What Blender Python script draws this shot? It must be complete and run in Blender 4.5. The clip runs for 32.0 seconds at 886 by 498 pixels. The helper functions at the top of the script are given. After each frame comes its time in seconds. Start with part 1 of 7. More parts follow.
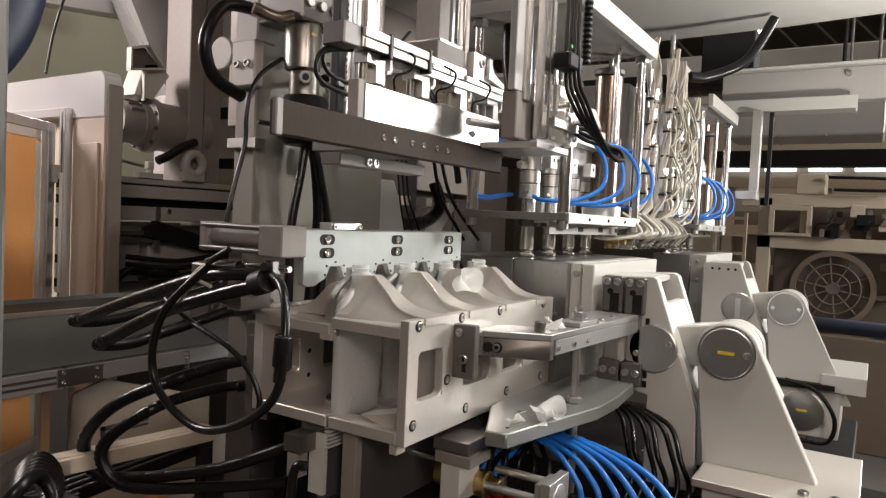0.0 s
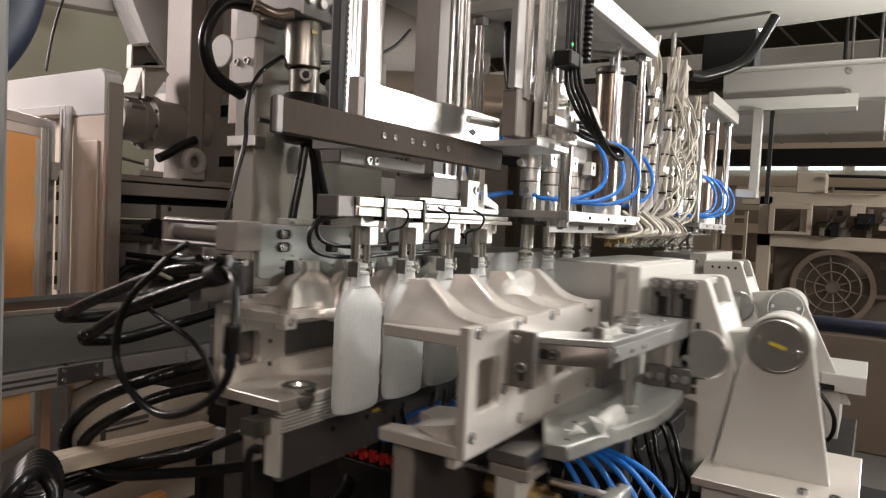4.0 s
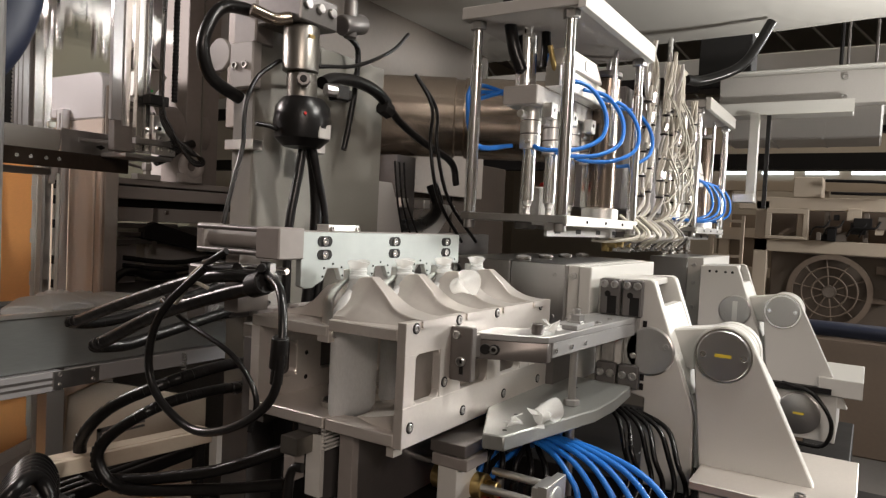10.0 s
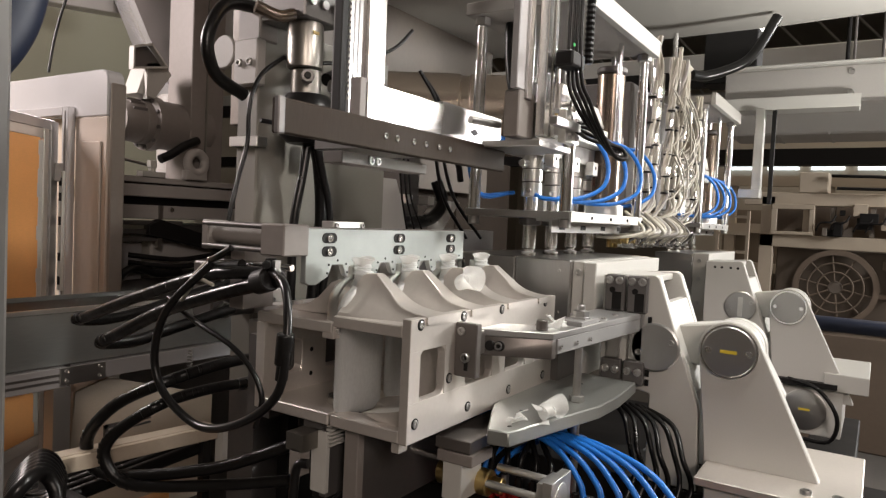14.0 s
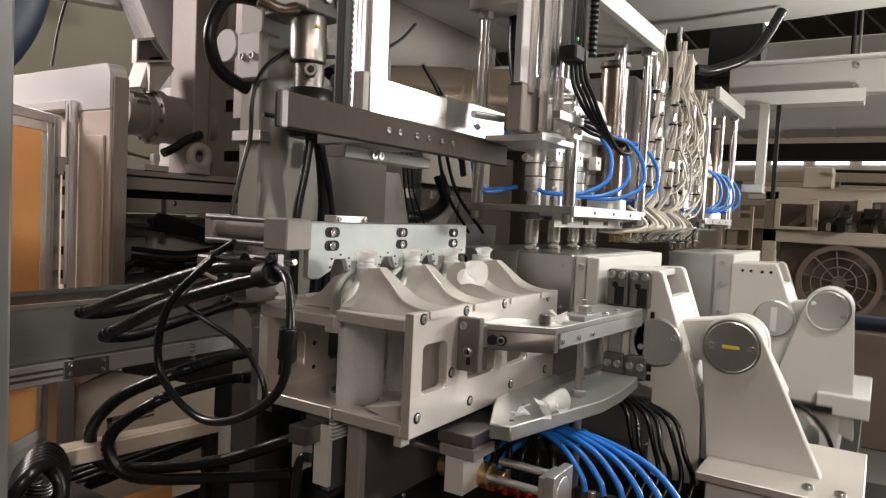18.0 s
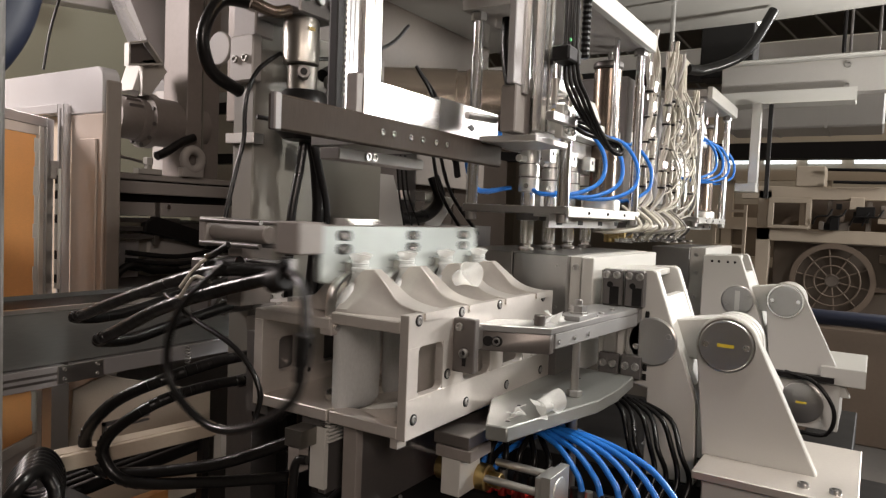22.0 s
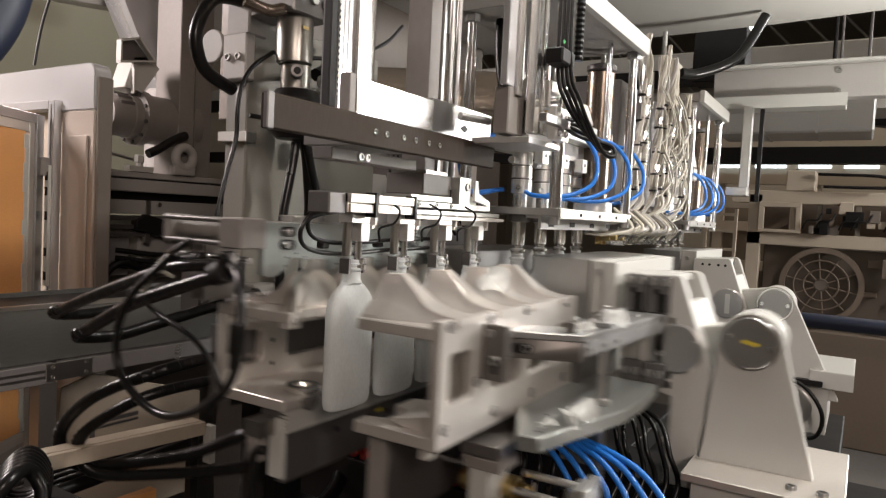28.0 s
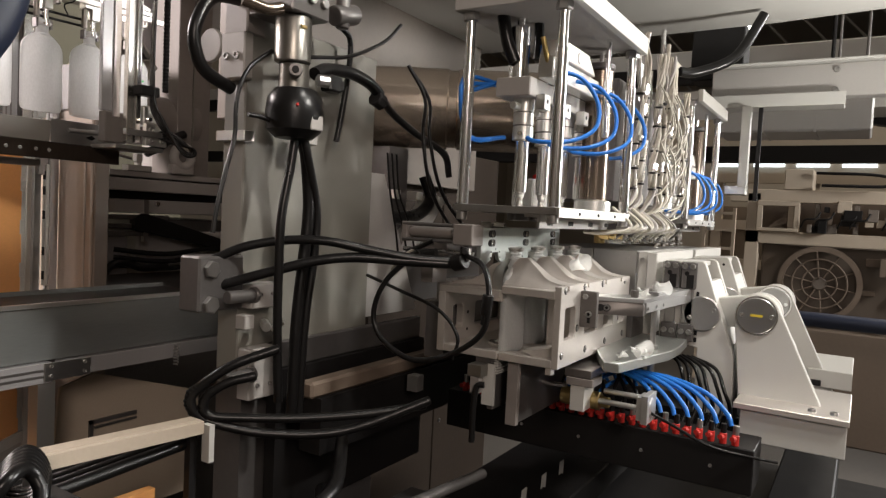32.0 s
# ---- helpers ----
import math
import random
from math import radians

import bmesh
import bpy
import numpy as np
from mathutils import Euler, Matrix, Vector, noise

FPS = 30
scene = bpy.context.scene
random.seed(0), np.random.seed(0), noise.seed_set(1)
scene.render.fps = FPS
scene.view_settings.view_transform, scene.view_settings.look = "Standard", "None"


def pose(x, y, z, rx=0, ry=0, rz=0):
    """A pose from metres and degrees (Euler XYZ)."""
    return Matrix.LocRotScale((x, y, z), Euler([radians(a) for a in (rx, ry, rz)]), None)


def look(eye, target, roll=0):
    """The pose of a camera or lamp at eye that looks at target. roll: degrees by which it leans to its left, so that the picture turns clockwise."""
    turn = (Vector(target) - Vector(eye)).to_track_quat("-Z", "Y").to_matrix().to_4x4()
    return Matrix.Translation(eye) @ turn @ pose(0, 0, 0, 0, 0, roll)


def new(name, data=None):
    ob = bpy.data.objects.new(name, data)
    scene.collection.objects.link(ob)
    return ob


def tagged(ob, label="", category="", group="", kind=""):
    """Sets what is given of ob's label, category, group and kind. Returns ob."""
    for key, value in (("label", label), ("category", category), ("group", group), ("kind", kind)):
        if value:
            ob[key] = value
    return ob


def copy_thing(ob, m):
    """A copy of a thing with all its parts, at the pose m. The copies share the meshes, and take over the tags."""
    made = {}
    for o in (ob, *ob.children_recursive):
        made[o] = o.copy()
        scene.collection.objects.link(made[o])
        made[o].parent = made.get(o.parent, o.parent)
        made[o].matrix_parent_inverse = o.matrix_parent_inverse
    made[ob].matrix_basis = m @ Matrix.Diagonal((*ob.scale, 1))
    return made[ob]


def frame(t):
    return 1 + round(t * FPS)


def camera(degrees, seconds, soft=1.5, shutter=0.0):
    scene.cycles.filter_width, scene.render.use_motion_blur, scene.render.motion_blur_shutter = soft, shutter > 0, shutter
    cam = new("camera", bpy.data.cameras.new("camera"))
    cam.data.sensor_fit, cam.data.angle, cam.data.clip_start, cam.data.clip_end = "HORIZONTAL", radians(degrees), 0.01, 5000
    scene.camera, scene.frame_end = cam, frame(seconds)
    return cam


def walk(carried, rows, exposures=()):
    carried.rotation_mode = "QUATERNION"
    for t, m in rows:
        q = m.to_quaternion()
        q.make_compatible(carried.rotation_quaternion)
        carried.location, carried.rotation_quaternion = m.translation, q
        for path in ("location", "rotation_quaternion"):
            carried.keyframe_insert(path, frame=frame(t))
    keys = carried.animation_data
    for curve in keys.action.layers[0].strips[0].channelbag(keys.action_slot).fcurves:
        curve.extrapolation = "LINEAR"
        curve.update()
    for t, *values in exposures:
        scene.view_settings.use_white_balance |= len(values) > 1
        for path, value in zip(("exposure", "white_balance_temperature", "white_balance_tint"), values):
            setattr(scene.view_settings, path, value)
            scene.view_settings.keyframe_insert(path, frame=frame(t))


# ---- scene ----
from itertools import product

cam = camera(66.0, 32.0, soft=1.3, shutter=0.9)
EYE = (0.0, 0.0, 1.6)
PATH = [  # seconds, pitch, roll, heading
    (0.0, -2.42, -2.62, -57.47), (0.5, -2.41, -2.90, -57.54), (1.0, -2.60, -2.68, -57.57), (1.5, -2.89, -2.78, -57.60),
    (2.0, -2.94, -2.69, -57.58), (2.5, -2.71, -2.59, -57.79), (3.0, -2.65, -2.48, -57.64), (3.5, -2.59, -2.69, -57.43),
    (5.5, -2.22, -2.54, -57.75), (6.0, -1.96, -2.49, -57.86), (6.5, -2.19, -2.88, -57.67), (7.0, -2.12, -2.94, -57.93),
    (7.5, -2.02, -2.63, -57.66), (8.0, -1.95, -2.34, -57.56), (8.5, -1.93, -2.67, -57.54), (9.0, -2.13, -2.89, -57.47),
    (9.5, -2.41, -2.84, -57.70), (10.0, -2.23, -2.78, -57.67), (10.5, -2.26, -2.59, -57.52), (11.0, -2.54, -2.47, -57.26),
    (11.5, -2.48, -2.75, -57.56), (12.0, -2.59, -2.88, -57.54), (12.5, -2.69, -3.04, -57.36), (13.0, -2.62, -2.85, -57.19),
    (13.5, -2.48, -2.65, -57.25), (14.0, -2.55, -2.64, -57.29), (14.5, -2.62, -2.92, -57.34), (16.5, -3.11, -2.43, -57.24),
    (17.0, -3.12, -2.53, -57.16), (17.5, -3.06, -2.75, -57.19), (18.0, -3.03, -2.75, -57.06), (18.5, -2.99, -2.76, -57.21),
    (19.0, -3.06, -2.76, -57.14), (19.5, -3.18, -2.69, -57.13), (20.0, -3.28, -2.61, -57.19), (20.5, -2.99, -2.79, -57.41),
    (21.0, -2.88, -2.44, -57.30), (21.5, -2.75, -2.37, -57.36), (22.0, -2.90, -2.32, -57.52), (22.5, -2.64, -2.52, -57.34),
    (23.0, -2.67, -2.82, -57.34), (23.5, -2.73, -3.07, -57.27), (24.0, -2.82, -2.82, -57.25), (24.5, -3.17, -2.92, -57.53),
    (25.0, -3.17, -2.84, -57.61), (25.5, -3.06, -2.72, -57.75), (27.5, -2.69, -2.77, -58.13), (28.0, -2.81, -2.88, -58.17),
    (28.5, -2.95, -2.90, -58.09), (29.0, -2.96, -2.93, -57.97), (29.5, -2.81, -2.72, -58.18), (30.0, -2.83, -2.63, -58.13),
    (30.5, -2.73, -2.72, -58.28), (31.0, -2.85, -2.71, -58.47), (31.5, -2.84, -2.83, -58.33), (32.0, -2.89, -2.85, -58.28),
]
walk(cam, [(t, pose(*EYE, 90 + p, r, y)) for t, p, r, y in PATH], [(0, 0.0), (32, 0.0)])

# ---- light: lamps out of view, added round the machine ----
world = bpy.data.worlds.new("hall")
scene.world = world
world.use_nodes = True
world.node_tree.nodes["Background"].inputs[0].default_value = (0.5, 0.45, 0.4, 1)
world.node_tree.nodes["Background"].inputs[1].default_value = 0.05


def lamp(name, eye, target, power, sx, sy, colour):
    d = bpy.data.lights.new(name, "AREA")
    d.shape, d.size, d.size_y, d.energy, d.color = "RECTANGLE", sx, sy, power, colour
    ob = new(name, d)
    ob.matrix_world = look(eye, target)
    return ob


# Added below the overhead beam to brighten its underside.
lamp("unseen_near_light", (2.4, -0.42, 1.78), (2.25, 0.25, 2.6), 15, 0.12, 0.12, (1.0, 0.96, 0.9))
# Unseen overhead pair, placed from the shadows on column and open mould.
lamp("unseen_near_light", (1.02, -0.04, 3.2), (1.0, 0.6, 1.4), 13, 0.14, 0.14, (1.0, 0.96, 0.9))
lamp("unseen_near_light", (1.4, -0.85, 3.0), (1.2, 0.65, 1.35), 33, 0.14, 0.14, (1.0, 0.96, 0.9))
# Unseen source that the polished plate and bright profile mirror.
lamp("unseen_hall_light", (4.9, -2.4, 2.6), (0.85, 0.59, 1.75), 250, 1.8, 0.4, (1.0, 0.98, 0.95))
# Added with no known fixture, to brighten the far end.
lamp("unseen_hall_light", (8, -1.5, 6.6), (8, 0, 0), 165, 1.5, 1.5, (1.0, 0.88, 0.74))
# Two more added lights, for the guard wall and the hopper.
lamp("unseen_hall_light", (0.2, 3.4, 2.85), (1.3, 2.3, 1.6), 84, 0.7, 0.7, (1.0, 0.88, 0.85))
lamp("unseen_hall_light", (2.5, 6.5, 5.5), (1.5, 3.0, 2.0), 38, 1.2, 1.2, (1.0, 0.9, 0.84))
# Warm fill added behind the eye for the faces turned left.
lamp("unseen_hall_light", (-3.0, -3.5, 4.0), (0.8, 1.4, 1.4), 125, 1.5, 1.5, (1.0, 0.84, 0.74))


# ---- materials ----
def mat(name, colour, rough=0.5, metal=0.0, vary=0.12, grain=60.0, spots=6.0, bump=0.05, stretch=(1, 1, 1), coat=0.0, dirt=0.0):
    m = bpy.data.materials.new(name)
    m.use_nodes = True
    nt = m.node_tree
    p = nt.nodes["Principled BSDF"]
    co = nt.nodes.new("ShaderNodeTexCoord")
    mp = nt.nodes.new("ShaderNodeMapping")
    mp.inputs["Scale"].default_value = stretch
    nt.links.new(co.outputs["Object"], mp.inputs["Vector"])
    fine, wide = nt.nodes.new("ShaderNodeTexNoise"), nt.nodes.new("ShaderNodeTexNoise")
    fine.inputs["Scale"].default_value, wide.inputs["Scale"].default_value = grain, spots
    fine.inputs["Detail"].default_value, wide.inputs["Detail"].default_value = 3, 4
    nt.links.new(mp.outputs["Vector"], fine.inputs["Vector"])
    nt.links.new(co.outputs["Object"], wide.inputs["Vector"])
    mix = nt.nodes.new("ShaderNodeMix")
    mix.data_type = "RGBA"
    lo, hi = [c * (1 - vary - dirt) for c in colour], [min(1, c * (1 + vary)) for c in colour]
    mix.inputs[6].default_value, mix.inputs[7].default_value = (*lo, 1), (*hi, 1)
    add = nt.nodes.new("ShaderNodeMath")
    add.operation = "MULTIPLY_ADD"
    nt.links.new(fine.outputs["Fac"], add.inputs[0])
    add.inputs[1].default_value = 0.4
    scale = nt.nodes.new("ShaderNodeMath")
    scale.operation = "MULTIPLY"
    scale.inputs[1].default_value = 0.6
    nt.links.new(wide.outputs["Fac"], scale.inputs[0])
    nt.links.new(scale.outputs[0], add.inputs[2])
    nt.links.new(add.outputs[0], mix.inputs[0])
    nt.links.new(mix.outputs[2], p.inputs["Base Color"])
    ro = nt.nodes.new("ShaderNodeMapRange")
    ro.inputs[3].default_value, ro.inputs[4].default_value = max(0.02, rough * 0.75), min(1, rough * 1.25)
    nt.links.new(wide.outputs["Fac"], ro.inputs[0])
    nt.links.new(ro.outputs[0], p.inputs["Roughness"])
    p.inputs["Metallic"].default_value = metal
    p.inputs["Coat Weight"].default_value = coat
    if bump:
        b = nt.nodes.new("ShaderNodeBump")
        b.inputs["Strength"].default_value = bump
        b.inputs["Distance"].default_value = 0.002
        nt.links.new(fine.outputs["Fac"], b.inputs["Height"])
        nt.links.new(b.outputs[0], p.inputs["Normal"])
    return m


def glow(name, colour, strength):
    m = bpy.data.materials.new(name)
    m.use_nodes = True
    p = m.node_tree.nodes["Principled BSDF"]
    p.inputs["Emission Color"].default_value = (*colour, 1)
    p.inputs["Emission Strength"].default_value = strength
    return m


def frosted(name, colour, clear, rough=0.4):
    m = bpy.data.materials.new(name)
    m.use_nodes = True
    nt = m.node_tree
    p = nt.nodes["Principled BSDF"]
    p.inputs["Base Color"].default_value = (*colour, 1)
    p.inputs["Roughness"].default_value = rough
    tl = nt.nodes.new("ShaderNodeBsdfTranslucent")
    tl.inputs["Color"].default_value = (*colour, 1)
    tr = nt.nodes.new("ShaderNodeBsdfTransparent")
    m1, m2 = nt.nodes.new("ShaderNodeMixShader"), nt.nodes.new("ShaderNodeMixShader")
    m1.inputs[0].default_value = 0.5
    noi = nt.nodes.new("ShaderNodeTexNoise")
    noi.inputs["Scale"].default_value = 25
    rng = nt.nodes.new("ShaderNodeMapRange")
    rng.inputs[3].default_value, rng.inputs[4].default_value = clear - 0.08, clear + 0.08
    nt.links.new(noi.outputs["Fac"], rng.inputs[0])
    nt.links.new(rng.outputs[0], m2.inputs[0])
    nt.links.new(p.outputs[0], m1.inputs[1])
    nt.links.new(tl.outputs[0], m1.inputs[2])
    nt.links.new(m1.outputs[0], m2.inputs[1])
    nt.links.new(tr.outputs[0], m2.inputs[2])
    nt.links.new(m2.outputs[0], nt.nodes["Material Output"].inputs[0])
    return m


PAINT = mat("off_white_paint", (0.53, 0.52, 0.49), 0.36, 0, 0.06, 300, 5, 0.04, dirt=0.05)
# Darker than its lit tone: the column's shade is in this colour.
PALE_SHADED = mat("pale_paint_with_shade", (0.22, 0.21, 0.185), 0.5, 0, 0.07, 250, 5, 0.04, dirt=0.06)
GREY = mat("grey_machine_paint", (0.42, 0.4, 0.38), 0.45, 0, 0.08, 220, 4, 0.05, dirt=0.08)
BEIGE = mat("beige_paint", (0.5, 0.42, 0.33), 0.5, 0, 0.1, 160, 4, 0.04, dirt=0.1)
ALU = mat("milled_aluminium", (0.76, 0.75, 0.72), 0.34, 0.9, 0.08, 90, 8, 0.08, (1, 1, 14))
MOULD = mat("matt_mould_aluminium", (0.72, 0.675, 0.63), 0.36, 0.65, 0.09, 140, 9, 0.06, dirt=0.05)
BELL = mat("polished_aluminium", (0.78, 0.77, 0.74), 0.22, 0.95, 0.06, 120, 9, 0.04)
MILL = mat("milled_grey_aluminium", (0.36, 0.355, 0.35), 0.36, 0.6, 0.1, 90, 9, 0.06, (14, 1, 1), dirt=0.06)
STEEL = mat("ground_steel", (0.5, 0.49, 0.48), 0.32, 0.95, 0.12, 70, 9, 0.08, (1, 16, 1), dirt=0.08)
DARK = mat("dark_steel", (0.16, 0.15, 0.145), 0.42, 0.6, 0.15, 80, 6, 0.08, dirt=0.1)
CHROME = mat("hard_chrome", (0.82, 0.82, 0.82), 0.17, 1.0, 0.04, 60, 6, 0.0)
# Stain of the long bar; on the skirt it is shade put into colour.
STAIN_AND_SHADE = mat("stained_steel_and_shade", (0.042, 0.031, 0.024), 0.55, 0.1, 0.35, 40, 12, 0.06, (6, 1, 1), dirt=0.15)
STAIN_AND_SHADE.node_tree.nodes["Principled BSDF"].inputs["Specular IOR Level"].default_value = 0.1
NICKEL = mat("dull_nickel", (0.27, 0.255, 0.23), 0.36, 0.9, 0.08, 80, 6, 0.05, dirt=0.08)
COPPER = mat("tan_sheet_metal", (0.5, 0.42, 0.345), 0.24, 0.85, 0.1, 40, 5, 0.05)
BRONZE = mat("heat_browned_steel", (0.26, 0.21, 0.17), 0.24, 0.9, 0.15, 40, 6, 0.04, (1, 1, 10), dirt=0.1)
BRASS = mat("dull_brass", (0.6, 0.45, 0.2), 0.32, 1.0, 0.1, 60, 8, 0.03)
BLACK = mat("black_rubber", (0.007, 0.0065, 0.0065), 0.3, 0, 0.25, 90, 10, 0.05)
BLACK.node_tree.nodes["Principled BSDF"].inputs["Specular IOR Level"].default_value = 0.35
# Black enamel; also stands in for shade in holes and under the machine.
BLACK_AND_SHADE = mat("black_enamel_and_shade", (0.012, 0.011, 0.011), 0.5, 0, 0.25, 90, 6, 0.05)
BLACK_AND_SHADE.node_tree.nodes["Principled BSDF"].inputs["Specular IOR Level"].default_value = 0.2
BLUE = mat("blue_air_hose", (0.02, 0.17, 0.6), 0.3, 0, 0.08, 60, 9, 0.0)
NAVY = mat("navy_pipe_paint", (0.006, 0.011, 0.03), 0.5, 0, 0.1, 60, 5, 0.02)
RED = mat("red_fitting", (0.45, 0.02, 0.015), 0.4, 0, 0.08, 60, 9, 0.0)
CREAM = mat("cream_cable", (0.52, 0.49, 0.42), 0.5, 0, 0.16, 90, 14, 0.05, dirt=0.12)
ORANGE = mat("orange_board", (0.9, 0.43, 0.15), 0.5, 0, 0.12, 70, 9, 0.08, (1, 1, 4), dirt=0.1)
PLATE = mat("blotched_steel_plate", (0.36, 0.39, 0.375), 0.48, 0.4, 0.16, 40, 14, 0.06, dirt=0.08)
GALV = mat("galvanised_sheet", (0.5, 0.53, 0.52), 0.2, 0.7, 0.2, 30, 5, 0.03, (1, 1, 8), dirt=0.1)
BROWN = mat("dusty_brown_paint", (0.16, 0.12, 0.09), 0.6, 0, 0.2, 40, 3, 0.05)
SILVER = mat("silver_enamel", (0.62, 0.61, 0.62), 0.22, 0.5, 0.05, 120, 4, 0.02)
PEARL = mat("pearl_brown_enamel", (0.5, 0.435, 0.385), 0.16, 0.25, 0.06, 120, 3, 0.02, coat=0.4)
WORN = mat("weathered_grey_paint", (0.24, 0.215, 0.2), 0.5, 0, 0.15, 60, 6, 0.06, dirt=0.1)
GUN = mat("dark_machined_steel", (0.17, 0.155, 0.145), 0.36, 0.6, 0.12, 90, 9, 0.06, (14, 1, 1), dirt=0.08)
TRAY = mat("grey_green_machined_plate", (0.3, 0.31, 0.295), 0.36, 0.6, 0.12, 90, 9, 0.06, (14, 1, 1), dirt=0.08)
FARBROWN = mat("brown_dusty_paint", (0.11, 0.085, 0.065), 0.6)
GREEN = mat("green_lens", (0.05, 0.6, 0.15), 0.3, 0, 0.05)
UMBER = mat("umber_sheet_paint", (0.18, 0.15, 0.125), 0.55, 0, 0.12, 60, 3, 0.04, dirt=0.1)
YELLOW = mat("yellow_tag", (0.7, 0.55, 0.05), 0.5, 0, 0.08)
CONCRETE = mat("oily_concrete", (0.12, 0.11, 0.1), 0.6, 0, 0.25, 30, 1.5, 0.1, dirt=0.1)
WALLM = mat("hall_wall_paint", (0.42, 0.37, 0.3), 0.7, 0, 0.1, 20, 1.0, 0.03)
BOTTLE = frosted("frosted_bottle_plastic", (0.84, 0.86, 0.86), 0.3, 0.28)
FLASH = frosted("clear_flash_plastic", (0.92, 0.92, 0.9), 0.45, 0.2)
WINDOW = glow("daylight_pane", (0.85, 0.95, 1.0), 2.2)
DAY = glow("lamp_tube", (1.0, 0.94, 0.85), 6.0)


# ---- geometry helpers ----
class Shape:
    """Collects simple solids, in world metres, for one mesh."""

    def __init__(self):
        self.v, self.f, self.round = [], [], 0

    def add(self, vs, fs):
        n = len(self.v)
        self.v += [tuple(a) for a in vs]
        self.f += [tuple(i + n for i in f) for f in fs]
        return self

    def box(self, x0, x1, y0, y1, z0, z1):
        vs = list(product((x0, x1), (y0, y1), (z0, z1)))
        return self.add(vs, [(0, 1, 3, 2), (4, 6, 7, 5), (0, 4, 5, 1), (2, 3, 7, 6), (0, 2, 6, 4), (1, 5, 7, 3)])

    def prism(self, poly, axis, a, b):
        put = {"x": lambda p, h: (h, p[0], p[1]), "y": lambda p, h: (p[0], h, p[1]), "z": lambda p, h: (p[0], p[1], h)}[axis]
        n = len(poly)
        vs = [put(p, a) for p in poly] + [put(p, b) for p in poly]
        return self.add(vs, [tuple(range(n)), tuple(range(2 * n - 1, n - 1, -1))] + [(i, (i + 1) % n, n + (i + 1) % n, n + i) for i in range(n)])

    def ring(self, centres, radii, frames, n, caps=True):
        vs = []
        for c, r, (u, w) in zip(centres, radii, frames):
            vs += [c + r * (math.cos(k * math.tau / n) * u + math.sin(k * math.tau / n) * w) for k in range(n)]
        fs = [(j * n + k, j * n + (k + 1) % n, (j + 1) * n + (k + 1) % n, (j + 1) * n + k) for j in range(len(centres) - 1) for k in range(n)]
        if caps:
            fs += [tuple(range(n)), tuple(range(len(vs) - 1, len(vs) - n - 1, -1))]
        return self.add(vs, fs)

    def lathe(self, base, way, profile, n=20):
        way = Vector(way).normalized()
        u = way.orthogonal().normalized()
        w = way.cross(u)
        return self.ring([Vector(base) + way * h for r, h in profile], [r for r, h in profile], [(u, w)] * len(profile), n)

    def cyl(self, a, b, r, n=18):
        a, b = Vector(a), Vector(b)
        h = (b - a).length
        e = min(r * 0.12, h * 0.2)
        return self.lathe(a, b - a, [(r - e, 0), (r, e), (r, h - e), (r - e, h)], n)

    def tube(self, pts, r, n=8, step=5):
        pts = [Vector(p) for p in pts]
        ext = [2 * pts[0] - pts[1]] + pts + [2 * pts[-1] - pts[-2]]
        line = []
        for i in range(1, len(ext) - 2):
            p0, p1, p2, p3 = ext[i - 1:i + 3]
            for k in range(step):
                s = k / step
                line.append(0.5 * (2 * p1 + (p2 - p0) * s + (2 * p0 - 5 * p1 + 4 * p2 - p3) * s * s + (3 * p1 - p0 - 3 * p2 + p3) * s ** 3))
        line.append(pts[-1])
        self.round = 62
        frames, u = [], None
        for i in range(len(line)):
            t = (line[min(i + 1, len(line) - 1)] - line[max(i - 1, 0)]).normalized()
            u = t.orthogonal() if u is None else u - t * u.dot(t)
            u.normalize()
            frames.append((u.copy(), t.cross(u)))
        return self.ring(line, [r] * len(line), frames, n)

    def bolt(self, at, way, r=0.008, h=0.007):
        """A socket-head screw with its recess."""
        return self.lathe(at, way, [(r, 0), (r, h * 0.8), (r * 0.9, h), (r * 0.62, h), (r * 0.58, h * 0.1), (0.0005, h * 0.1)], 14)


ORIGIN = {}


def part(name, shape, material, parent=None, label="", bevel=0.0, smooth=33):
    me = bpy.data.meshes.new(name)
    o = ORIGIN.get(parent, Vector((0, 0, 0)))
    bm = bmesh.new()
    vs = [bm.verts.new(Vector(v) - o) for v in shape.v]
    for f in shape.f:
        try:
            bm.faces.new([vs[i] for i in f])
        except ValueError:
            pass
    bmesh.ops.recalc_face_normals(bm, faces=bm.faces)
    if bevel:
        sharp = [e for e in bm.edges if len(e.link_faces) == 2 and e.calc_face_angle() > 0.6]
        bmesh.ops.bevel(bm, geom=sharp, offset=bevel, segments=1, affect="EDGES", clamp_overlap=True)
    bm.to_mesh(me)
    bm.free()
    me.materials.append(material)
    me.polygons.foreach_set("use_smooth", [True] * len(me.polygons))
    me.set_sharp_from_angle(angle=radians(max(smooth, shape.round)))
    ob = new(name, me)
    if parent:
        ob.parent = parent
        ORIGIN[ob] = o
    if label:
        ob["label"] = label
    return ob


def thing(name, at, label, category, group="", kind=""):
    ob = new(name)
    ob.location = at
    ob.empty_display_size = 0.05
    ORIGIN[ob] = Vector(at)
    return tagged(ob, label, category, group, kind)


def one(name, shape, material, label, category, group="", kind="", bevel=0.0, at=None):
    """A thing of a single mesh, with its origin at `at`."""
    at = Vector(at) if at else Vector(np.mean(np.array(shape.v), axis=0))
    shape.v = [tuple(Vector(v) - at) for v in shape.v]
    ob = part(name, shape, material, None, "", bevel)
    ob.location = at
    ORIGIN[ob] = at
    return tagged(ob, label, category, group, kind)


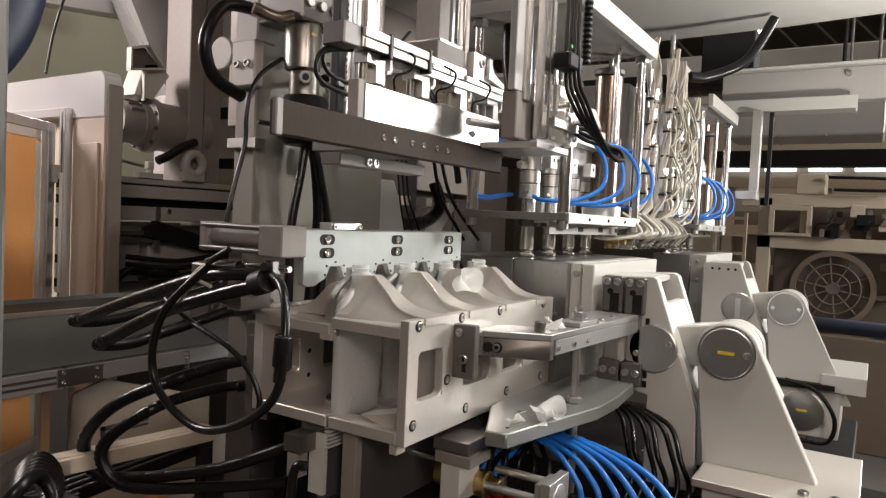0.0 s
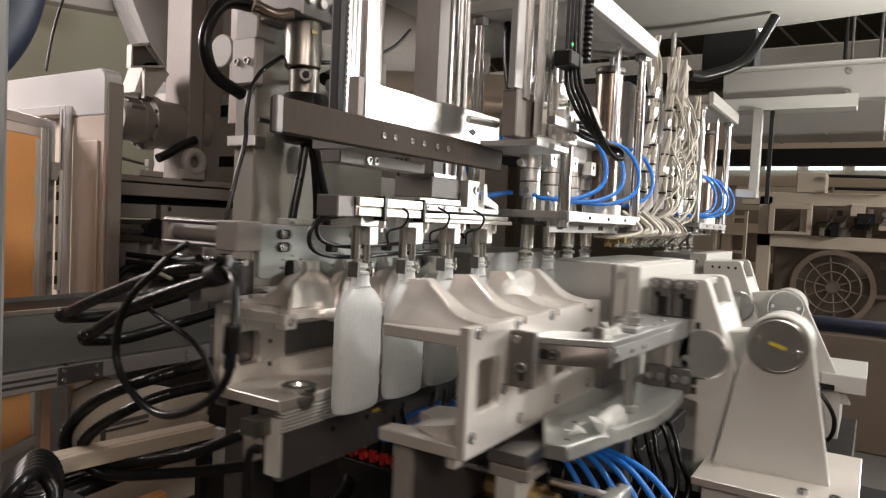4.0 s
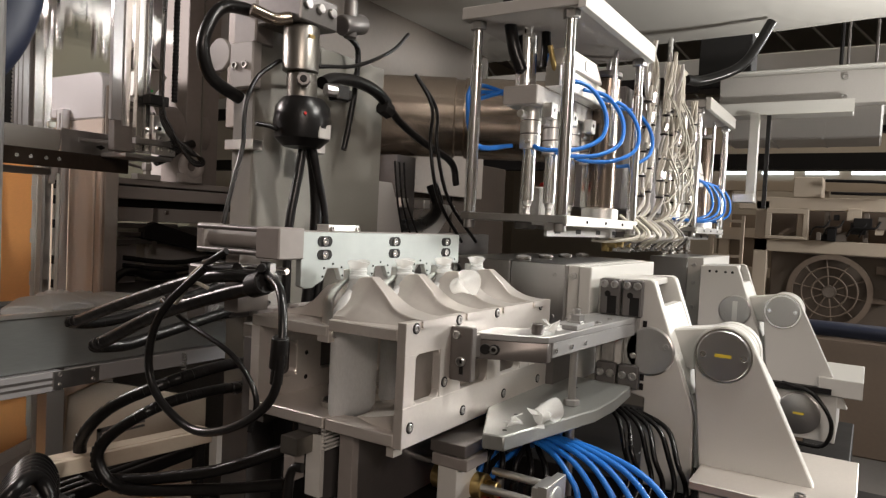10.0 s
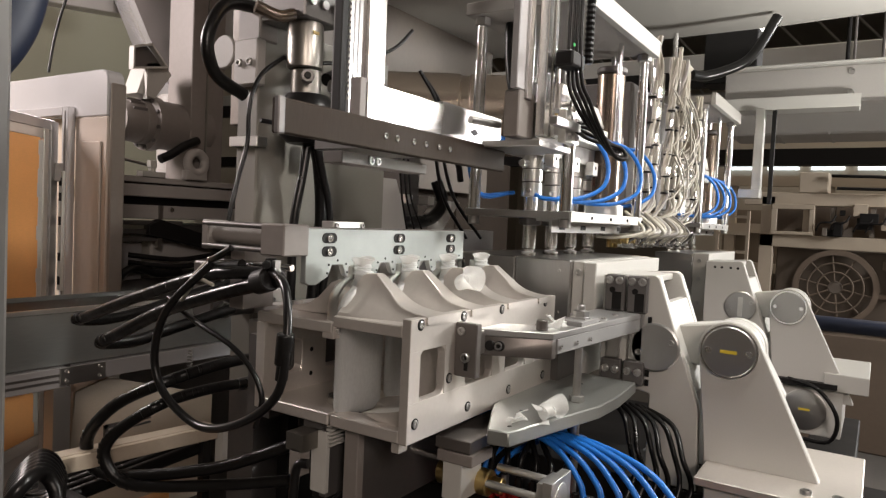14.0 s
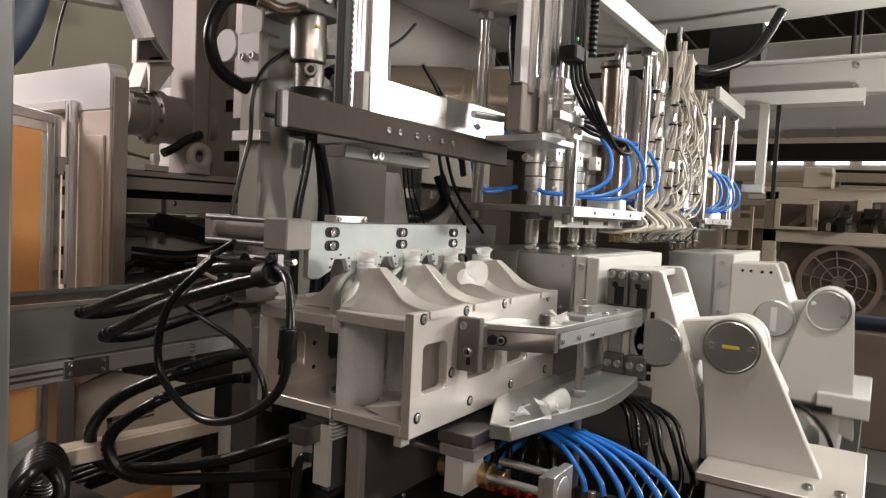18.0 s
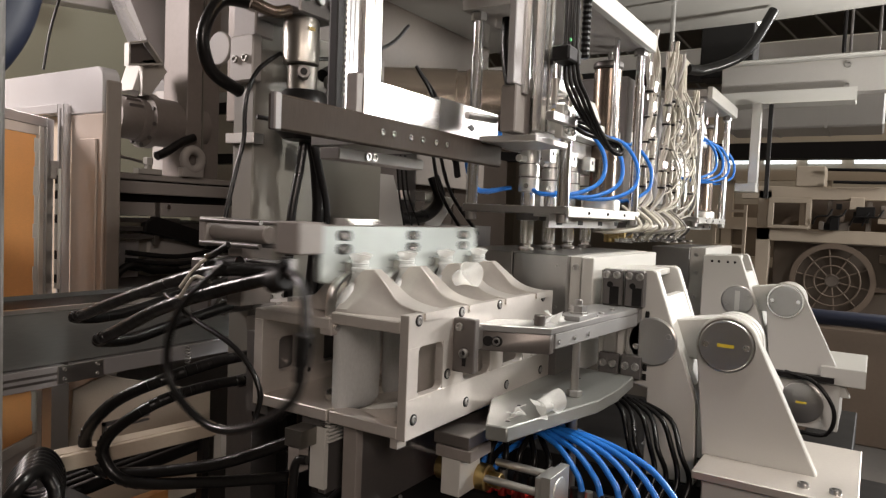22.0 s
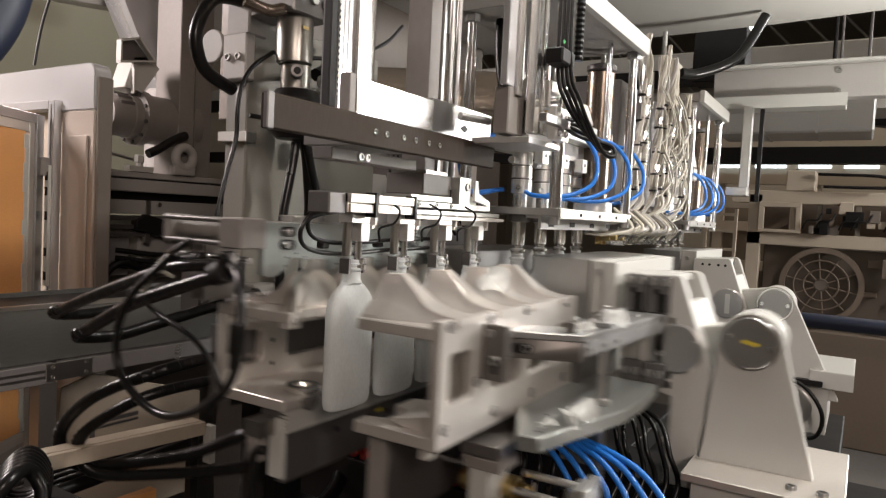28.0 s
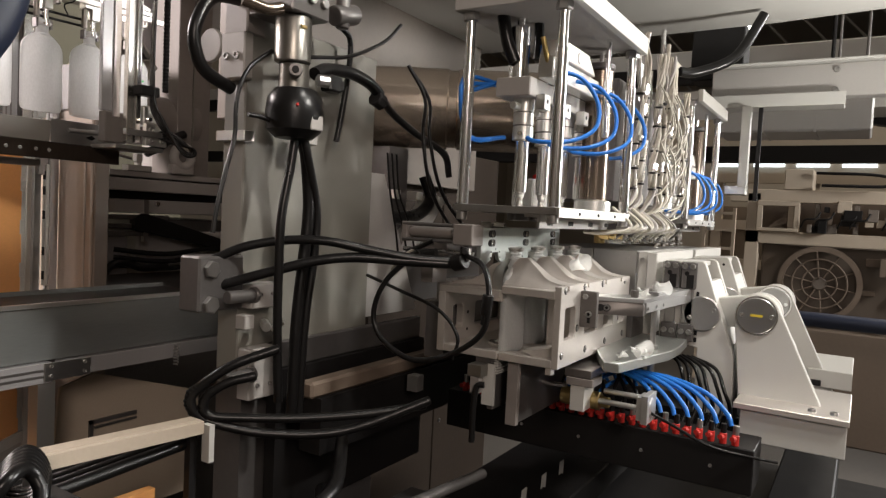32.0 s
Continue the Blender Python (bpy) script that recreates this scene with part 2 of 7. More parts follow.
# ---- hall ----
def hall():
    one("floor", Shape().box(-8, 26, -9, 13, -0.2, 0), CONCRETE, "dark oily concrete factory floor", "floor", kind="structure", at=(0, 0, 0))
    one("wall_south", Shape().box(-8, 26, -9.2, -9, 0, 8), WALLM, "plain painted factory wall", "wall", kind="structure")
    one("wall_north", Shape().box(-8, 26, 13, 13.2, 0, 8), WALLM, "plain painted factory wall", "wall", kind="structure")
    one("wall_west", Shape().box(-8.2, -8, -9, 13, 0, 8), WALLM, "plain painted factory wall", "wall", kind="structure")
    one("wall_east", Shape().box(26, 26.2, -9, 13, 0, 8), WALLM, "far painted factory wall", "wall", kind="structure")
    one("ceiling", Shape().box(-8, 26, -9, 13, 8, 8.2), PAINT, "pale sheet metal factory roof", "ceiling", kind="structure")


hall()


# ---- shuttle one: the two mould halves ----
PITCH, YP = 0.1185, 0.644
NECKS = [0.789 + PITCH * i for i in range(4)]
GO = 0.563
OPEN = 0.127


def along(table, d):
    """Straight-line value at d of a table of (d, value)."""
    return float(np.interp(d, [a for a, b in table], [b for a, b in table]))


def dome(x, side):
    """A shoulder mask: a half bell at the parting line whose back falls in an S to the plate's outer edge."""
    high = [(0.0, 0.058), (0.034, 0.060), (0.064, 0.0365), (0.074, 0.0275), (0.083, 0.0215), (0.095, 0.0165), (0.115, 0.0125), (0.139, 0.0106)]
    crest = [(0.0, 0.008), (0.034, 0.0085), (0.064, 0.0135), (0.085, 0.0205), (0.139, 0.0275)]
    base = [(0.0, 0.056), (0.03, 0.052), (0.08, 0.038), (0.139, 0.0285)]
    s, rows, n = Shape(), [], 27
    for j in range(n):
        d = 0.002 + 0.137 * j / (n - 1)
        h, top, foot = along(high, d), along(crest, d), along(base, d)
        w = foot - top
        y, z = YP + side * d, 1.4558
        prof = [(-foot, 0), (-foot + 0.002, h * 0.08), (-top - 0.5 * w, h * 0.38), (-top - 0.34 * w, h * 0.50), (-top - 0.13 * w, h * 0.74), (-top - 0.0008, h - 0.0012), (-top + 0.0008, h)]
        prof = prof + [(-a, b) for a, b in reversed(prof)]
        rows.append([(x + a, y, z + b) for a, b in prof])
    m = len(rows[0])
    s.add([p for r in rows for p in r], [(j * m + k, j * m + k + 1, (j + 1) * m + k + 1, (j + 1) * m + k) for j in range(n - 1) for k in range(m - 1)] + [tuple(range(m)), tuple((n - 1) * m + k for k in range(m))])
    return s


def half_bell(x):
    """Half of a hollow bell, open toward the parting line, that holds a bottle's shoulder."""
    s = Shape()
    prof = [(0.050, 0.0), (0.0495, 0.022), (0.046, 0.036), (0.038, 0.047), (0.027, 0.055), (0.0175, 0.060), (0.0145, 0.064), (0.0145, 0.076)]
    n = 16
    rows = []
    for wall in (0.0, 0.0035):
        for r, h in prof if not wall else reversed(prof):
            rows.append([(x + (r + wall) * math.cos(math.pi * k / n), YP + 0.004 + (0.62 * r + 0.006 + wall) * math.sin(math.pi * k / n), 1.4455 + h + wall * 0.5 * (h > 0)) for k in range(n + 1)])
    m, c = n + 1, len(rows)
    s.add([p for r in rows for p in r], [(j * m + k, j * m + k + 1, ((j + 1) % c) * m + k + 1, ((j + 1) % c) * m + k) for j in range(c) for k in range(n)])
    return s


def mould_half(side):
    """side -1: the half toward the clamp; +1: the half toward the column."""
    y = lambda d: YP + side * d
    near = side < 0
    t = thing("mould_half", (1.2, y(0.07), 1.3), "off-white aluminium mould half with four shoulder masks" if near else "aluminium mould half with slotted side plate and ribbed base", "mould half")
    ys = lambda a, b: sorted((y(a), y(b)))
    top = Shape()
    notch = []
    for x in NECKS:
        notch += [(x - 0.03, y(0.001)), (x - 0.022, y(0.018)), (x + 0.022, y(0.018)), (x + 0.03, y(0.001))]
    zt = 1.456 if near else 1.446
    lip = 0.122 if near else 0.153
    top.prism([(0.726, y(0.001))] + notch + [(1.195, y(0.001)), (1.195, y(lip)), (0.726, y(lip))], "z", zt - 0.016, zt)
    part("top_plate", top, MOULD, t, bevel=0.0015)
    for x in NECKS:
        if near:
            part("shoulder_mask", dome(x, side), MOULD, t, smooth=26)
            continue
        part("shoulder_bell", half_bell(x), ALU, t, "polished half-bell shoulder mask")
        wing = part("wing", Shape().prism([(y(0.034), zt + 0.002), (y(0.034), zt + 0.056), (y(0.05), zt + 0.050), (y(0.075), zt + 0.026), (y(0.10), zt + 0.012), (y(0.15), zt + 0.004), (y(0.15), zt)], "x", x - 0.012, x + 0.012), MOULD, t)
        part("cleat", Shape().box(x - 0.01, x + 0.01, *ys(0.128, 0.138), zt + 0.004, zt + 0.013), STEEL, wing)
        lug = part("lug", Shape().box(x - 0.062, x - 0.038, y(-0.002), y(0.02), 1.422, 1.4455), MOULD, t, bevel=0.001)
        part("screw", Shape().bolt((x - 0.050, y(-0.002), 1.434), (0, -1, 0), 0.0065, 0.003), STEEL, lug)
    # side plate with rounded windows
    p = Shape()
    a, b = ys(0.122, 0.136) if near else ys(0.135, 0.153)
    cuts = [(0.752, 0.814), (0.872, 0.955), (1.0, 1.075), (1.11, 1.16)] if near else [(0.762, 0.808), (0.865, 1.02), (1.07, 1.15)]
    z0, z1, zs = (1.353, 1.421, 1.4655) if near else (1.342, 1.398, 1.430)
    p.box(0.726, 1.195, a, b, 1.298, z0).box(0.726, 1.195, a, b, z1, zs)
    edges = [0.726] + [c for cut in cuts for c in cut] + [1.195]
    for i in range(0, len(edges), 2):
        p.box(edges[i], edges[i + 1], a, b, z0 - 0.001, z1 + 0.001)
    for c0, c1 in cuts:
        for cx, s in ((c0, 1), (c1, -1)):
            for cz, q in ((z0, 1), (z1, -1)):
                p.prism([(cx, cz), (cx + s * 0.011, cz), (cx + s * 0.0055, cz + q * 0.0015), (cx + s * 0.0015, cz + q * 0.0055), (cx, cz + q * 0.011)], "y", a + 0.001, b - 0.001)
    part("side_plate", p, MOULD, t, bevel=0.0012)
    bottom = Shape()
    notch = []
    for x in NECKS:
        notch += [(x - 0.035, y(0.002)), (x - 0.026, y(0.03)), (x + 0.026, y(0.03)), (x + 0.035, y(0.002))]
    if near:
        bottom.prism([(0.726, y(0.002))] + notch + [(1.195, y(0.002)), (1.195, y(0.122)), (0.726, y(0.122))], "z", 1.298, 1.315)
    else:
        bottom.box(0.726, 1.195, *ys(0.002, 0.135), 1.298, 1.315)
    part("bottom_plate", bottom, MOULD, t, bevel=0.0015)
    for x in (0.848, 0.968, 1.085) if near else ():
        part("partition", Shape().box(x - 0.005, x + 0.005, *ys(0.06, 0.122 if near else 0.134), 1.315, 1.44), MOULD, t)
    if near:
        for x in NECKS:
            part("lining", Shape().prism([(y(0.118), 1.315), (y(0.075), 1.315), (y(0.045), 1.322), (y(0.075), 1.327), (y(0.118), 1.338)], "x", x - 0.045, x + 0.045), MOULD, t)
        heads = ((0.749, 1.457), (0.86, 1.458), (0.98, 1.458), (1.15, 1.456), (0.744, 1.324), (0.883, 1.319), (1.017, 1.32), (1.153, 1.322), (0.826, 1.372))
    else:
        heads = ((0.757, 1.42), (0.9, 1.42), (1.15, 1.42), (0.757, 1.325), (0.885, 1.322), (1.15, 1.33))
    yo = y(0.1365 if near else 0.1535)
    for x, z in heads:
        head = part("screw", Shape().bolt((x, yo, z), (0, side, 0), 0.0056, 0.0015), STEEL, t)
        part("recess", Shape().lathe((x, yo - side * 0.0005, z), (0, side, 0), [(0.0078, 0), (0.0078, 0.0008), (0.0056, 0.0008), (0.0056, 0)], 18), BLACK_AND_SHADE, head)
    # inner face of the far half shows small fixing holes
    for x in () if near else (0.83, 1.045):
        for z in (1.375, 1.335):
            part("fixing_hole", Shape().cyl((x, y(0.1345), z), (x, y(0.1355), z), 0.004, 10), BLACK_AND_SHADE, t)
    # back block of the half, in which the bottles are blown
    part("blow_block", Shape().box(1.292, 1.765, *ys(0.001, 0.124), 1.31, 1.528), STEEL, t, "ground steel blow mould block", bevel=0.002)
    part("backing_plate", Shape().box(1.304, 1.76, *ys(0.124, 0.15), 1.29, 1.527), PAINT if near else STEEL, t, bevel=0.002)
    part("cover_plate", Shape().box(1.298, 1.75, *ys(0.15, 0.176), 1.40 if near else 1.30, 1.526), PAINT if near else STEEL, t, bevel=0.002)
    for z in (1.34, 1.42, 1.505):
        part("screw", Shape().bolt((1.304, y(0.137), z), (-1, 0, 0), 0.007, 0.004), STEEL, t)
        part("screw", Shape().bolt((1.292, y(0.10), z), (-1, 0, 0), 0.004, 0.002), STEEL, t)
    part("spine", Shape().box(1.19, 1.30, *ys(0.10, 0.15), 1.30, 1.40), DARK, t)
    return t


def right_half():
    t = mould_half(-1)
    part("leg", Shape().box(0.74, 0.755, 0.60, 0.625, 1.16, 1.298), WORN, t, bevel=0.001)
    part("leg", Shape().box(0.84, 0.90, 0.488, 0.52, 1.19, 1.262), PAINT, t, bevel=0.001)
    part("gusset", Shape().box(0.755, 1.15, 0.607, 0.618, 1.16, 1.298), DARK, t)
    part("foot_block", Shape().box(0.732, 0.752, 0.524, 0.536, 1.283, 1.298), MOULD, t)
    # upper arm that joins the half to its bracket
    part("clamp_block", Shape().box(0.838, 0.852, 0.472, 0.508, 1.374, 1.452), GUN, t, "dark machined clamp block", bevel=0.0015)
    part("block_slot", Shape().box(0.8372, 0.8384, 0.485, 0.491, 1.384, 1.41), BLACK_AND_SHADE, t)
    part("screw", Shape().bolt((0.838, 0.488, 1.403), (-1, 0, 0), 0.007, 0.006), STEEL, t)
    part("screw", Shape().bolt((0.838, 0.497, 1.44), (-1, 0, 0), 0.006, 0.004), STEEL, t)
    part("link_bar", Shape().box(0.852, 0.893, 0.488, 0.502, 1.402, 1.436), GUN, t, bevel=0.0012)
    front = lambda x: 0.399 - 0.072 * (x - 0.94)
    arm = part("arm_plate", Shape().prism([(0.893, 0.503), (0.94, 0.399), (1.30, front(1.30)), (1.30, 0.458), (1.175, 0.470), (1.165, 0.440), (1.005, 0.440), (0.98, 0.486), (0.965, 0.503)], "z", 1.427, 1.437), MILL, t, "grey machined arm plate", bevel=0.0012)
    end = part("end_plate", Shape().prism([(0.895, 0.502), (0.942, 0.401), (0.957, 0.401), (0.912, 0.502)], "z", 1.397, 1.427), GUN, t, "dark machined end plate", bevel=0.0012)
    part("front_bar", Shape().prism([(0.957, front(0.957) + 0.001), (1.30, front(1.30) + 0.001), (1.30, front(1.30) + 0.014), (0.957, front(0.957) + 0.014)], "z", 1.403, 1.427), MILL, t, bevel=0.0012)
    part("arm_slot", Shape().cyl((0.9005, 0.484, 1.413), (0.8985, 0.483, 1.413), 0.008, 14).cyl((0.9065, 0.471, 1.413), (0.9045, 0.470, 1.413), 0.008, 14), BLACK_AND_SHADE, end)
    part("slot_screw", Shape().bolt((0.9045, 0.472, 1.413), (-0.9, -0.42, 0), 0.006, 0.005), STEEL, end)
    for x in (0.965, 1.02, 1.07):
        part("screw", Shape().bolt((x, front(x), 1.414), (0, -1, 0), 0.004, 0.002), CHROME, t)
    for x, y in ((1.03, 0.425), (1.16, 0.40), (1.22, 0.40), (1.12, 0.395)):
        part("screw", Shape().bolt((x, y, 1.437), (0, 0, 1), 0.005, 0.003), STEEL, arm)
    part("stop_block", Shape().box(1.035, 1.115, 0.392, 0.432, 1.437, 1.445), MILL, t, bevel=0.001)
    part("stop_nut", Shape().lathe((1.075, 0.410, 1.445), (0, 0, 1), [(0.016, 0), (0.016, 0.003), (0.0135, 0.0035), (0.0135, 0.013), (0.009, 0.0145)], 6), STEEL, t)
    part("sensor_nut", Shape().cyl((0.955, 0.425, 1.437), (0.955, 0.425, 1.453), 0.009, 14), GUN, t)
    part("latch", Shape().prism([(0.985, 0.428), (1.02, 0.425), (1.03, 0.415), (1.03, 0.432), (1.0, 0.442)], "z", 1.4375, 1.444), ALU, t, bevel=0.0008)
    # lower tray
    part("lower_tray", Shape().prism([(0.842, 0.450), (0.848, 0.419), (1.077, 0.368), (1.167, 0.365), (1.293, 0.375), (1.293, 0.5), (1.18, 0.515), (0.98, 0.515)], "z", 1.284, 1.306), TRAY, t, "grey machined tray with small holes", bevel=0.002)
    for x, y in ((0.875, 0.432), (0.96, 0.455), (1.2, 0.45)):
        part("tray_hole", Shape().cyl((x, y, 1.3055), (x, y, 1.3066), 0.0035, 10), BLACK_AND_SHADE, t)
    part("stud", Shape().cyl((1.075, 0.410, 1.306), (1.075, 0.410, 1.427), 0.0065, 12).cyl((1.075, 0.410, 1.306), (1.075, 0.410, 1.317), 0.013, 6).cyl((1.075, 0.410, 1.458), (1.075, 0.410, 1.468), 0.0065, 12), STEEL, t)
    part("tray_block", Shape().box(0.838, 0.90, 0.47, 0.53, 1.245, 1.262), WORN, t, bevel=0.001)
    part("tray_back", Shape().box(0.84, 1.18, 0.475, 0.535, 1.263, 1.281), GUN, t, bevel=0.001)
    part("stud", Shape().cyl((1.075, 0.410, 1.15), (1.075, 0.410, 1.284), 0.008, 12), STEEL, t)
    # bolted plate on the bracket
    for y0, y1 in ((0.362, 0.402), (0.406, 0.445)):
        part("clamp_plate", Shape().box(1.288, 1.30, y0, y1, 1.437, 1.508), DARK, t, bevel=0.003)
        part("clamp_plate", Shape().box(1.288, 1.30, y0, y1, 1.30, 1.345), DARK, t, bevel=0.002)
        part("guide_channel", Shape().box(1.293, 1.30, y0 + 0.006, y1 - 0.006, 1.345, 1.437), STEEL, t, bevel=0.002)
        for z in (1.497, 1.325):
            for d in (0.01, 0.03):
                part("screw", Shape().bolt((1.288, y0 + d, z), (-1, 0, 0), 0.0075, 0.006), STEEL, t)
        part("keyhole", Shape().box(1.2872, 1.288, y0 + 0.006, y0 + 0.024, 1.44, 1.475), BLACK_AND_SHADE, t)
        part("bore", Shape().cyl((1.2872, y0 + 0.024, 1.478), (1.2885, y0 + 0.024, 1.478), 0.006), BLACK_AND_SHADE, t)
    for z in (1.30, 1.318, 1.336, 1.42):
        part("slot", Shape().box(1.297, 1.3005, 0.354, 0.361, z, z + 0.012), BLACK_AND_SHADE, t)
    bracket(t, 0.0)
    # clamp cylinder under the tray
    part("cylinder_body", Shape().cyl((0.90, 0.56, 1.205), (0.90, 0.47, 1.205), 0.02).cyl((0.90, 0.45, 1.205), (0.90, 0.47, 1.205), 0.012), BRASS, t, "dull gold cylinder")
    part("cylinder_head", Shape().box(0.875, 0.93, 0.37, 0.385, 1.185, 1.235).cyl((0.885, 0.37, 1.21), (0.885, 0.47, 1.21), 0.006).cyl((0.92, 0.37, 1.225), (0.92, 0.47, 1.225), 0.006), ALU, t, bevel=0.002)
    part("cylinder_cap", Shape().box(0.87, 0.94, 0.36, 0.374, 1.18, 1.24).cyl((0.905, 0.359, 1.21), (0.905, 0.362, 1.21), 0.022), ALU, t, bevel=0.002)
    part("piston_rod", Shape().cyl((0.90, 0.68, 1.225), (0.90, 0.55, 1.225), 0.006), CHROME, t)
    return t


def bracket(t, dx):
    """The painted A-frame of a half: two slanted cheeks, a cap and a rib, with pivot discs."""
    cheek = [(0.352, 1.12), (0.352, 1.285), (0.452, 1.305), (0.452, 1.506), (0.352, 1.512), (0.344, 1.506), (0.266, 1.285), (0.262, 1.27), (0.256, 1.12)]
    for x in (1.30, 1.46):
        part("cheek", Shape().prism(cheek, "x", x + dx, x + 0.022 + dx), PAINT, t, bevel=0.002)
    part("cap", Shape().box(1.322 + dx, 1.46 + dx, 0.36, 0.45, 1.495, 1.508), PAINT, t, bevel=0.002)
    part("rib", Shape().prism([(0.33, 1.46), (0.345, 1.46), (0.285, 1.30), (0.27, 1.30)], "x", 1.322 + dx, 1.46 + dx), PAINT, t)
    part("rib", Shape().box(1.322 + dx, 1.46 + dx, 0.42, 0.445, 1.30, 1.49), PAINT, t)
    part("pivot_disc", Shape().lathe((1.30 + dx, 0.345, 1.376), (-1, 0, 0), [(0.046, 0), (0.046, 0.005), (0.043, 0.007), (0.001, 0.007)], 32), STEEL, t, "round steel pivot cover")
    for d in (-0.03, 0.03):
        part("screw", Shape().bolt((1.293 + dx, 0.345 + d, 1.376 - d * 0.4), (-1, 0, 0), 0.006, 0.003), STEEL, t)
    part("link", Shape().prism([(0.37, 1.345), (0.37, 1.408), (0.24, 1.43), (0.19, 1.42), (0.19, 1.36), (0.25, 1.345)], "x", 1.345 + dx, 1.40 + dx), PAINT, t, bevel=0.003)


def lever(x0, label, tag):
    """The swinging clamp lever, built in its closed pose round its lower pivot."""
    t = thing("clamp_lever", (x0, 0.092, 1.103), label, "lever", "clamp levers")
    cy, cz, r = 0.213, 1.388, 0.053
    arc = [(cy - r * math.cos(a), cz + r * math.sin(a)) for a in [radians(16 + 12 * k) for k in range(15)]]
    outline = [(0.034, 1.13)] + arc + [(0.262, 1.36), (0.246, 1.20), (0.242, 1.13)]
    part("cheek", Shape().prism(outline, "x", x0, x0 + 0.026), PAINT, t, bevel=0.002)
    fork = [(0.150, 1.285), (0.128, 1.292), (0.126, 1.31), (cy - 0.053, 1.375)] + [(cy - (r - 0.001) * math.cos(a), cz + (r - 0.001) * math.sin(a)) for a in [radians(10 + 12 * k) for k in range(15)]] + [(0.258, 1.36), (0.250, 1.285)]
    for a, b in ((0.034, 0.056), (0.066, 0.092)):
        part("fork_cheek", Shape().prism(fork, "x", x0 + a, x0 + b), PAINT, t, bevel=0.002)
    part("fork_root", Shape().prism([(0.085, 1.13), (0.15, 1.295), (0.246, 1.295), (0.240, 1.13)], "x", x0 + 0.026, x0 + 0.15), PAINT, t, bevel=0.002)
    part("rim", Shape().lathe((x0, cy, cz), (-1, 0, 0), [(0.0485, 0), (0.0485, 0.004), (0.045, 0.004), (0.045, 0.0)], 40), CHROME, t)
    cap = part("pivot_cap", Shape().lathe((x0, cy, cz), (-1, 0, 0), [(0.045, 0), (0.045, 0.006), (0.043, 0.008), (0.001, 0.008)], 40), STEEL, t, "round steel pivot cap")
    for d in (-0.034, 0.034):
        part("screw", Shape().bolt((x0 - 0.008, cy + d, cz), (-1, 0, 0), 0.006, 0.003), CHROME, cap)
    if tag:
        part("tag", Shape().box(x0 - 0.0088, x0 - 0.008, cy - 0.014, cy + 0.014, cz - 0.003, cz + 0.003), YELLOW, cap, "small yellow sticker")
    return t


def left_half():
    t = mould_half(1)
    for i in range(6):
        part("rib", Shape().box(0.735, 1.19, 0.646, 0.662, 1.2645 + 0.0056 * i, 1.2673 + 0.0056 * i), PAINT, t)
    part("rib_body", Shape().box(0.735, 1.19, 0.655, 0.70, 1.262, 1.298), DARK, t)
    part("apron", Shape().box(0.74, 1.185, 0.656, 0.67, 1.185, 1.262), DARK, t, "dark steel apron plate", bevel=0.001)
    part("tag", Shape().box(0.965, 0.985, 0.6552, 0.6562, 1.244, 1.25), YELLOW, t, "small yellow sticker")
    part("apron_edge", Shape().box(0.732, 0.74, 0.652, 0.68, 1.195, 1.285), PAINT, t)
    for x in (0.86, 0.95, 1.0, 1.06):
        part("hole", Shape().cyl((x, 0.6555, 1.24), (x, 0.657, 1.24), 0.005), BLACK_AND_SHADE, t)
    for x in NECKS:
        cup = part("neck_insert", Shape().lathe((x, 0.668, 1.3155), (0, 0, 1), [(0.027, 0), (0.028, 0.002), (0.028, 0.009), (0.026, 0.0105), (0.015, 0.010), (0.013, 0.004), (0.0005, 0.004)], 24), BELL, t, "bright turned neck insert")
        part("knob", Shape().lathe((x - 0.010, 0.648, 1.312), (0, -0.35, -1), [(0.014, 0), (0.017, 0.004), (0.014, 0.010), (0.009, 0.018), (0.002, 0.021)], 16), DARK, cup)
    for x in (0.785, 0.86):
        part("lug_plate", Shape().box(x, x + 0.02, 0.775, 0.779, 1.42, 1.438), ALU, t)
    part("valve_block", Shape().box(0.70, 0.735, 0.668, 0.70, 1.26, 1.285), NICKEL, t)
    part("hanger", Shape().box(0.70, 0.72, 0.672, 0.692, 1.225, 1.262), WORN, t)
    part("elbow", Shape().tube([(0.705, 0.66, 1.245), (0.70, 0.675, 1.24), (0.698, 0.68, 1.20), (0.698, 0.68, 1.12)], 0.007), BLACK, t)
    part("back_frame", Shape().box(0.76, 1.75, 0.80, 0.85, 1.27, 1.40), DARK, t)
    part("guide", Shape().box(0.77, 0.95, 0.797, 0.83, 1.40, 1.45), GREY, t)
    return t


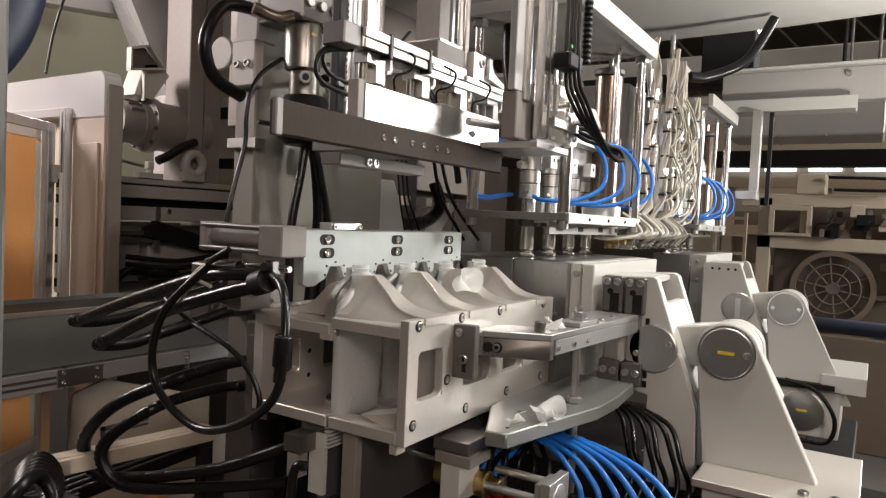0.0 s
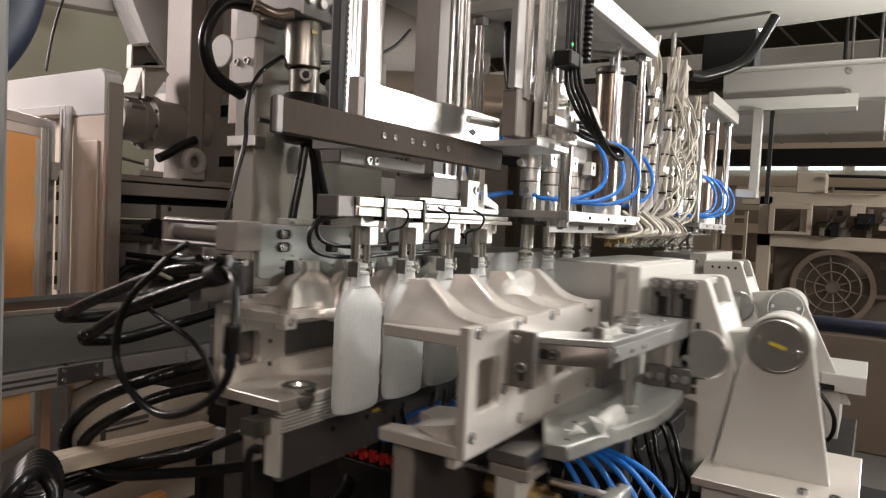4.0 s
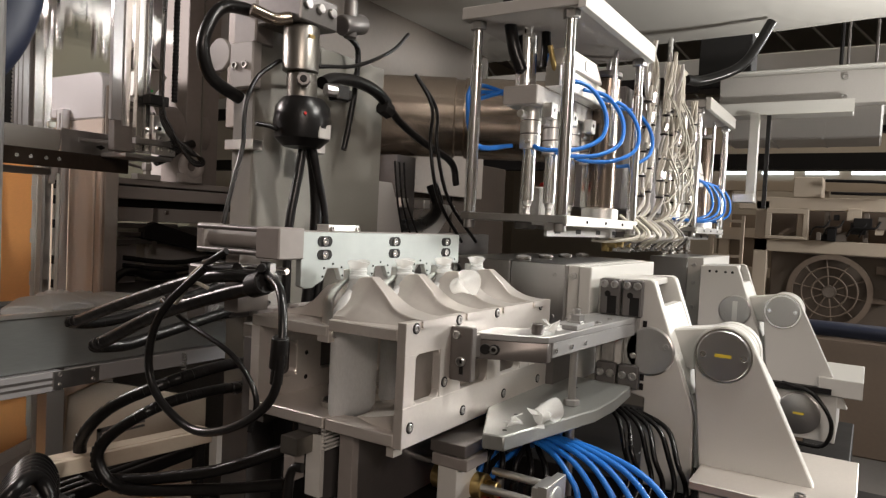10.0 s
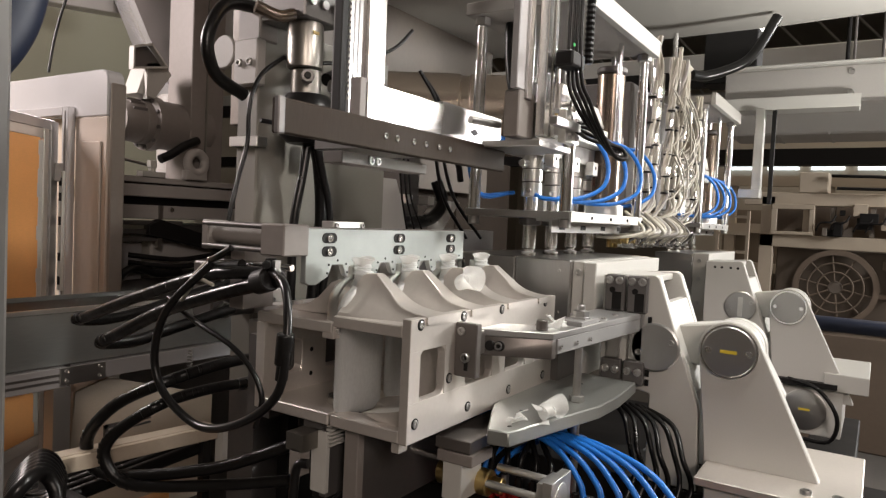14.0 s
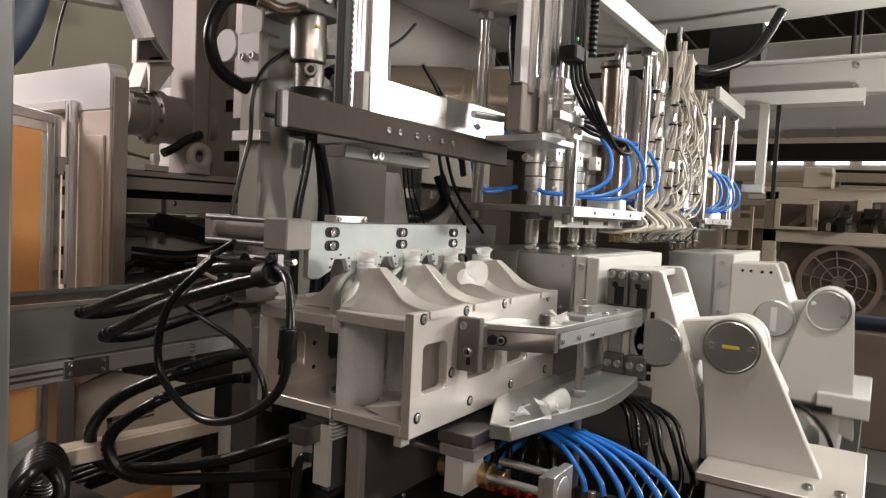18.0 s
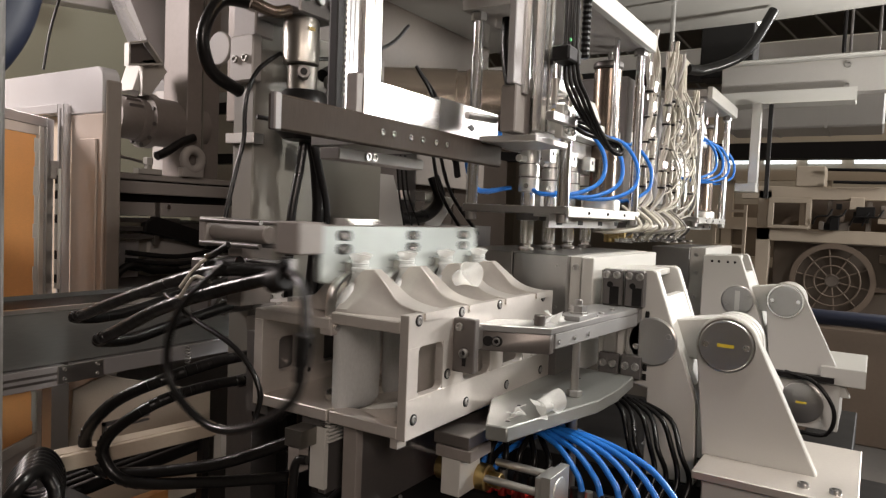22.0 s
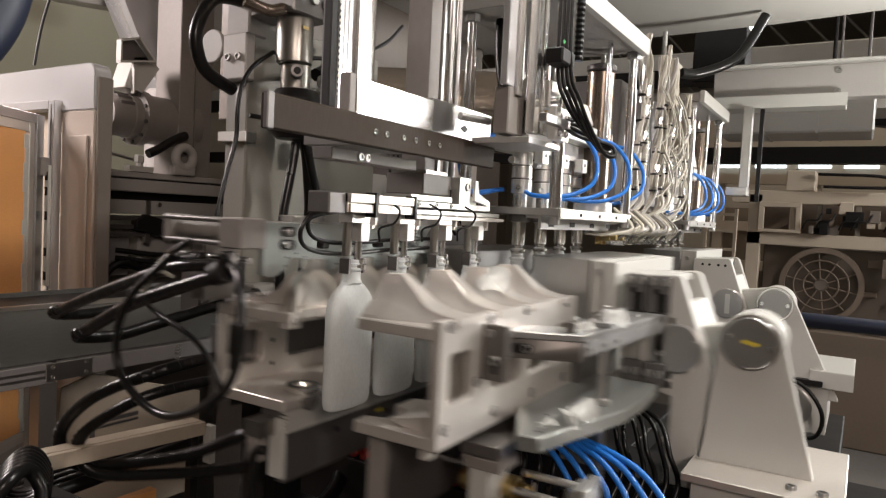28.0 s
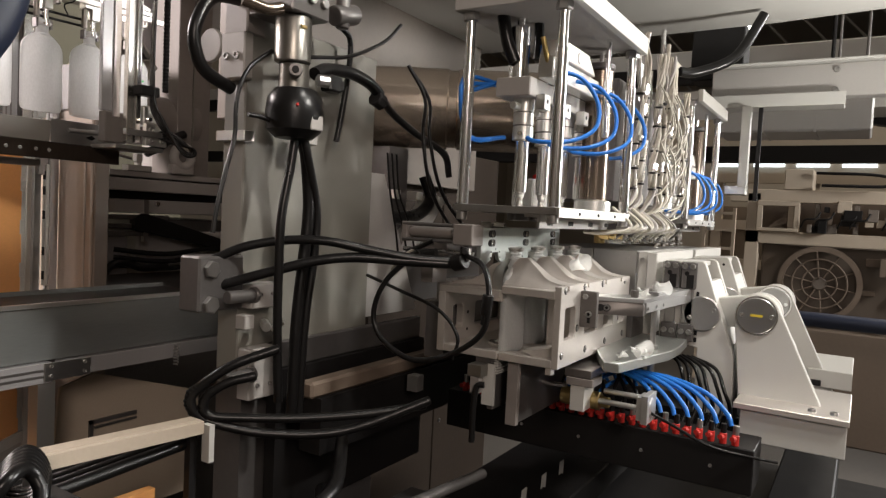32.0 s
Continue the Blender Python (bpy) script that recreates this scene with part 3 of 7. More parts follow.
def deflash_unit():
    t = thing("deflash_unit", (0.95, 0.72, 1.5), "deflashing punch plate with six screws and air cylinder", "punch unit")
    z0, z1 = 1.497, 1.577
    poly = [(0.72, z1), (0.72, 1.498), (0.73, 1.494)]
    for x in NECKS:
        poly += [(x - 0.045, 1.494), (x - 0.02, 1.505), (x - 0.012, 1.522), (x + 0.012, 1.522), (x + 0.02, 1.505), (x + 0.045, 1.494)]
    poly += [(1.16, 1.494), (1.16, z1)]
    part("punch_plate", Shape().prism(poly, "y", 0.694, 0.704), PLATE, t, "blotchy machined punch plate", bevel=0.001)
    for x in (0.768, 0.944, 1.11):
        for z in (1.563, 1.543):
            part("counterbore", Shape().prism([(x + 0.001 + e * 0.008 + 0.0078 * math.cos(a), z + 0.0078 * math.sin(a)) for e, a0 in ((1, -90), (-1, 90)) for a in [radians(a0 + 22.5 * q) for q in range(9)]], "y", 0.6928, 0.6945), BLACK_AND_SHADE, t)
            part("screw", Shape().bolt((x, 0.693, z), (0, -1, 0), 0.0062, 0.003), CHROME, t)
    for x in NECKS:
        for k in range(5):
            a = radians(200 - 55 * k)
            part("dowel", Shape().cyl((x + 0.024 * math.cos(a) - 0.0, 0.693, 1.515 + 0.014 * math.sin(a)), (x + 0.024 * math.cos(a), 0.695, 1.515 + 0.014 * math.sin(a)), 0.0018, 8), BLACK_AND_SHADE, t)
    part("end_block", Shape().box(0.672, 0.722, 0.69, 0.737, 1.537, 1.582), WORN, t, bevel=0.002)
    part("top_bar", Shape().box(0.726, 1.16, 0.704, 0.75, 1.565, 1.5775), WORN, t, bevel=0.001)
    part("top_bracket", Shape().box(0.80, 0.875, 0.715, 0.74, 1.5775, 1.588), ALU, t, bevel=0.001)
    for x in (0.806, 0.868):
        part("screw", Shape().bolt((x, 0.714, 1.582), (0, -1, 0), 0.004, 0.003), STEEL, t)
    part("fitting", Shape().cyl((0.66, 0.70, 1.515), (0.66, 0.70, 1.535), 0.008).cyl((0.655, 0.70, 1.527), (0.64, 0.688, 1.527), 0.006), BLACK, t)
    part("fitting_clip", Shape().box(0.652, 0.662, 0.684, 0.69, 1.507, 1.533), STEEL, t)
    return t


def deflash_cylinder():
    t = thing("air_cylinder", (0.70, 0.80, 1.55), "grey air cylinder with tie rods on the mould half", "cylinder")
    part("barrel", Shape().cyl((0.70, 0.742, 1.56), (0.70, 0.86, 1.56), 0.013), WORN, t)
    for x, z in ((0.683, 1.577), (0.717, 1.577), (0.683, 1.543), (0.717, 1.543)):
        part("tie_rod", Shape().cyl((x, 0.742, z), (x, 0.872, z), 0.004), DARK, t)
    part("end_cap", Shape().box(0.68, 0.72, 0.86, 0.875, 1.538, 1.582), WORN, t, bevel=0.002)
    part("guide_rod", Shape().cyl((0.70, 0.70, 1.52), (0.70, 0.88, 1.52), 0.005), CHROME, t)
    part("stand", Shape().box(0.70, 0.76, 0.80, 0.83, 1.45, 1.545), WORN, t)
    return t


LEFT, RIGHT, DEFLASH, PUNCH_CYL = left_half(), right_half(), deflash_unit(), deflash_cylinder()
LEVER = lever(1.29, "off-white swinging clamp lever with yellow tagged pivot cap", True)


def hoses():
    t = thing("hose_bundle", (0.66, 0.9, 1.4), "black hydraulic hoses looping beside the mould half", "hose")
    part("hose", Shape().tube([(0.68, 0.78, 1.515), (0.67, 0.84, 1.505), (0.70, 0.90, 1.49)], 0.013, 10), BLACK, t)
    part("cable", Shape().tube([(0.70, 0.98, 1.45), (0.66, 0.86, 1.43), (0.65, 0.75, 1.40), (0.65, 0.70, 1.35), (0.65, 0.71, 1.30)], 0.004), BLACK, t)
    part("cord", Shape().tube([(0.655, 0.80, 1.53), (0.655, 0.835, 1.515), (0.65, 0.86, 1.49), (0.65, 0.875, 1.475)], 0.003, 6), CREAM, t)
    part("cord", Shape().tube([(0.645, 0.80, 1.49), (0.64, 0.83, 1.495), (0.64, 0.86, 1.465), (0.645, 0.875, 1.462)], 0.003, 6), CREAM, t)
    part("wire", Shape().tube([(0.65, 0.77, 1.545), (0.65, 0.80, 1.53), (0.66, 0.83, 1.52), (0.66, 0.82, 1.50)], 0.005, 6), BLACK, t)
    return t


def cable_loop():
    t = thing("cable_loop", (0.62, 0.7, 1.4), "thin glossy black cable loop with inline connector", "cable")
    part("cable", Shape().tube([(0.655, 0.695, 1.52), (0.62, 0.63, 1.50), (0.60, 0.605, 1.438), (0.60, 0.62, 1.37), (0.61, 0.70, 1.316), (0.62, 0.794, 1.293), (0.62, 0.873, 1.327), (0.62, 0.896, 1.382), (0.62, 0.866, 1.453), (0.64, 0.80, 1.52)], 0.006, 8, 8), BLACK, t)
    part("connector", Shape().cyl((0.60, 0.607, 1.45), (0.602, 0.612, 1.41), 0.011).cyl((0.602, 0.612, 1.41), (0.602, 0.614, 1.39), 0.008), BLACK, t, bevel=0.001)
    part("gland", Shape().cyl((0.655, 0.72, 1.50), (0.65, 0.69, 1.508), 0.017), BLACK_AND_SHADE, t)
    return t


LOOP = cable_loop()
HOSES = hoses()


def spline(pts, u):
    """Point and direction at u (0 to 1) of a smooth line through the points."""
    n = len(pts) - 1
    i = min(int(u * n), n - 1)
    f = u * n - i
    p = [Vector(pts[max(0, min(n, k))]) for k in (i - 1, i, i + 1, i + 2)]
    a, b, c, d = p
    at = 0.5 * (2 * b + (c - a) * f + (2 * a - 5 * b + 4 * c - d) * f * f + (3 * b - a - 3 * c + d) * f ** 3)
    way = 0.5 * ((c - a) + 2 * (2 * a - 5 * b + 4 * c - d) * f + 3 * (3 * b - a - 3 * c + d) * f * f)
    return at, way.normalized()


# each hose: its line when the shuttle is near, when it is far, radius, whether its first end rides on the mould half
UPPER_HOSE = ([(0.67, 0.70, 1.512), (0.66, 0.82, 1.503), (0.66, 0.99, 1.455), (0.655, 1.12, 1.41), (0.66, 1.165, 1.395), (0.70, 1.15, 1.394), (0.76, 1.126, 1.408), (0.90, 1.08, 1.455)],
     [(1.23, 0.72, 1.503), (1.17, 0.795, 1.507), (1.115, 0.865, 1.52), (1.06, 0.93, 1.534), (1.01, 1.0, 1.532), (0.96, 1.06, 1.515), (0.925, 1.10, 1.49), (0.905, 1.125, 1.47)], 0.0095, True)
SECOND_HOSE = ([(0.66, 0.69, 1.505), (0.66, 0.793, 1.479), (0.655, 0.922, 1.439), (0.648, 1.03, 1.39), (0.65, 1.078, 1.368), (0.705, 1.076, 1.364), (0.77, 1.072, 1.377), (0.90, 1.065, 1.403)],
     [(1.23, 0.72, 1.497), (1.16, 0.81, 1.50), (1.10, 0.885, 1.503), (1.05, 0.947, 1.493), (1.0, 1.01, 1.47), (0.96, 1.06, 1.45), (0.935, 1.09, 1.437), (0.912, 1.12, 1.418)], 0.0105, True)
LOWER_HOSE = ([(0.954, 0.968, 1.317), (0.78, 0.90, 1.345), (0.66, 0.90, 1.335), (0.61, 0.98, 1.287), (0.60, 1.034, 1.22), (0.62, 1.0, 1.172), (0.70, 0.86, 1.192), (0.74, 0.745, 1.24)],
     [(0.954, 0.968, 1.317), (0.90, 1.015, 1.29), (0.86, 1.055, 1.25), (0.849, 1.068, 1.22), (0.87, 1.05, 1.184), (0.95, 0.97, 1.155), (1.06, 0.865, 1.155), (1.18, 0.75, 1.21)], 0.0095, False)
LAST_HOSE = ([(0.924, 0.996, 1.266), (0.76, 0.92, 1.30), (0.66, 0.93, 1.29), (0.62, 0.99, 1.24), (0.61, 1.0, 1.20), (0.63, 0.96, 1.163), (0.70, 0.85, 1.168), (0.74, 0.74, 1.19)],
     [(0.924, 0.996, 1.266), (0.894, 1.025, 1.254), (0.869, 1.049, 1.227), (0.873, 1.045, 1.194), (0.926, 0.994, 1.186), (1.004, 0.919, 1.183), (1.09, 0.84, 1.187), (1.18, 0.76, 1.20)], 0.009, False)
FLEX = [UPPER_HOSE, SECOND_HOSE, LOWER_HOSE, LAST_HOSE]
LINKS = 40


def flexing_hoses():
    out = []
    for near, far, r, first in FLEX:
        t = thing("trailing_hose", (0, 0, 0), "black hydraulic hose trailing between column and mould half", "hose", "trailing hoses")
        length = max(sum((Vector(b) - Vector(a)).length for a, b in zip(line, line[1:])) for line in (near, far)) / LINKS
        e = length * 0.85
        made = []
        for k in range(LINKS):
            ob = part("hose_piece", Shape().lathe((-e, 0, 0), (1, 0, 0), [(r * 0.5, -r * 0.3), (r * 0.97, 0), (r, e * 0.2), (r, e * 1.8), (r * 0.97, 2 * e), (r * 0.5, 2 * e + r * 0.3)], 12), BLACK, t) if not made else new("hose_piece", made[0].data)
            ob.parent = t
            made.append(ob)
        out.append(made)
    return out


PIECES = flexing_hoses()


def carriage():
    t = thing("shuttle_carriage", (1.3, 0.3, 1.1), "off-white shuttle carriage base with black valve manifold", "carriage")
    part("lever_base", Shape().box(1.20, 1.50, 0.002, 0.225, 1.095, 1.172), PAINT, t, bevel=0.002)
    part("base_cap", Shape().box(1.19, 1.50, -0.002, 0.24, 1.172, 1.186), MOULD, t, bevel=0.0015)
    for y in (0.03, 0.075):
        part("screw", Shape().bolt((1.23, y, 1.186), (0, 0, 1), 0.009, 0.007), STEEL, t)
    part("base_rail", Shape().box(1.30, 1.48, 0.225, 0.95, 1.06, 1.118), BLACK_AND_SHADE, t, bevel=0.002)
    part("valve_manifold", Shape().box(0.995, 1.12, 0.165, 0.92, 1.037, 1.135), BLACK_AND_SHADE, t, "black valve manifold", bevel=0.002)
    for k in range(28):
        y = 0.205 + 0.0248 * k
        part("fitting", Shape().cyl((1.01, y, 1.135), (1.01, y, 1.158), 0.008, 10).cyl((1.01, y, 1.15), (0.992, y + 0.004, 1.152), 0.006, 8), RED, t, "red plastic fitting")
        part("nipple", Shape().cyl((1.012, y, 1.158), (1.012, y, 1.178), 0.0065, 8), BLACK if k % 3 else STEEL, t)
    for y in (0.25, 0.4, 0.55, 0.7):
        part("screw", Shape().bolt((0.995, y, 1.085), (-1, 0, 0), 0.004, 0.002), STEEL, t)
    random.seed(5)
    for k in range(6):
        y, h = 0.215 + 0.03 * k, 0.012 * random.random()
        part("air_hose", Shape().tube([(1.012, y, 1.175), (1.016, y + 0.012, 1.20), (1.03, y + 0.06, 1.226 + h), (1.05, y + 0.15, 1.243 + h), (1.08 + 0.004 * k, y + 0.25, 1.245), (1.14, y + 0.32, 1.24)], 0.0052, 8), BLUE, t, "blue air hose")
    for k in range(12):
        y, h = 0.52 + 0.026 * k, 0.02 * random.random()
        part("air_hose", Shape().tube([(1.012, y, 1.175), (1.03, y - 0.01, 1.20), (1.08, y - 0.03, 1.215 + h), (1.15, y - 0.05, 1.215 + h), (1.22, y - 0.07, 1.20 + h), (1.26, y - 0.08, 1.17)], 0.0052, 8), BLUE, t, "blue air hose")
    for k in range(14):
        y = 0.40 + 0.026 * k
        part("hose", Shape().tube([(1.012, y, 1.175), (1.02, y, 1.21), (1.08, y + 0.05 * random.random(), 1.235), (1.2, y + 0.08, 1.24)], 0.005, 7), BLACK, t)
    for k in range(6):
        part("hose", Shape().tube([(1.29, 0.42 - 0.012 * k, 1.262), (1.26, 0.385 - 0.018 * k, 1.245), (1.24 - 0.02 * (k % 2), 0.365 - 0.02 * k, 1.20), (1.23, 0.35 - 0.02 * k, 1.15), (1.20, 0.36 - 0.02 * k, 1.10)], 0.0048, 8), BLACK, t)
    part("drain_line", Shape().tube([(0.90, 0.36, 1.20), (0.93, 0.32, 1.175), (0.96, 0.26, 1.14), (0.985, 0.2, 1.125), (1.0, 0.12, 1.12)], 0.0035, 6), BLACK, t)
    return t


CARRIAGE = carriage()


# ---- shuttle two, farther on ----
def shuttle_two():
    t = thing("mould_half", (2.5, 0.5, 1.3), "off-white second mould half with holed A-frame bracket", "mould half")
    part("blow_block", Shape().box(2.352, 2.83, 0.52, 0.644, 1.31, 1.522), STEEL, t, bevel=0.002)
    part("backing_plate", Shape().box(2.36, 2.83, 0.47, 0.52, 1.29, 1.525), PAINT, t, bevel=0.002)
    for z in (1.36, 1.44, 1.5):
        part("screw", Shape().bolt((2.36, 0.50, z), (-1, 0, 0), 0.007, 0.004), STEEL, t)
    bracket(t, 0.93)
    for k in range(4):
        part("hole", Shape().cyl((2.2295, 0.425 - 0.02 * k - (0.006 if k > 1 else 0), 1.49), (2.231, 0.425 - 0.02 * k - (0.006 if k > 1 else 0), 1.49), 0.004), BLACK_AND_SHADE, t)
    part("grip", Shape().box(2.2215, 2.224, 0.338, 0.352, 1.345, 1.405), ALU, t)
    l = lever(2.215, "off-white swinging clamp lever of the second shuttle", False)
    b = thing("shuttle_carriage", (2.3, 0.1, 1.1), "off-white carriage box of the second shuttle", "carriage")
    part("box", Shape().box(2.21, 2.5, 0.06, 0.36, 1.03, 1.165), PAINT, b, bevel=0.002)
    part("pivot_disc", Shape().lathe((2.21, 0.155, 1.10), (-1, 0, 0), [(0.058, 0), (0.058, 0.005), (0.054, 0.007), (0.001, 0.007)], 32), STEEL, b)
    part("tag", Shape().box(2.2022, 2.2030, 0.14, 0.168, 1.098, 1.104), YELLOW, b)
    part("lid", Shape().box(2.20, 2.5, 0.0, 0.11, 1.165, 1.215), PAINT, b, bevel=0.002)
    part("rail", Shape().box(2.19, 2.24, 0.075, 0.30, 1.17, 1.185), BLACK_AND_SHADE, b)
    part("hose", Shape().tube([(2.2, 0.20, 1.185), (2.17, 0.12, 1.17), (2.165, 0.07, 1.10), (2.17, 0.085, 1.03), (2.19, 0.16, 1.02)], 0.006), BLACK, b)
    return t, l, b


HALF_TWO, LEVER_TWO, CARRIAGE_TWO = shuttle_two()


# ---- bottles and flash ----
def bottle_shape():
    s = Shape()
    prof = [(0.002, 0.004), (0.80, 0.0), (0.93, 0.003), (0.99, 0.012), (1.0, 0.03), (1.0, 0.09), (1.0, 0.138), (0.985, 0.150), (0.93, 0.160), (0.82, 0.169), (0.66, 0.177), (0.5, 0.183)]
    n, vs, rings = 40, [], []
    for r, h in prof:
        e = 2.6
        rings.append([(0.0495 * r * abs(math.cos(a)) ** (2 / e) * (1 if math.cos(a) >= 0 else -1), 0.015 * r * abs(math.sin(a)) ** (2 / e) * (1 if math.sin(a) >= 0 else -1), h) for a in [k * math.tau / n for k in range(n)]])
    for r, h in ((0.016, 0.187), (0.0135, 0.192), (0.0135, 0.203), (0.0165, 0.2055), (0.0165, 0.208), (0.0125, 0.2095), (0.0125, 0.213), (0.0138, 0.2145), (0.0125, 0.216), (0.0125, 0.220), (0.010, 0.220)):
        rings.append([(r * math.cos(k * math.tau / n), r * math.sin(k * math.tau / n), h) for k in range(n)])
    s.add([p for r in rings for p in r], [(j * n + k, j * n + (k + 1) % n, (j + 1) * n + (k + 1) % n, (j + 1) * n + k) for j in range(len(rings) - 1) for k in range(n)])
    return s


def bottles():
    t = thing("bottle", (0, 0, 0), "flat oval frosted white plastic bottle with bare neck", "bottle", "blown bottles")
    full = bottle_shape()
    cut = 40 * 12
    body, neck = Shape(), Shape()
    body.v, body.f = full.v[:cut], [f for f in full.f if max(f) < cut]
    keep = [f for f in full.f if max(f) >= cut]
    neck.v, neck.f = full.v[cut - 40:], [tuple(i - cut + 40 for i in f) for f in keep]
    part("body", body, BOTTLE, t)
    part("neck", neck, BOTTLE, t)
    return [t] + [copy_thing(t, pose(0, 0, 0)) for _ in range(11)]


def funnels():
    """The flash left above the neck: a crumpled open funnel."""
    s = Shape()
    n, rings = 22, []
    for j, (r, h) in enumerate(((0.0135, 0.0), (0.0125, 0.008), (0.0125, 0.016), (0.0155, 0.024), (0.0195, 0.029), (0.0185, 0.0295), (0.0145, 0.024), (0.0115, 0.016))):
        rings.append([((r + 0.0012 * math.sin(3 * k * math.tau / n + j)) * math.cos(k * math.tau / n), 0.85 * r * math.sin(k * math.tau / n), h + (0.002 * math.sin(2 * k * math.tau / n + 1) if j > 2 else 0)) for k in range(n)])
    s.add([p for r in rings for p in r], [(j * n + k, j * n + (k + 1) % n, (j + 1) * n + (k + 1) % n, (j + 1) * n + k) for j in range(len(rings) - 1) for k in range(n)])
    f = one("neck_flash", s, FLASH, "clear crumpled plastic funnel of neck flash", "flash", "neck flash", at=(0, 0, 0))
    return [f] + [copy_thing(f, pose(0, 0, 0)) for _ in range(7)]


def tails():
    s = Shape().prism([(-0.016, -0.032), (-0.013, 0.002), (0.013, 0.002), (0.010, -0.036), (-0.004, -0.030)], "y", -0.0012, 0.0012)
    f = one("tail_flash", s, FLASH, "thin clear plastic tail of bottle flash", "flash", "tail flash", at=(0, 0, 0))
    return [f] + [copy_thing(f, pose(0, 0, 0)) for _ in range(3)]


def scraps():
    out = []
    random.seed(11)
    for x, y, z, w in ((0.935, 0.398, 1.307, 0.026), (0.89, 0.425, 1.307, 0.02), (0.985, 0.412, 1.438, 0.022)):
        s = Shape()
        for k in range(5):
            a, b, c = [Vector((random.uniform(-w, w), random.uniform(-w, w) * 0.7, random.uniform(0, w * 1.1))) for _ in range(3)]
            d = Vector((0.0008, 0.0008, 0.0008))
            s.add([a, b, c, a + d, b + d, c + d], [(0, 1, 2), (5, 4, 3), (0, 1, 4, 3), (1, 2, 5, 4), (2, 0, 3, 5)])
        low = min(v[2] for v in s.v)
        s.v = [(v[0] + x, v[1] + y, v[2] - low + z) for v in s.v]
        out.append(one("plastic_scrap", s, FLASH, "crumpled clear plastic scrap lying on steel", "scrap", "plastic scraps", at=(x, y, z)))
    # a spent neck funnel caught between two masks
    s = Shape().lathe((0, 0, 0), (-0.3, -0.75, 0.25), [(0.012, 0.0), (0.011, 0.012), (0.014, 0.026), (0.021, 0.04), (0.0205, 0.0405), (0.0125, 0.026), (0.0095, 0.012)], 18)
    s.v = [(0.957 + x * (1 + 0.25 * math.sin(40 * z)), 0.575 + y, 1.497 + z + 0.003 * math.sin(150 * x)) for x, y, z in s.v]
    out.append(one("neck_flash", s, FLASH, "clear plastic neck funnel caught between the masks", "flash", at=(0.957, 0.575, 1.497)))
    s = Shape().lathe((0.925, 0.404, 1.322), (1, -0.35, 0.12), [(0.011, 0.0), (0.0105, 0.012), (0.0135, 0.024), (0.019, 0.036), (0.0185, 0.0365), (0.0125, 0.024), (0.0095, 0.012)], 18)
    s.v = [(x, y, max(1.3065, z + 0.003 * math.sin(170 * x + 90 * y))) for x, y, z in s.v]
    out.append(one("neck_flash", s, FLASH, "clear plastic neck funnel lying on the tray", "flash", at=(0.925, 0.404, 1.3065)))
    return out


BOTTLES, FUNNELS, TAILS, SCRAPS = bottles(), funnels(), tails(), scraps()


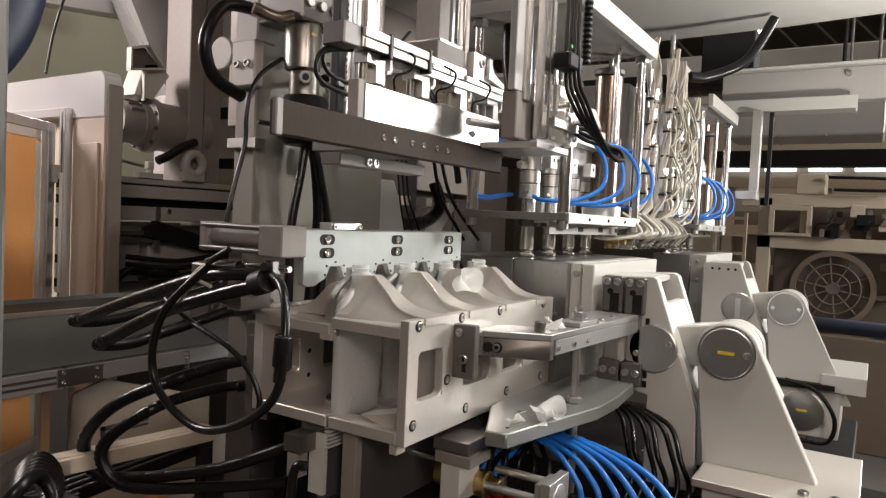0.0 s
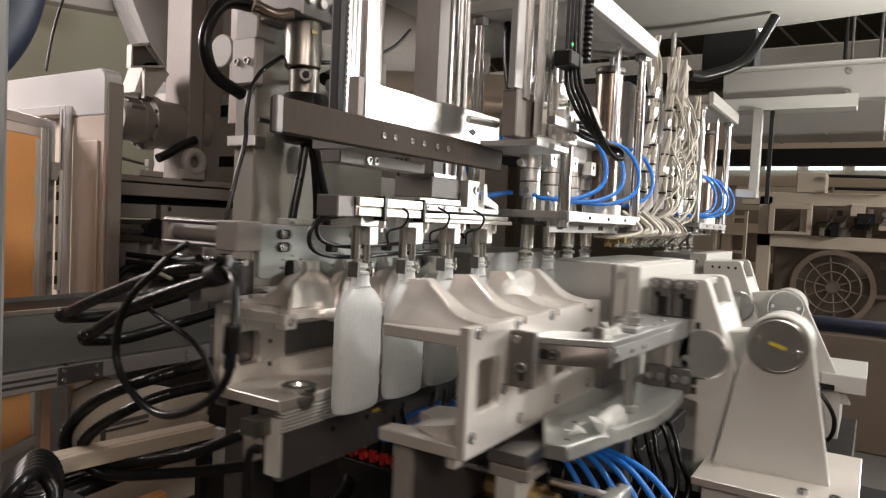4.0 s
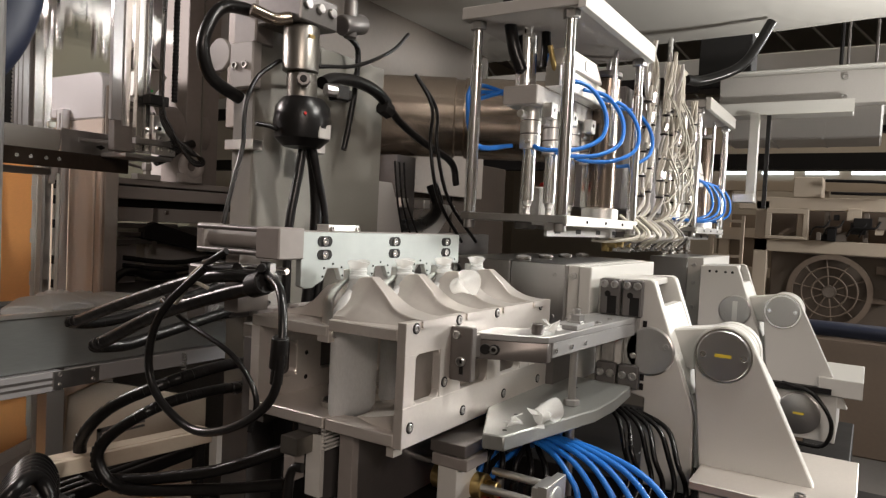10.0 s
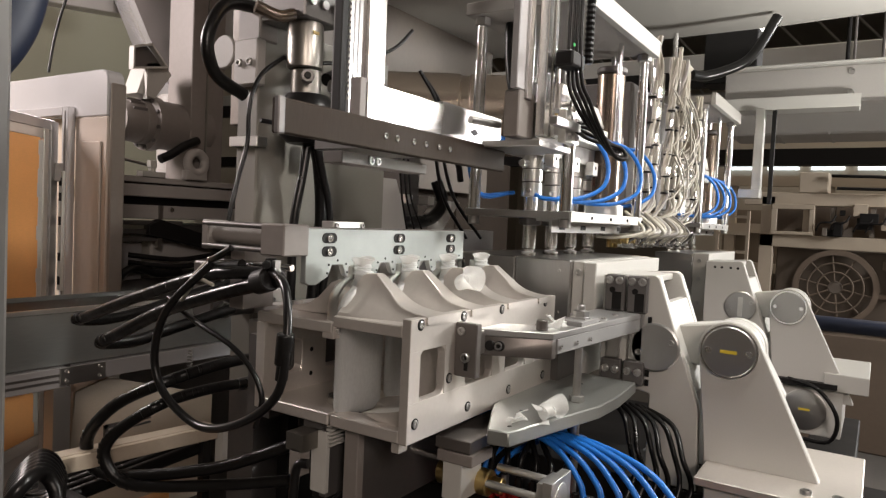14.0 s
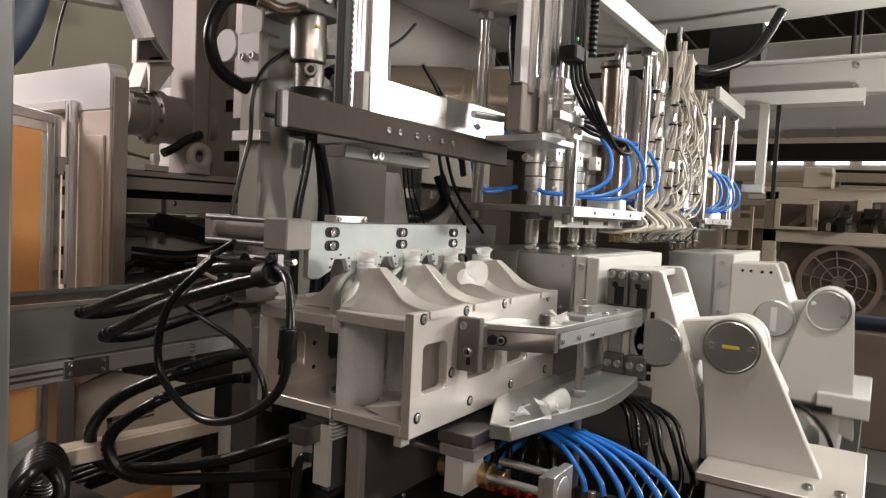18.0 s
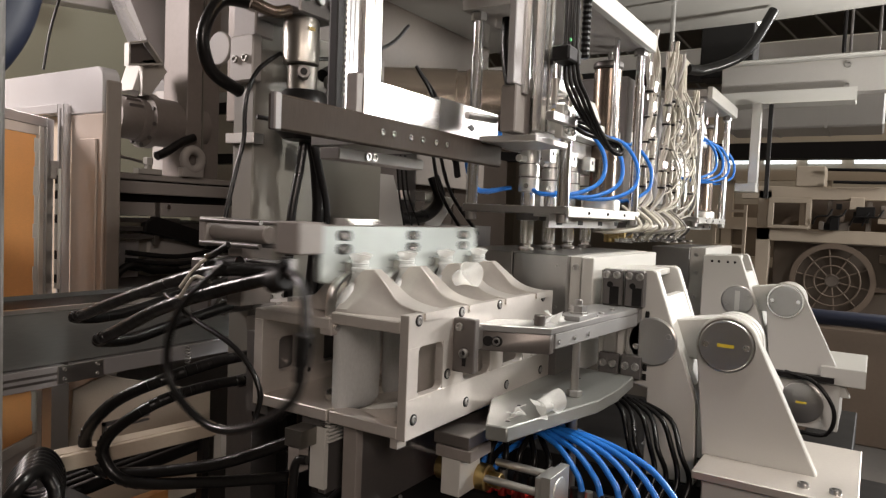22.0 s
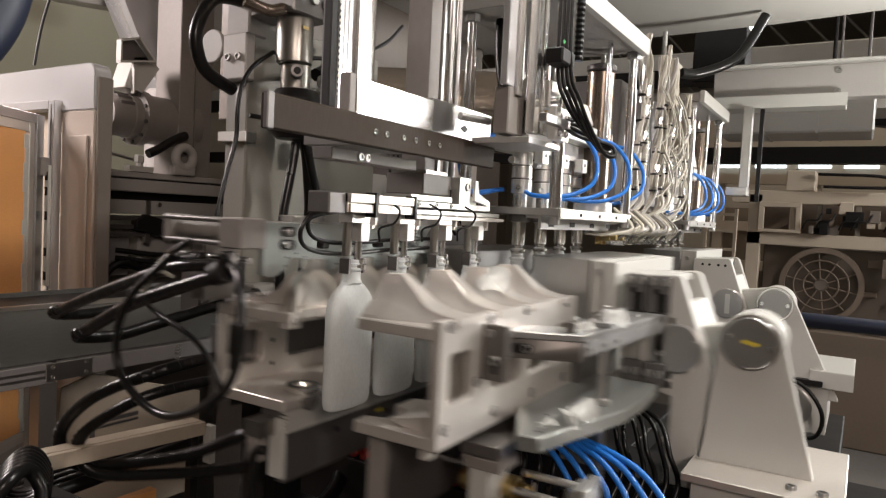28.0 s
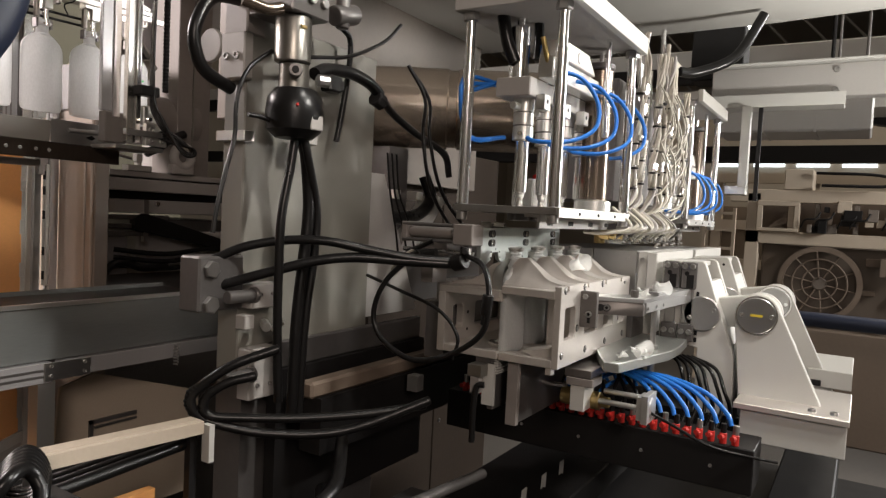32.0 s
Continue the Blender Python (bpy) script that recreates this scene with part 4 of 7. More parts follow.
# ---- take-out: transfer frame and gripper ----
def transfer_frame():
    t = thing("transfer_frame", (0.9, 0.56, 1.7), "take-out transfer frame of stained steel bar and aluminium profiles", "transfer frame")
    part("long_bar", Shape().box(0.533, 1.065, 0.562, 0.574, 1.686, 1.726), STAIN_AND_SHADE, t, "stained brown steel bar with holes", bevel=0.002)
    part("bar_cap", Shape().box(0.531, 0.542, 0.560, 0.568, 1.685, 1.727), DARK, t, bevel=0.0015)
    part("bar_back", Shape().box(0.64, 1.06, 0.574, 0.60, 1.692, 1.72), STEEL, t)
    for x in (0.725, 0.75, 0.79, 0.82, 0.855, 0.885):
        part("hole", Shape().lathe((x, 0.562, 1.706), (0, -1, 0), [(0.0045, 0), (0.0045, 0.0012), (0.0032, 0.0016), (0.0005, 0.0004)], 12), CHROME, t)
    strip = part("lower_strip", Shape().box(0.69, 0.89, 0.606, 0.64, 1.668, 1.684), WORN, t, "dull strip under the bar", bevel=0.001)
    for x in (0.75, 0.765):
        part("screw", Shape().bolt((x, 0.606, 1.676), (0, -1, 0), 0.006, 0.003), STEEL, strip)
    part("mirror_plate", Shape().prism([(0.714, 1.724), (0.893, 1.724), (0.9, 1.731), (0.903, 1.778), (0.714, 1.778)], "y", 0.586, 0.598), BELL, t, "bright polished aluminium plate", bevel=0.001)
    part("plate_edge", Shape().box(0.700, 0.713, 0.588, 0.606, 1.722, 1.782), WORN, t, bevel=0.001)
    tail = part("tail_plate", Shape().box(0.904, 1.10, 0.590, 0.600, 1.722, 1.784), STEEL, t, "dull steel plate behind the bar", bevel=0.001)
    part("slot", Shape().prism([(0.99, 1.748), (1.005, 1.742), (1.016, 1.748), (1.005, 1.754)], "y", 0.5885, 0.5905), BLACK_AND_SHADE, tail)
    # upright: drag chain, grooved profile and the bright profile, behind the hanging bottles
    chain = part("drag_chain", Shape().box(0.8528, 0.8727, 0.761, 0.778, 1.74, 2.75), BLACK_AND_SHADE, t, "black cable drag chain", bevel=0.002)
    for k in range(44):
        part("chain_link", Shape().box(0.8690, 0.8738, 0.7585, 0.7615, 1.79 + 0.010 * k, 1.795 + 0.010 * k), PALE_SHADED, chain)
    up = part("upright", Shape().box(0.8765, 0.9046, 0.761, 0.801, 1.722, 2.75).box(0.9046, 0.9154, 0.768, 0.801, 1.722, 2.75), SILVER, t, "grooved aluminium upright", bevel=0.0008)
    for x in (0.885, 0.896):
        part("groove", Shape().box(x - 0.0014, x + 0.0014, 0.7603, 0.7613, 1.73, 2.75), DARK, up)
    part("gap_bar", Shape().box(0.9156, 0.9229, 0.768, 0.791, 1.722, 2.75), DARK, t)
    pr = part("profile", Shape().box(0.9235, 0.9456, 0.759, 0.791, 1.722, 2.75).box(0.9499, 0.9683, 0.759, 0.791, 1.722, 2.75).box(0.9456, 0.9499, 0.763, 0.791, 1.722, 2.75), BELL, t, "bright anodised aluminium profile", bevel=0.0008)
    part("foot_clip", Shape().box(0.9596, 0.979, 0.754, 0.776, 1.8, 1.815), ALU, pr, bevel=0.001)
    part("base_tie", Shape().box(0.84, 0.99, 0.60, 0.80, 1.705, 1.722), STEEL, t, bevel=0.001)
    # far upright with its carriage block
    blk = part("carriage_block", Shape().box(0.982, 1.04, 0.497, 0.524, 1.737, 1.812), WORN, t, "grey carriage block", bevel=0.002)
    part("block_face", Shape().box(1.042, 1.052, 0.492, 0.54, 1.742, 1.80), ALU, blk, bevel=0.001)
    part("channel", Shape().box(0.972, 1.0, 0.497, 0.510, 1.812, 2.75), SILVER, t, "grey channel upright", bevel=0.0015)
    part("channel_lip", Shape().box(1.0, 1.018, 0.492, 0.508, 1.80, 2.75), STEEL, t, bevel=0.001)
    w = part("profile", Shape().box(1.022, 1.040, 0.470, 0.486, 1.742, 2.75).box(1.044, 1.058, 0.468, 0.484, 1.742, 2.75), BELL, t, "bright anodised aluminium profile", bevel=0.001)
    part("groove", Shape().box(1.040, 1.044, 0.474, 0.484, 1.742, 2.75), DARK, w)
    part("bracket", Shape().box(0.99, 1.12, 0.462, 0.566, 1.722, 1.732), STEEL, t, "flat carriage foot plate", bevel=0.001)
    part("cross_tie", Shape().box(1.0, 1.13, 0.438, 0.452, 1.756, 1.770), STEEL, t, bevel=0.001)
    part("foot_plate", Shape().box(1.06, 1.12, 0.448, 0.462, 1.736, 1.79), ALU, t, bevel=0.001)
    for z in (1.748, 1.776):
        part("screw", Shape().bolt((1.075, 0.448, z), (0, -1, 0), 0.006, 0.004), STEEL, t)
        part("screw", Shape().bolt((1.105, 0.448, z), (0, -1, 0), 0.006, 0.004), STEEL, t)
    part("valve", Shape().box(1.062, 1.10, 0.462, 0.50, 1.79, 1.835), ALU, t, bevel=0.002)
    part("fitting", Shape().cyl((1.07, 0.462, 1.80), (1.07, 0.445, 1.80), 0.006, 10).cyl((1.09, 0.462, 1.815), (1.09, 0.448, 1.815), 0.005, 10), CHROME, t)
    part("pin", Shape().cyl((0.99, 0.535, 1.757), (0.925, 0.552, 1.757), 0.006), STEEL, t)
    clamp = part("cable_clamp", Shape().box(1.03, 1.085, 0.43, 0.462, 1.855, 1.88), BLACK_AND_SHADE, t, bevel=0.003)
    part("led", Shape().cyl((1.035, 0.4295, 1.887), (1.035, 0.4315, 1.887), 0.003, 8), GREEN, clamp, "small green indicator")
    for k in range(4):
        a = 0.0085 * (k - 1.5)
        part("cable", Shape().tube([(1.075 + a * 0.5, 0.445 + a, 2.7), (1.075 + a * 0.5, 0.445 + a, 2.2), (1.072 + a * 0.4, 0.445 + a, 1.88), (1.085, 0.43 + a, 1.80), (1.12, 0.40 + a, 1.735 + a), (1.145, 0.385 + a, 1.72 + 0.3 * a), (1.152, 0.392 + 0.5 * a, 1.735), (1.12, 0.43, 1.76 + a), (1.08, 0.45, 1.765)], 0.0036, 8), BLACK, t)
    part("cable_end", Shape().cyl((1.148, 0.384, 1.716), (1.153, 0.383, 1.722), 0.006, 10), CHROME, t)
    sleeve = [(0.0065 + 0.0018 * (k % 2), 0.0045 * k) for k in range(150)]
    part("corrugated_sleeve", Shape().lathe((1.098, 0.43, 1.87), (0, 0, 1), sleeve, 10), BLACK, t)
    part("cross_plate", Shape().box(0.62, 1.16, 0.44, 0.81, 2.72, 2.76), GREY, t)
    return t


def gripper():
    t = thing("bottle_gripper", (1.0, 0.66, 1.6), "aluminium gripper head with four pneumatic bottle grippers", "gripper")
    part("slide", Shape().box(1.03, 1.066, 0.684, 0.735, 1.675, 2.45), WORN, t, "vertical slide profile", bevel=0.0015)
    part("slide_lip", Shape().box(1.068, 1.076, 0.680, 0.70, 1.675, 2.45), STEEL, t)
    for x in (1.104, 1.128):
        part("slide_rod", Shape().cyl((x, 0.685, 1.65), (x, 0.685, 2.45), 0.0055, 12), STEEL, t)
    foot = part("slide_foot", Shape().box(0.985, 1.078, 0.655, 0.735, 1.635, 1.672), WORN, t, "grey slide foot", bevel=0.002)
    part("foot_cap", Shape().box(1.0, 1.07, 0.66, 0.735, 1.672, 1.678), STEEL, foot)
    clevis = part("clevis", Shape().prism([(1.085, 1.618), (1.15, 1.618), (1.15, 1.63), (1.128, 1.64), (1.128, 1.672), (1.085, 1.672)], "y", 0.640, 0.658), ALU, t, "bright clevis block", bevel=0.0012)
    part("clevis_pin", Shape().lathe((1.112, 0.640, 1.655), (0, -1, 0), [(0.008, 0), (0.008, 0.004), (0.005, 0.004), (0.0045, 0.001), (0.0005, 0.001)], 14), STEEL, clevis)
    part("clevis_web", Shape().prism([(1.13, 1.63), (1.19, 1.622), (1.19, 1.63), (1.145, 1.645), (1.14, 1.668), (1.13, 1.668)], "y", 0.632, 0.638), ALU, t)
    # rails: two short lipped ones in front, long stepped ones behind
    for x0, x1 in ((0.742, 0.800), (0.806, 0.902)):
        rail = part("rail", Shape().box(x0, x1, 0.612, 0.628, 1.612, 1.625).box(x0 + 0.002, x1, 0.614, 0.628, 1.598, 1.610).box(x0, x1, 0.618, 0.628, 1.598, 1.625), MOULD, t, "bright aluminium rail", bevel=0.0008)
        part("rail_tie", Shape().box(x1 - 0.004, x1 + 0.003, 0.610, 0.630, 1.592, 1.628), BLACK, rail, "black cable tie", bevel=0.001)
    part("beam", Shape().box(0.745, 1.235, 0.632, 0.655, 1.600, 1.608), ALU, t, bevel=0.0008)
    part("beam", Shape().box(0.92, 1.20, 0.636, 0.70, 1.612, 1.622), ALU, t, bevel=0.0008)
    part("beam_lip", Shape().box(0.905, 1.235, 0.622, 0.630, 1.592, 1.599), MOULD, t, bevel=0.0008)
    part("beam_plate", Shape().box(0.93, 1.06, 0.640, 0.70, 1.6235, 1.633), ALU, t, bevel=0.0008)
    for x in (0.945, 1.0, 1.05):
        part("rail_screw", Shape().bolt((x, 0.6355, 1.617), (0, -1, 0), 0.004, 0.003), STEEL, t)
    part("motor", Shape().box(0.705, 0.741, 0.62, 0.66, 1.595, 1.626), DARK, t, bevel=0.002)
    for x in NECKS:
        body = part("gripper_body", Shape().box(x - 0.021, x + 0.021, 0.630, 0.656, 1.583, 1.599).box(x - 0.004, x + 0.016, 0.626, 0.654, 1.556, 1.583), ALU, t, bevel=0.001)
        part("body_tube", Shape().cyl((x - 0.014, 0.644, 1.534), (x - 0.014, 0.644, 1.585), 0.007, 14), NICKEL, body, "dull silver tube")
        part("piston", Shape().cyl((x + 0.006, 0.640, 1.528), (x + 0.006, 0.640, 1.556), 0.0062, 14), CHROME, body)
        part("end_hook", Shape().box(x + 0.030, x + 0.036, 0.628, 0.65, 1.575, 1.60).box(x + 0.024, x + 0.036, 0.628, 0.65, 1.575, 1.580), MOULD, body)
        jaw = part("jaw", Shape().lathe((x + 0.007, 0.638, 1.512), (0, 0, 1), [(0.008, 0), (0.0125, 0.002), (0.0125, 0.009), (0.009, 0.011), (0.009, 0.017)], 16), CHROME, t)
        for d in (-1, 1):
            part("finger", Shape().box(x + d * 0.017 - 0.0025, x + d * 0.017 + 0.0025, 0.634, 0.652, 1.508, 1.530), DARK, jaw)
    for k, z in enumerate((1.572, 1.556)):
        part("air_hose", Shape().tube([(0.752, 0.645, 1.598), (0.722 - 0.012 * k, 0.655, 1.592), (0.708 - 0.014 * k, 0.66, z + 0.010), (0.722 - 0.01 * k, 0.66, z - 0.012), (0.78, 0.657, z - 0.020), (0.90, 0.657, z - 0.016), (1.02, 0.657, z - 0.014)], 0.0034, 7), BLACK, t)
    for x in NECKS[:3]:
        part("air_hose", Shape().tube([(x + 0.055, 0.625, 1.618), (x + 0.060, 0.605, 1.605), (x + 0.058, 0.612, 1.585), (x + 0.045, 0.63, 1.575), (x + 0.06, 0.64, 1.555)], 0.002, 6), BLACK, t)
    for x in (0.745, 0.875):
        part("elbow", Shape().box(x - 0.008, x + 0.008, 0.657, 0.670, 1.544, 1.556), BLACK, t, bevel=0.002)
    return t


FRAME, GRIPPER = transfer_frame(), gripper()


# ---- blow-pin stations ----
def pin_station(dx):
    t = thing("blow_pin_station", (1.53 + dx, 0.64, 1.6), "blow pin station with chrome guide rods between two plates", "pin station", "pin stations")
    part("lower_plate", Shape().box(1.26 + dx, 1.735 + dx, 0.517, 0.754, 1.610, 1.625), STEEL, t, bevel=0.001)
    part("front_strip", Shape().box(1.262 + dx, 1.735 + dx, 0.512, 0.517, 1.605, 1.626), ALU, t, bevel=0.001)
    part("top_plate", Shape().box(1.245 + dx, 1.715 + dx, 0.504, 0.765, 2.03, 2.055), GREY, t, bevel=0.001)
    part("white_edge", Shape().box(1.24 + dx, 1.72 + dx, 0.488, 0.504, 2.022, 2.062), PAINT, t, bevel=0.001)
    for x, y in ((1.274, 0.53), (1.274, 0.740), (1.708, 0.522), (1.708, 0.740)):
        rod = part("guide_rod", Shape().cyl((x + dx, y, 1.625), (x + dx, y, 2.03), 0.0105, 16), CHROME, t)
        part("rod_nut", Shape().cyl((x + dx, y, 2.012), (x + dx, y, 2.03), 0.017, 6), STEEL, rod)
        part("rod_foot", Shape().cyl((x + dx, y, 1.592), (x + dx, y, 1.610), 0.012, 12), STEEL, rod)
        part("rod_sleeve", Shape().cyl((x + dx, y, 1.625), (x + dx, y, 1.94), 0.0128, 16), CHROME, rod)
    for k in range(4):
        x = 1.354 + PITCH * k + dx
        blk = part("guide_block", Shape().lathe((x, YP, 1.594), (0, 0, 1), [(0.017, 0), (0.024, 0.002), (0.024, 0.016)], 20), DARK, t)
        part("lower_seal", Shape().lathe((x, YP, 1.5285), (0, 0, 1), [(0.0152, 0), (0.0168, 0.002), (0.0168, 0.007), (0.0152, 0.008)], 18), NICKEL, blk)
        part("screw", Shape().bolt((x + 0.05, 0.545, 1.610), (0, 0, -1), 0.006, 0.005), STEEL, t)
        part("screw", Shape().bolt((x + 0.02, 0.512, 1.615), (0, -1, 0), 0.0035, 0.002), BLACK_AND_SHADE, t)
    rail = part("angle_rail", Shape().prism([(0.565, 1.610), (0.565, 1.582), (0.571, 1.582), (0.571, 1.604), (0.60, 1.604), (0.60, 1.610)], "x", 1.29 + dx, 1.72 + dx), STEEL, t)
    for x in (1.33, 1.45, 1.58, 1.70):
        part("rail_slot", Shape().box(x + dx, x + 0.03 + dx, 0.5644, 0.5652, 1.588, 1.598), BLACK_AND_SHADE, rail)
    part("cylinder_foot", Shape().lathe((1.655 + dx, 0.585, 1.625), (0, 0, 1), [(0.043, 0), (0.045, 0.003), (0.045, 0.026), (0.036, 0.030)], 28), ALU, t, "bright flanged cylinder foot")
    part("hood_cylinder", Shape().cyl((1.655 + dx, 0.585, 1.64), (1.655 + dx, 0.585, 1.975), 0.034, 24), BRONZE, t, "heat-browned steel cylinder")
    part("hood_cylinder_cap", Shape().cyl((1.655 + dx, 0.585, 1.975), (1.655 + dx, 0.585, 1.99), 0.037, 24), DARK, t)
    for x, y in ((1.58, 0.54), (1.50, 0.72), (1.705, 0.60)):
        part("slim_rod", Shape().cyl((x + dx, y, 1.80), (x + dx, y, 2.03), 0.006, 12), CHROME, t)
    part("junction_box", Shape().box(1.55 + dx, 1.74 + dx, 0.70, 0.76, 1.625, 1.70), PAINT, t, bevel=0.004)
    part("red_plug", Shape().cyl((1.60 + dx, 0.72, 1.705), (1.66 + dx, 0.71, 1.71), 0.009, 10), RED, t)
    return t


def blow_head(dx, full):
    t = thing("blow_pin_unit", (1.53 + dx, 0.64, 1.75), "blow head with four chrome blow pins and blue hoses", "blow unit", "blow units")
    part("crosshead", Shape().box(1.305 + dx, 1.755 + dx, 0.61, 0.69, 1.745, 1.785), GREY, t, bevel=0.002)
    part("manifold", Shape().box(1.34 + dx, 1.745 + dx, 0.575, 0.61, 1.785, 1.83), ALU, t, bevel=0.002)
    part("manifold_top", Shape().prism([(1.34 + dx, 1.83), (1.36 + dx, 1.87), (1.52 + dx, 1.87), (1.57 + dx, 1.83)], "y", 0.565, 0.61), MOULD, t, bevel=0.002)
    part("bore", Shape().lathe((1.46 + dx, 0.565, 1.85), (0, -1, 0), [(0.013, 0), (0.012, 0.002), (0.008, 0.002), (0.0005, 0.001)], 18), STEEL, t)
    part("cylinder", Shape().cyl((1.35 + dx, 0.66, 1.785), (1.35 + dx, 0.66, 1.90), 0.022).cyl((1.35 + dx, 0.66, 1.90), (1.35 + dx, 0.66, 2.3), 0.009), CHROME, t)
    for k in range(4):
        x = 1.354 + PITCH * k + dx
        body = part("pin_body", Shape().lathe((x, YP, 1.655), (0, 0, 1), [(0.015, 0), (0.0225, 0.002), (0.0225, 0.030), (0.0205, 0.031), (0.0205, 0.034), (0.0225, 0.035), (0.0225, 0.058), (0.0205, 0.059), (0.0205, 0.062), (0.0225, 0.063), (0.0225, 0.092), (0.02, 0.094)], 22), ALU, t)
        for z in (1.6865, 1.7155):
            part("pin_band", Shape().cyl((x, YP, z), (x, YP, z + 0.0032), 0.0212, 22), DARK, body)
        part("port", Shape().cyl((x - 0.021, YP - 0.006, 1.668), (x - 0.036, YP - 0.010, 1.668), 0.0055, 10), CHROME, body)
        part("blow_pin", Shape().lathe((x, YP, 1.508), (0, 0, 1), [(0.004, 0), (0.0078, 0.006), (0.0078, 0.024), (0.0095, 0.026), (0.0105, 0.034), (0.0142, 0.037), (0.0146, 0.045), (0.0146, 0.147)], 20), BELL, t)
        part("valve", Shape().box(x - 0.016, x + 0.016, 0.59, 0.61, 1.72, 1.752), ALU, t, bevel=0.001)
        part("valve_eye", Shape().cyl((x, 0.5895, 1.738), (x, 0.591, 1.738), 0.005, 10), BLACK_AND_SHADE, t)
        part("knob", Shape().cyl((x - 0.03, YP, 1.725), (x - 0.055, YP, 1.725), 0.008, 12), ALU, t)
        part("air_hose", Shape().tube([(x - 0.01, 0.57, 1.80), (x + 0.035, 0.53, 1.79), (x + 0.06, 0.50, 1.74), (x + 0.05, 0.50, 1.685), (x + 0.01, 0.54, 1.655), (x - 0.02, 0.60, 1.652), (x - 0.02, 0.625, 1.66)], 0.0048, 8), BLUE, t, "blue air hose")
    if full:
        part("hose", Shape().tube([(1.33 + dx, 0.66, 1.82), (1.32 + dx, 0.68, 1.88), (1.33 + dx, 0.70, 2.0), (1.36 + dx, 0.70, 2.2)], 0.014, 10), BLACK, t)
        part("hose", Shape().tube([(1.40 + dx, 0.64, 1.84), (1.40 + dx, 0.64, 1.92), (1.40 + dx, 0.66, 2.2)], 0.011, 10), BLACK, t)
        part("coupling", Shape().cyl((1.40 + dx, 0.62, 1.83), (1.40 + dx, 0.62, 1.87), 0.014, 12), BLUE, t, "blue hose coupling")
        part("bleed_pipe", Shape().tube([(1.335 + dx, 0.60, 1.87), (1.345 + dx, 0.59, 1.82), (1.365 + dx, 0.585, 1.80), (1.38 + dx, 0.585, 1.82)], 0.006), BRASS, t)
        for k in range(3):
            part("air_hose", Shape().tube([(1.33 + dx + 0.03 * k, 0.70, 1.78), (1.27 + dx, 0.75, 1.74 + 0.02 * k), (1.29 + dx, 0.74, 1.66), (1.36 + dx, 0.69, 1.665)], 0.0048, 8), BLUE, t, "blue air hose")
    return t


ST1, ST2 = pin_station(0), pin_station(1.165)
HEAD1, HEAD2 = blow_head(0, True), blow_head(1.165, False)


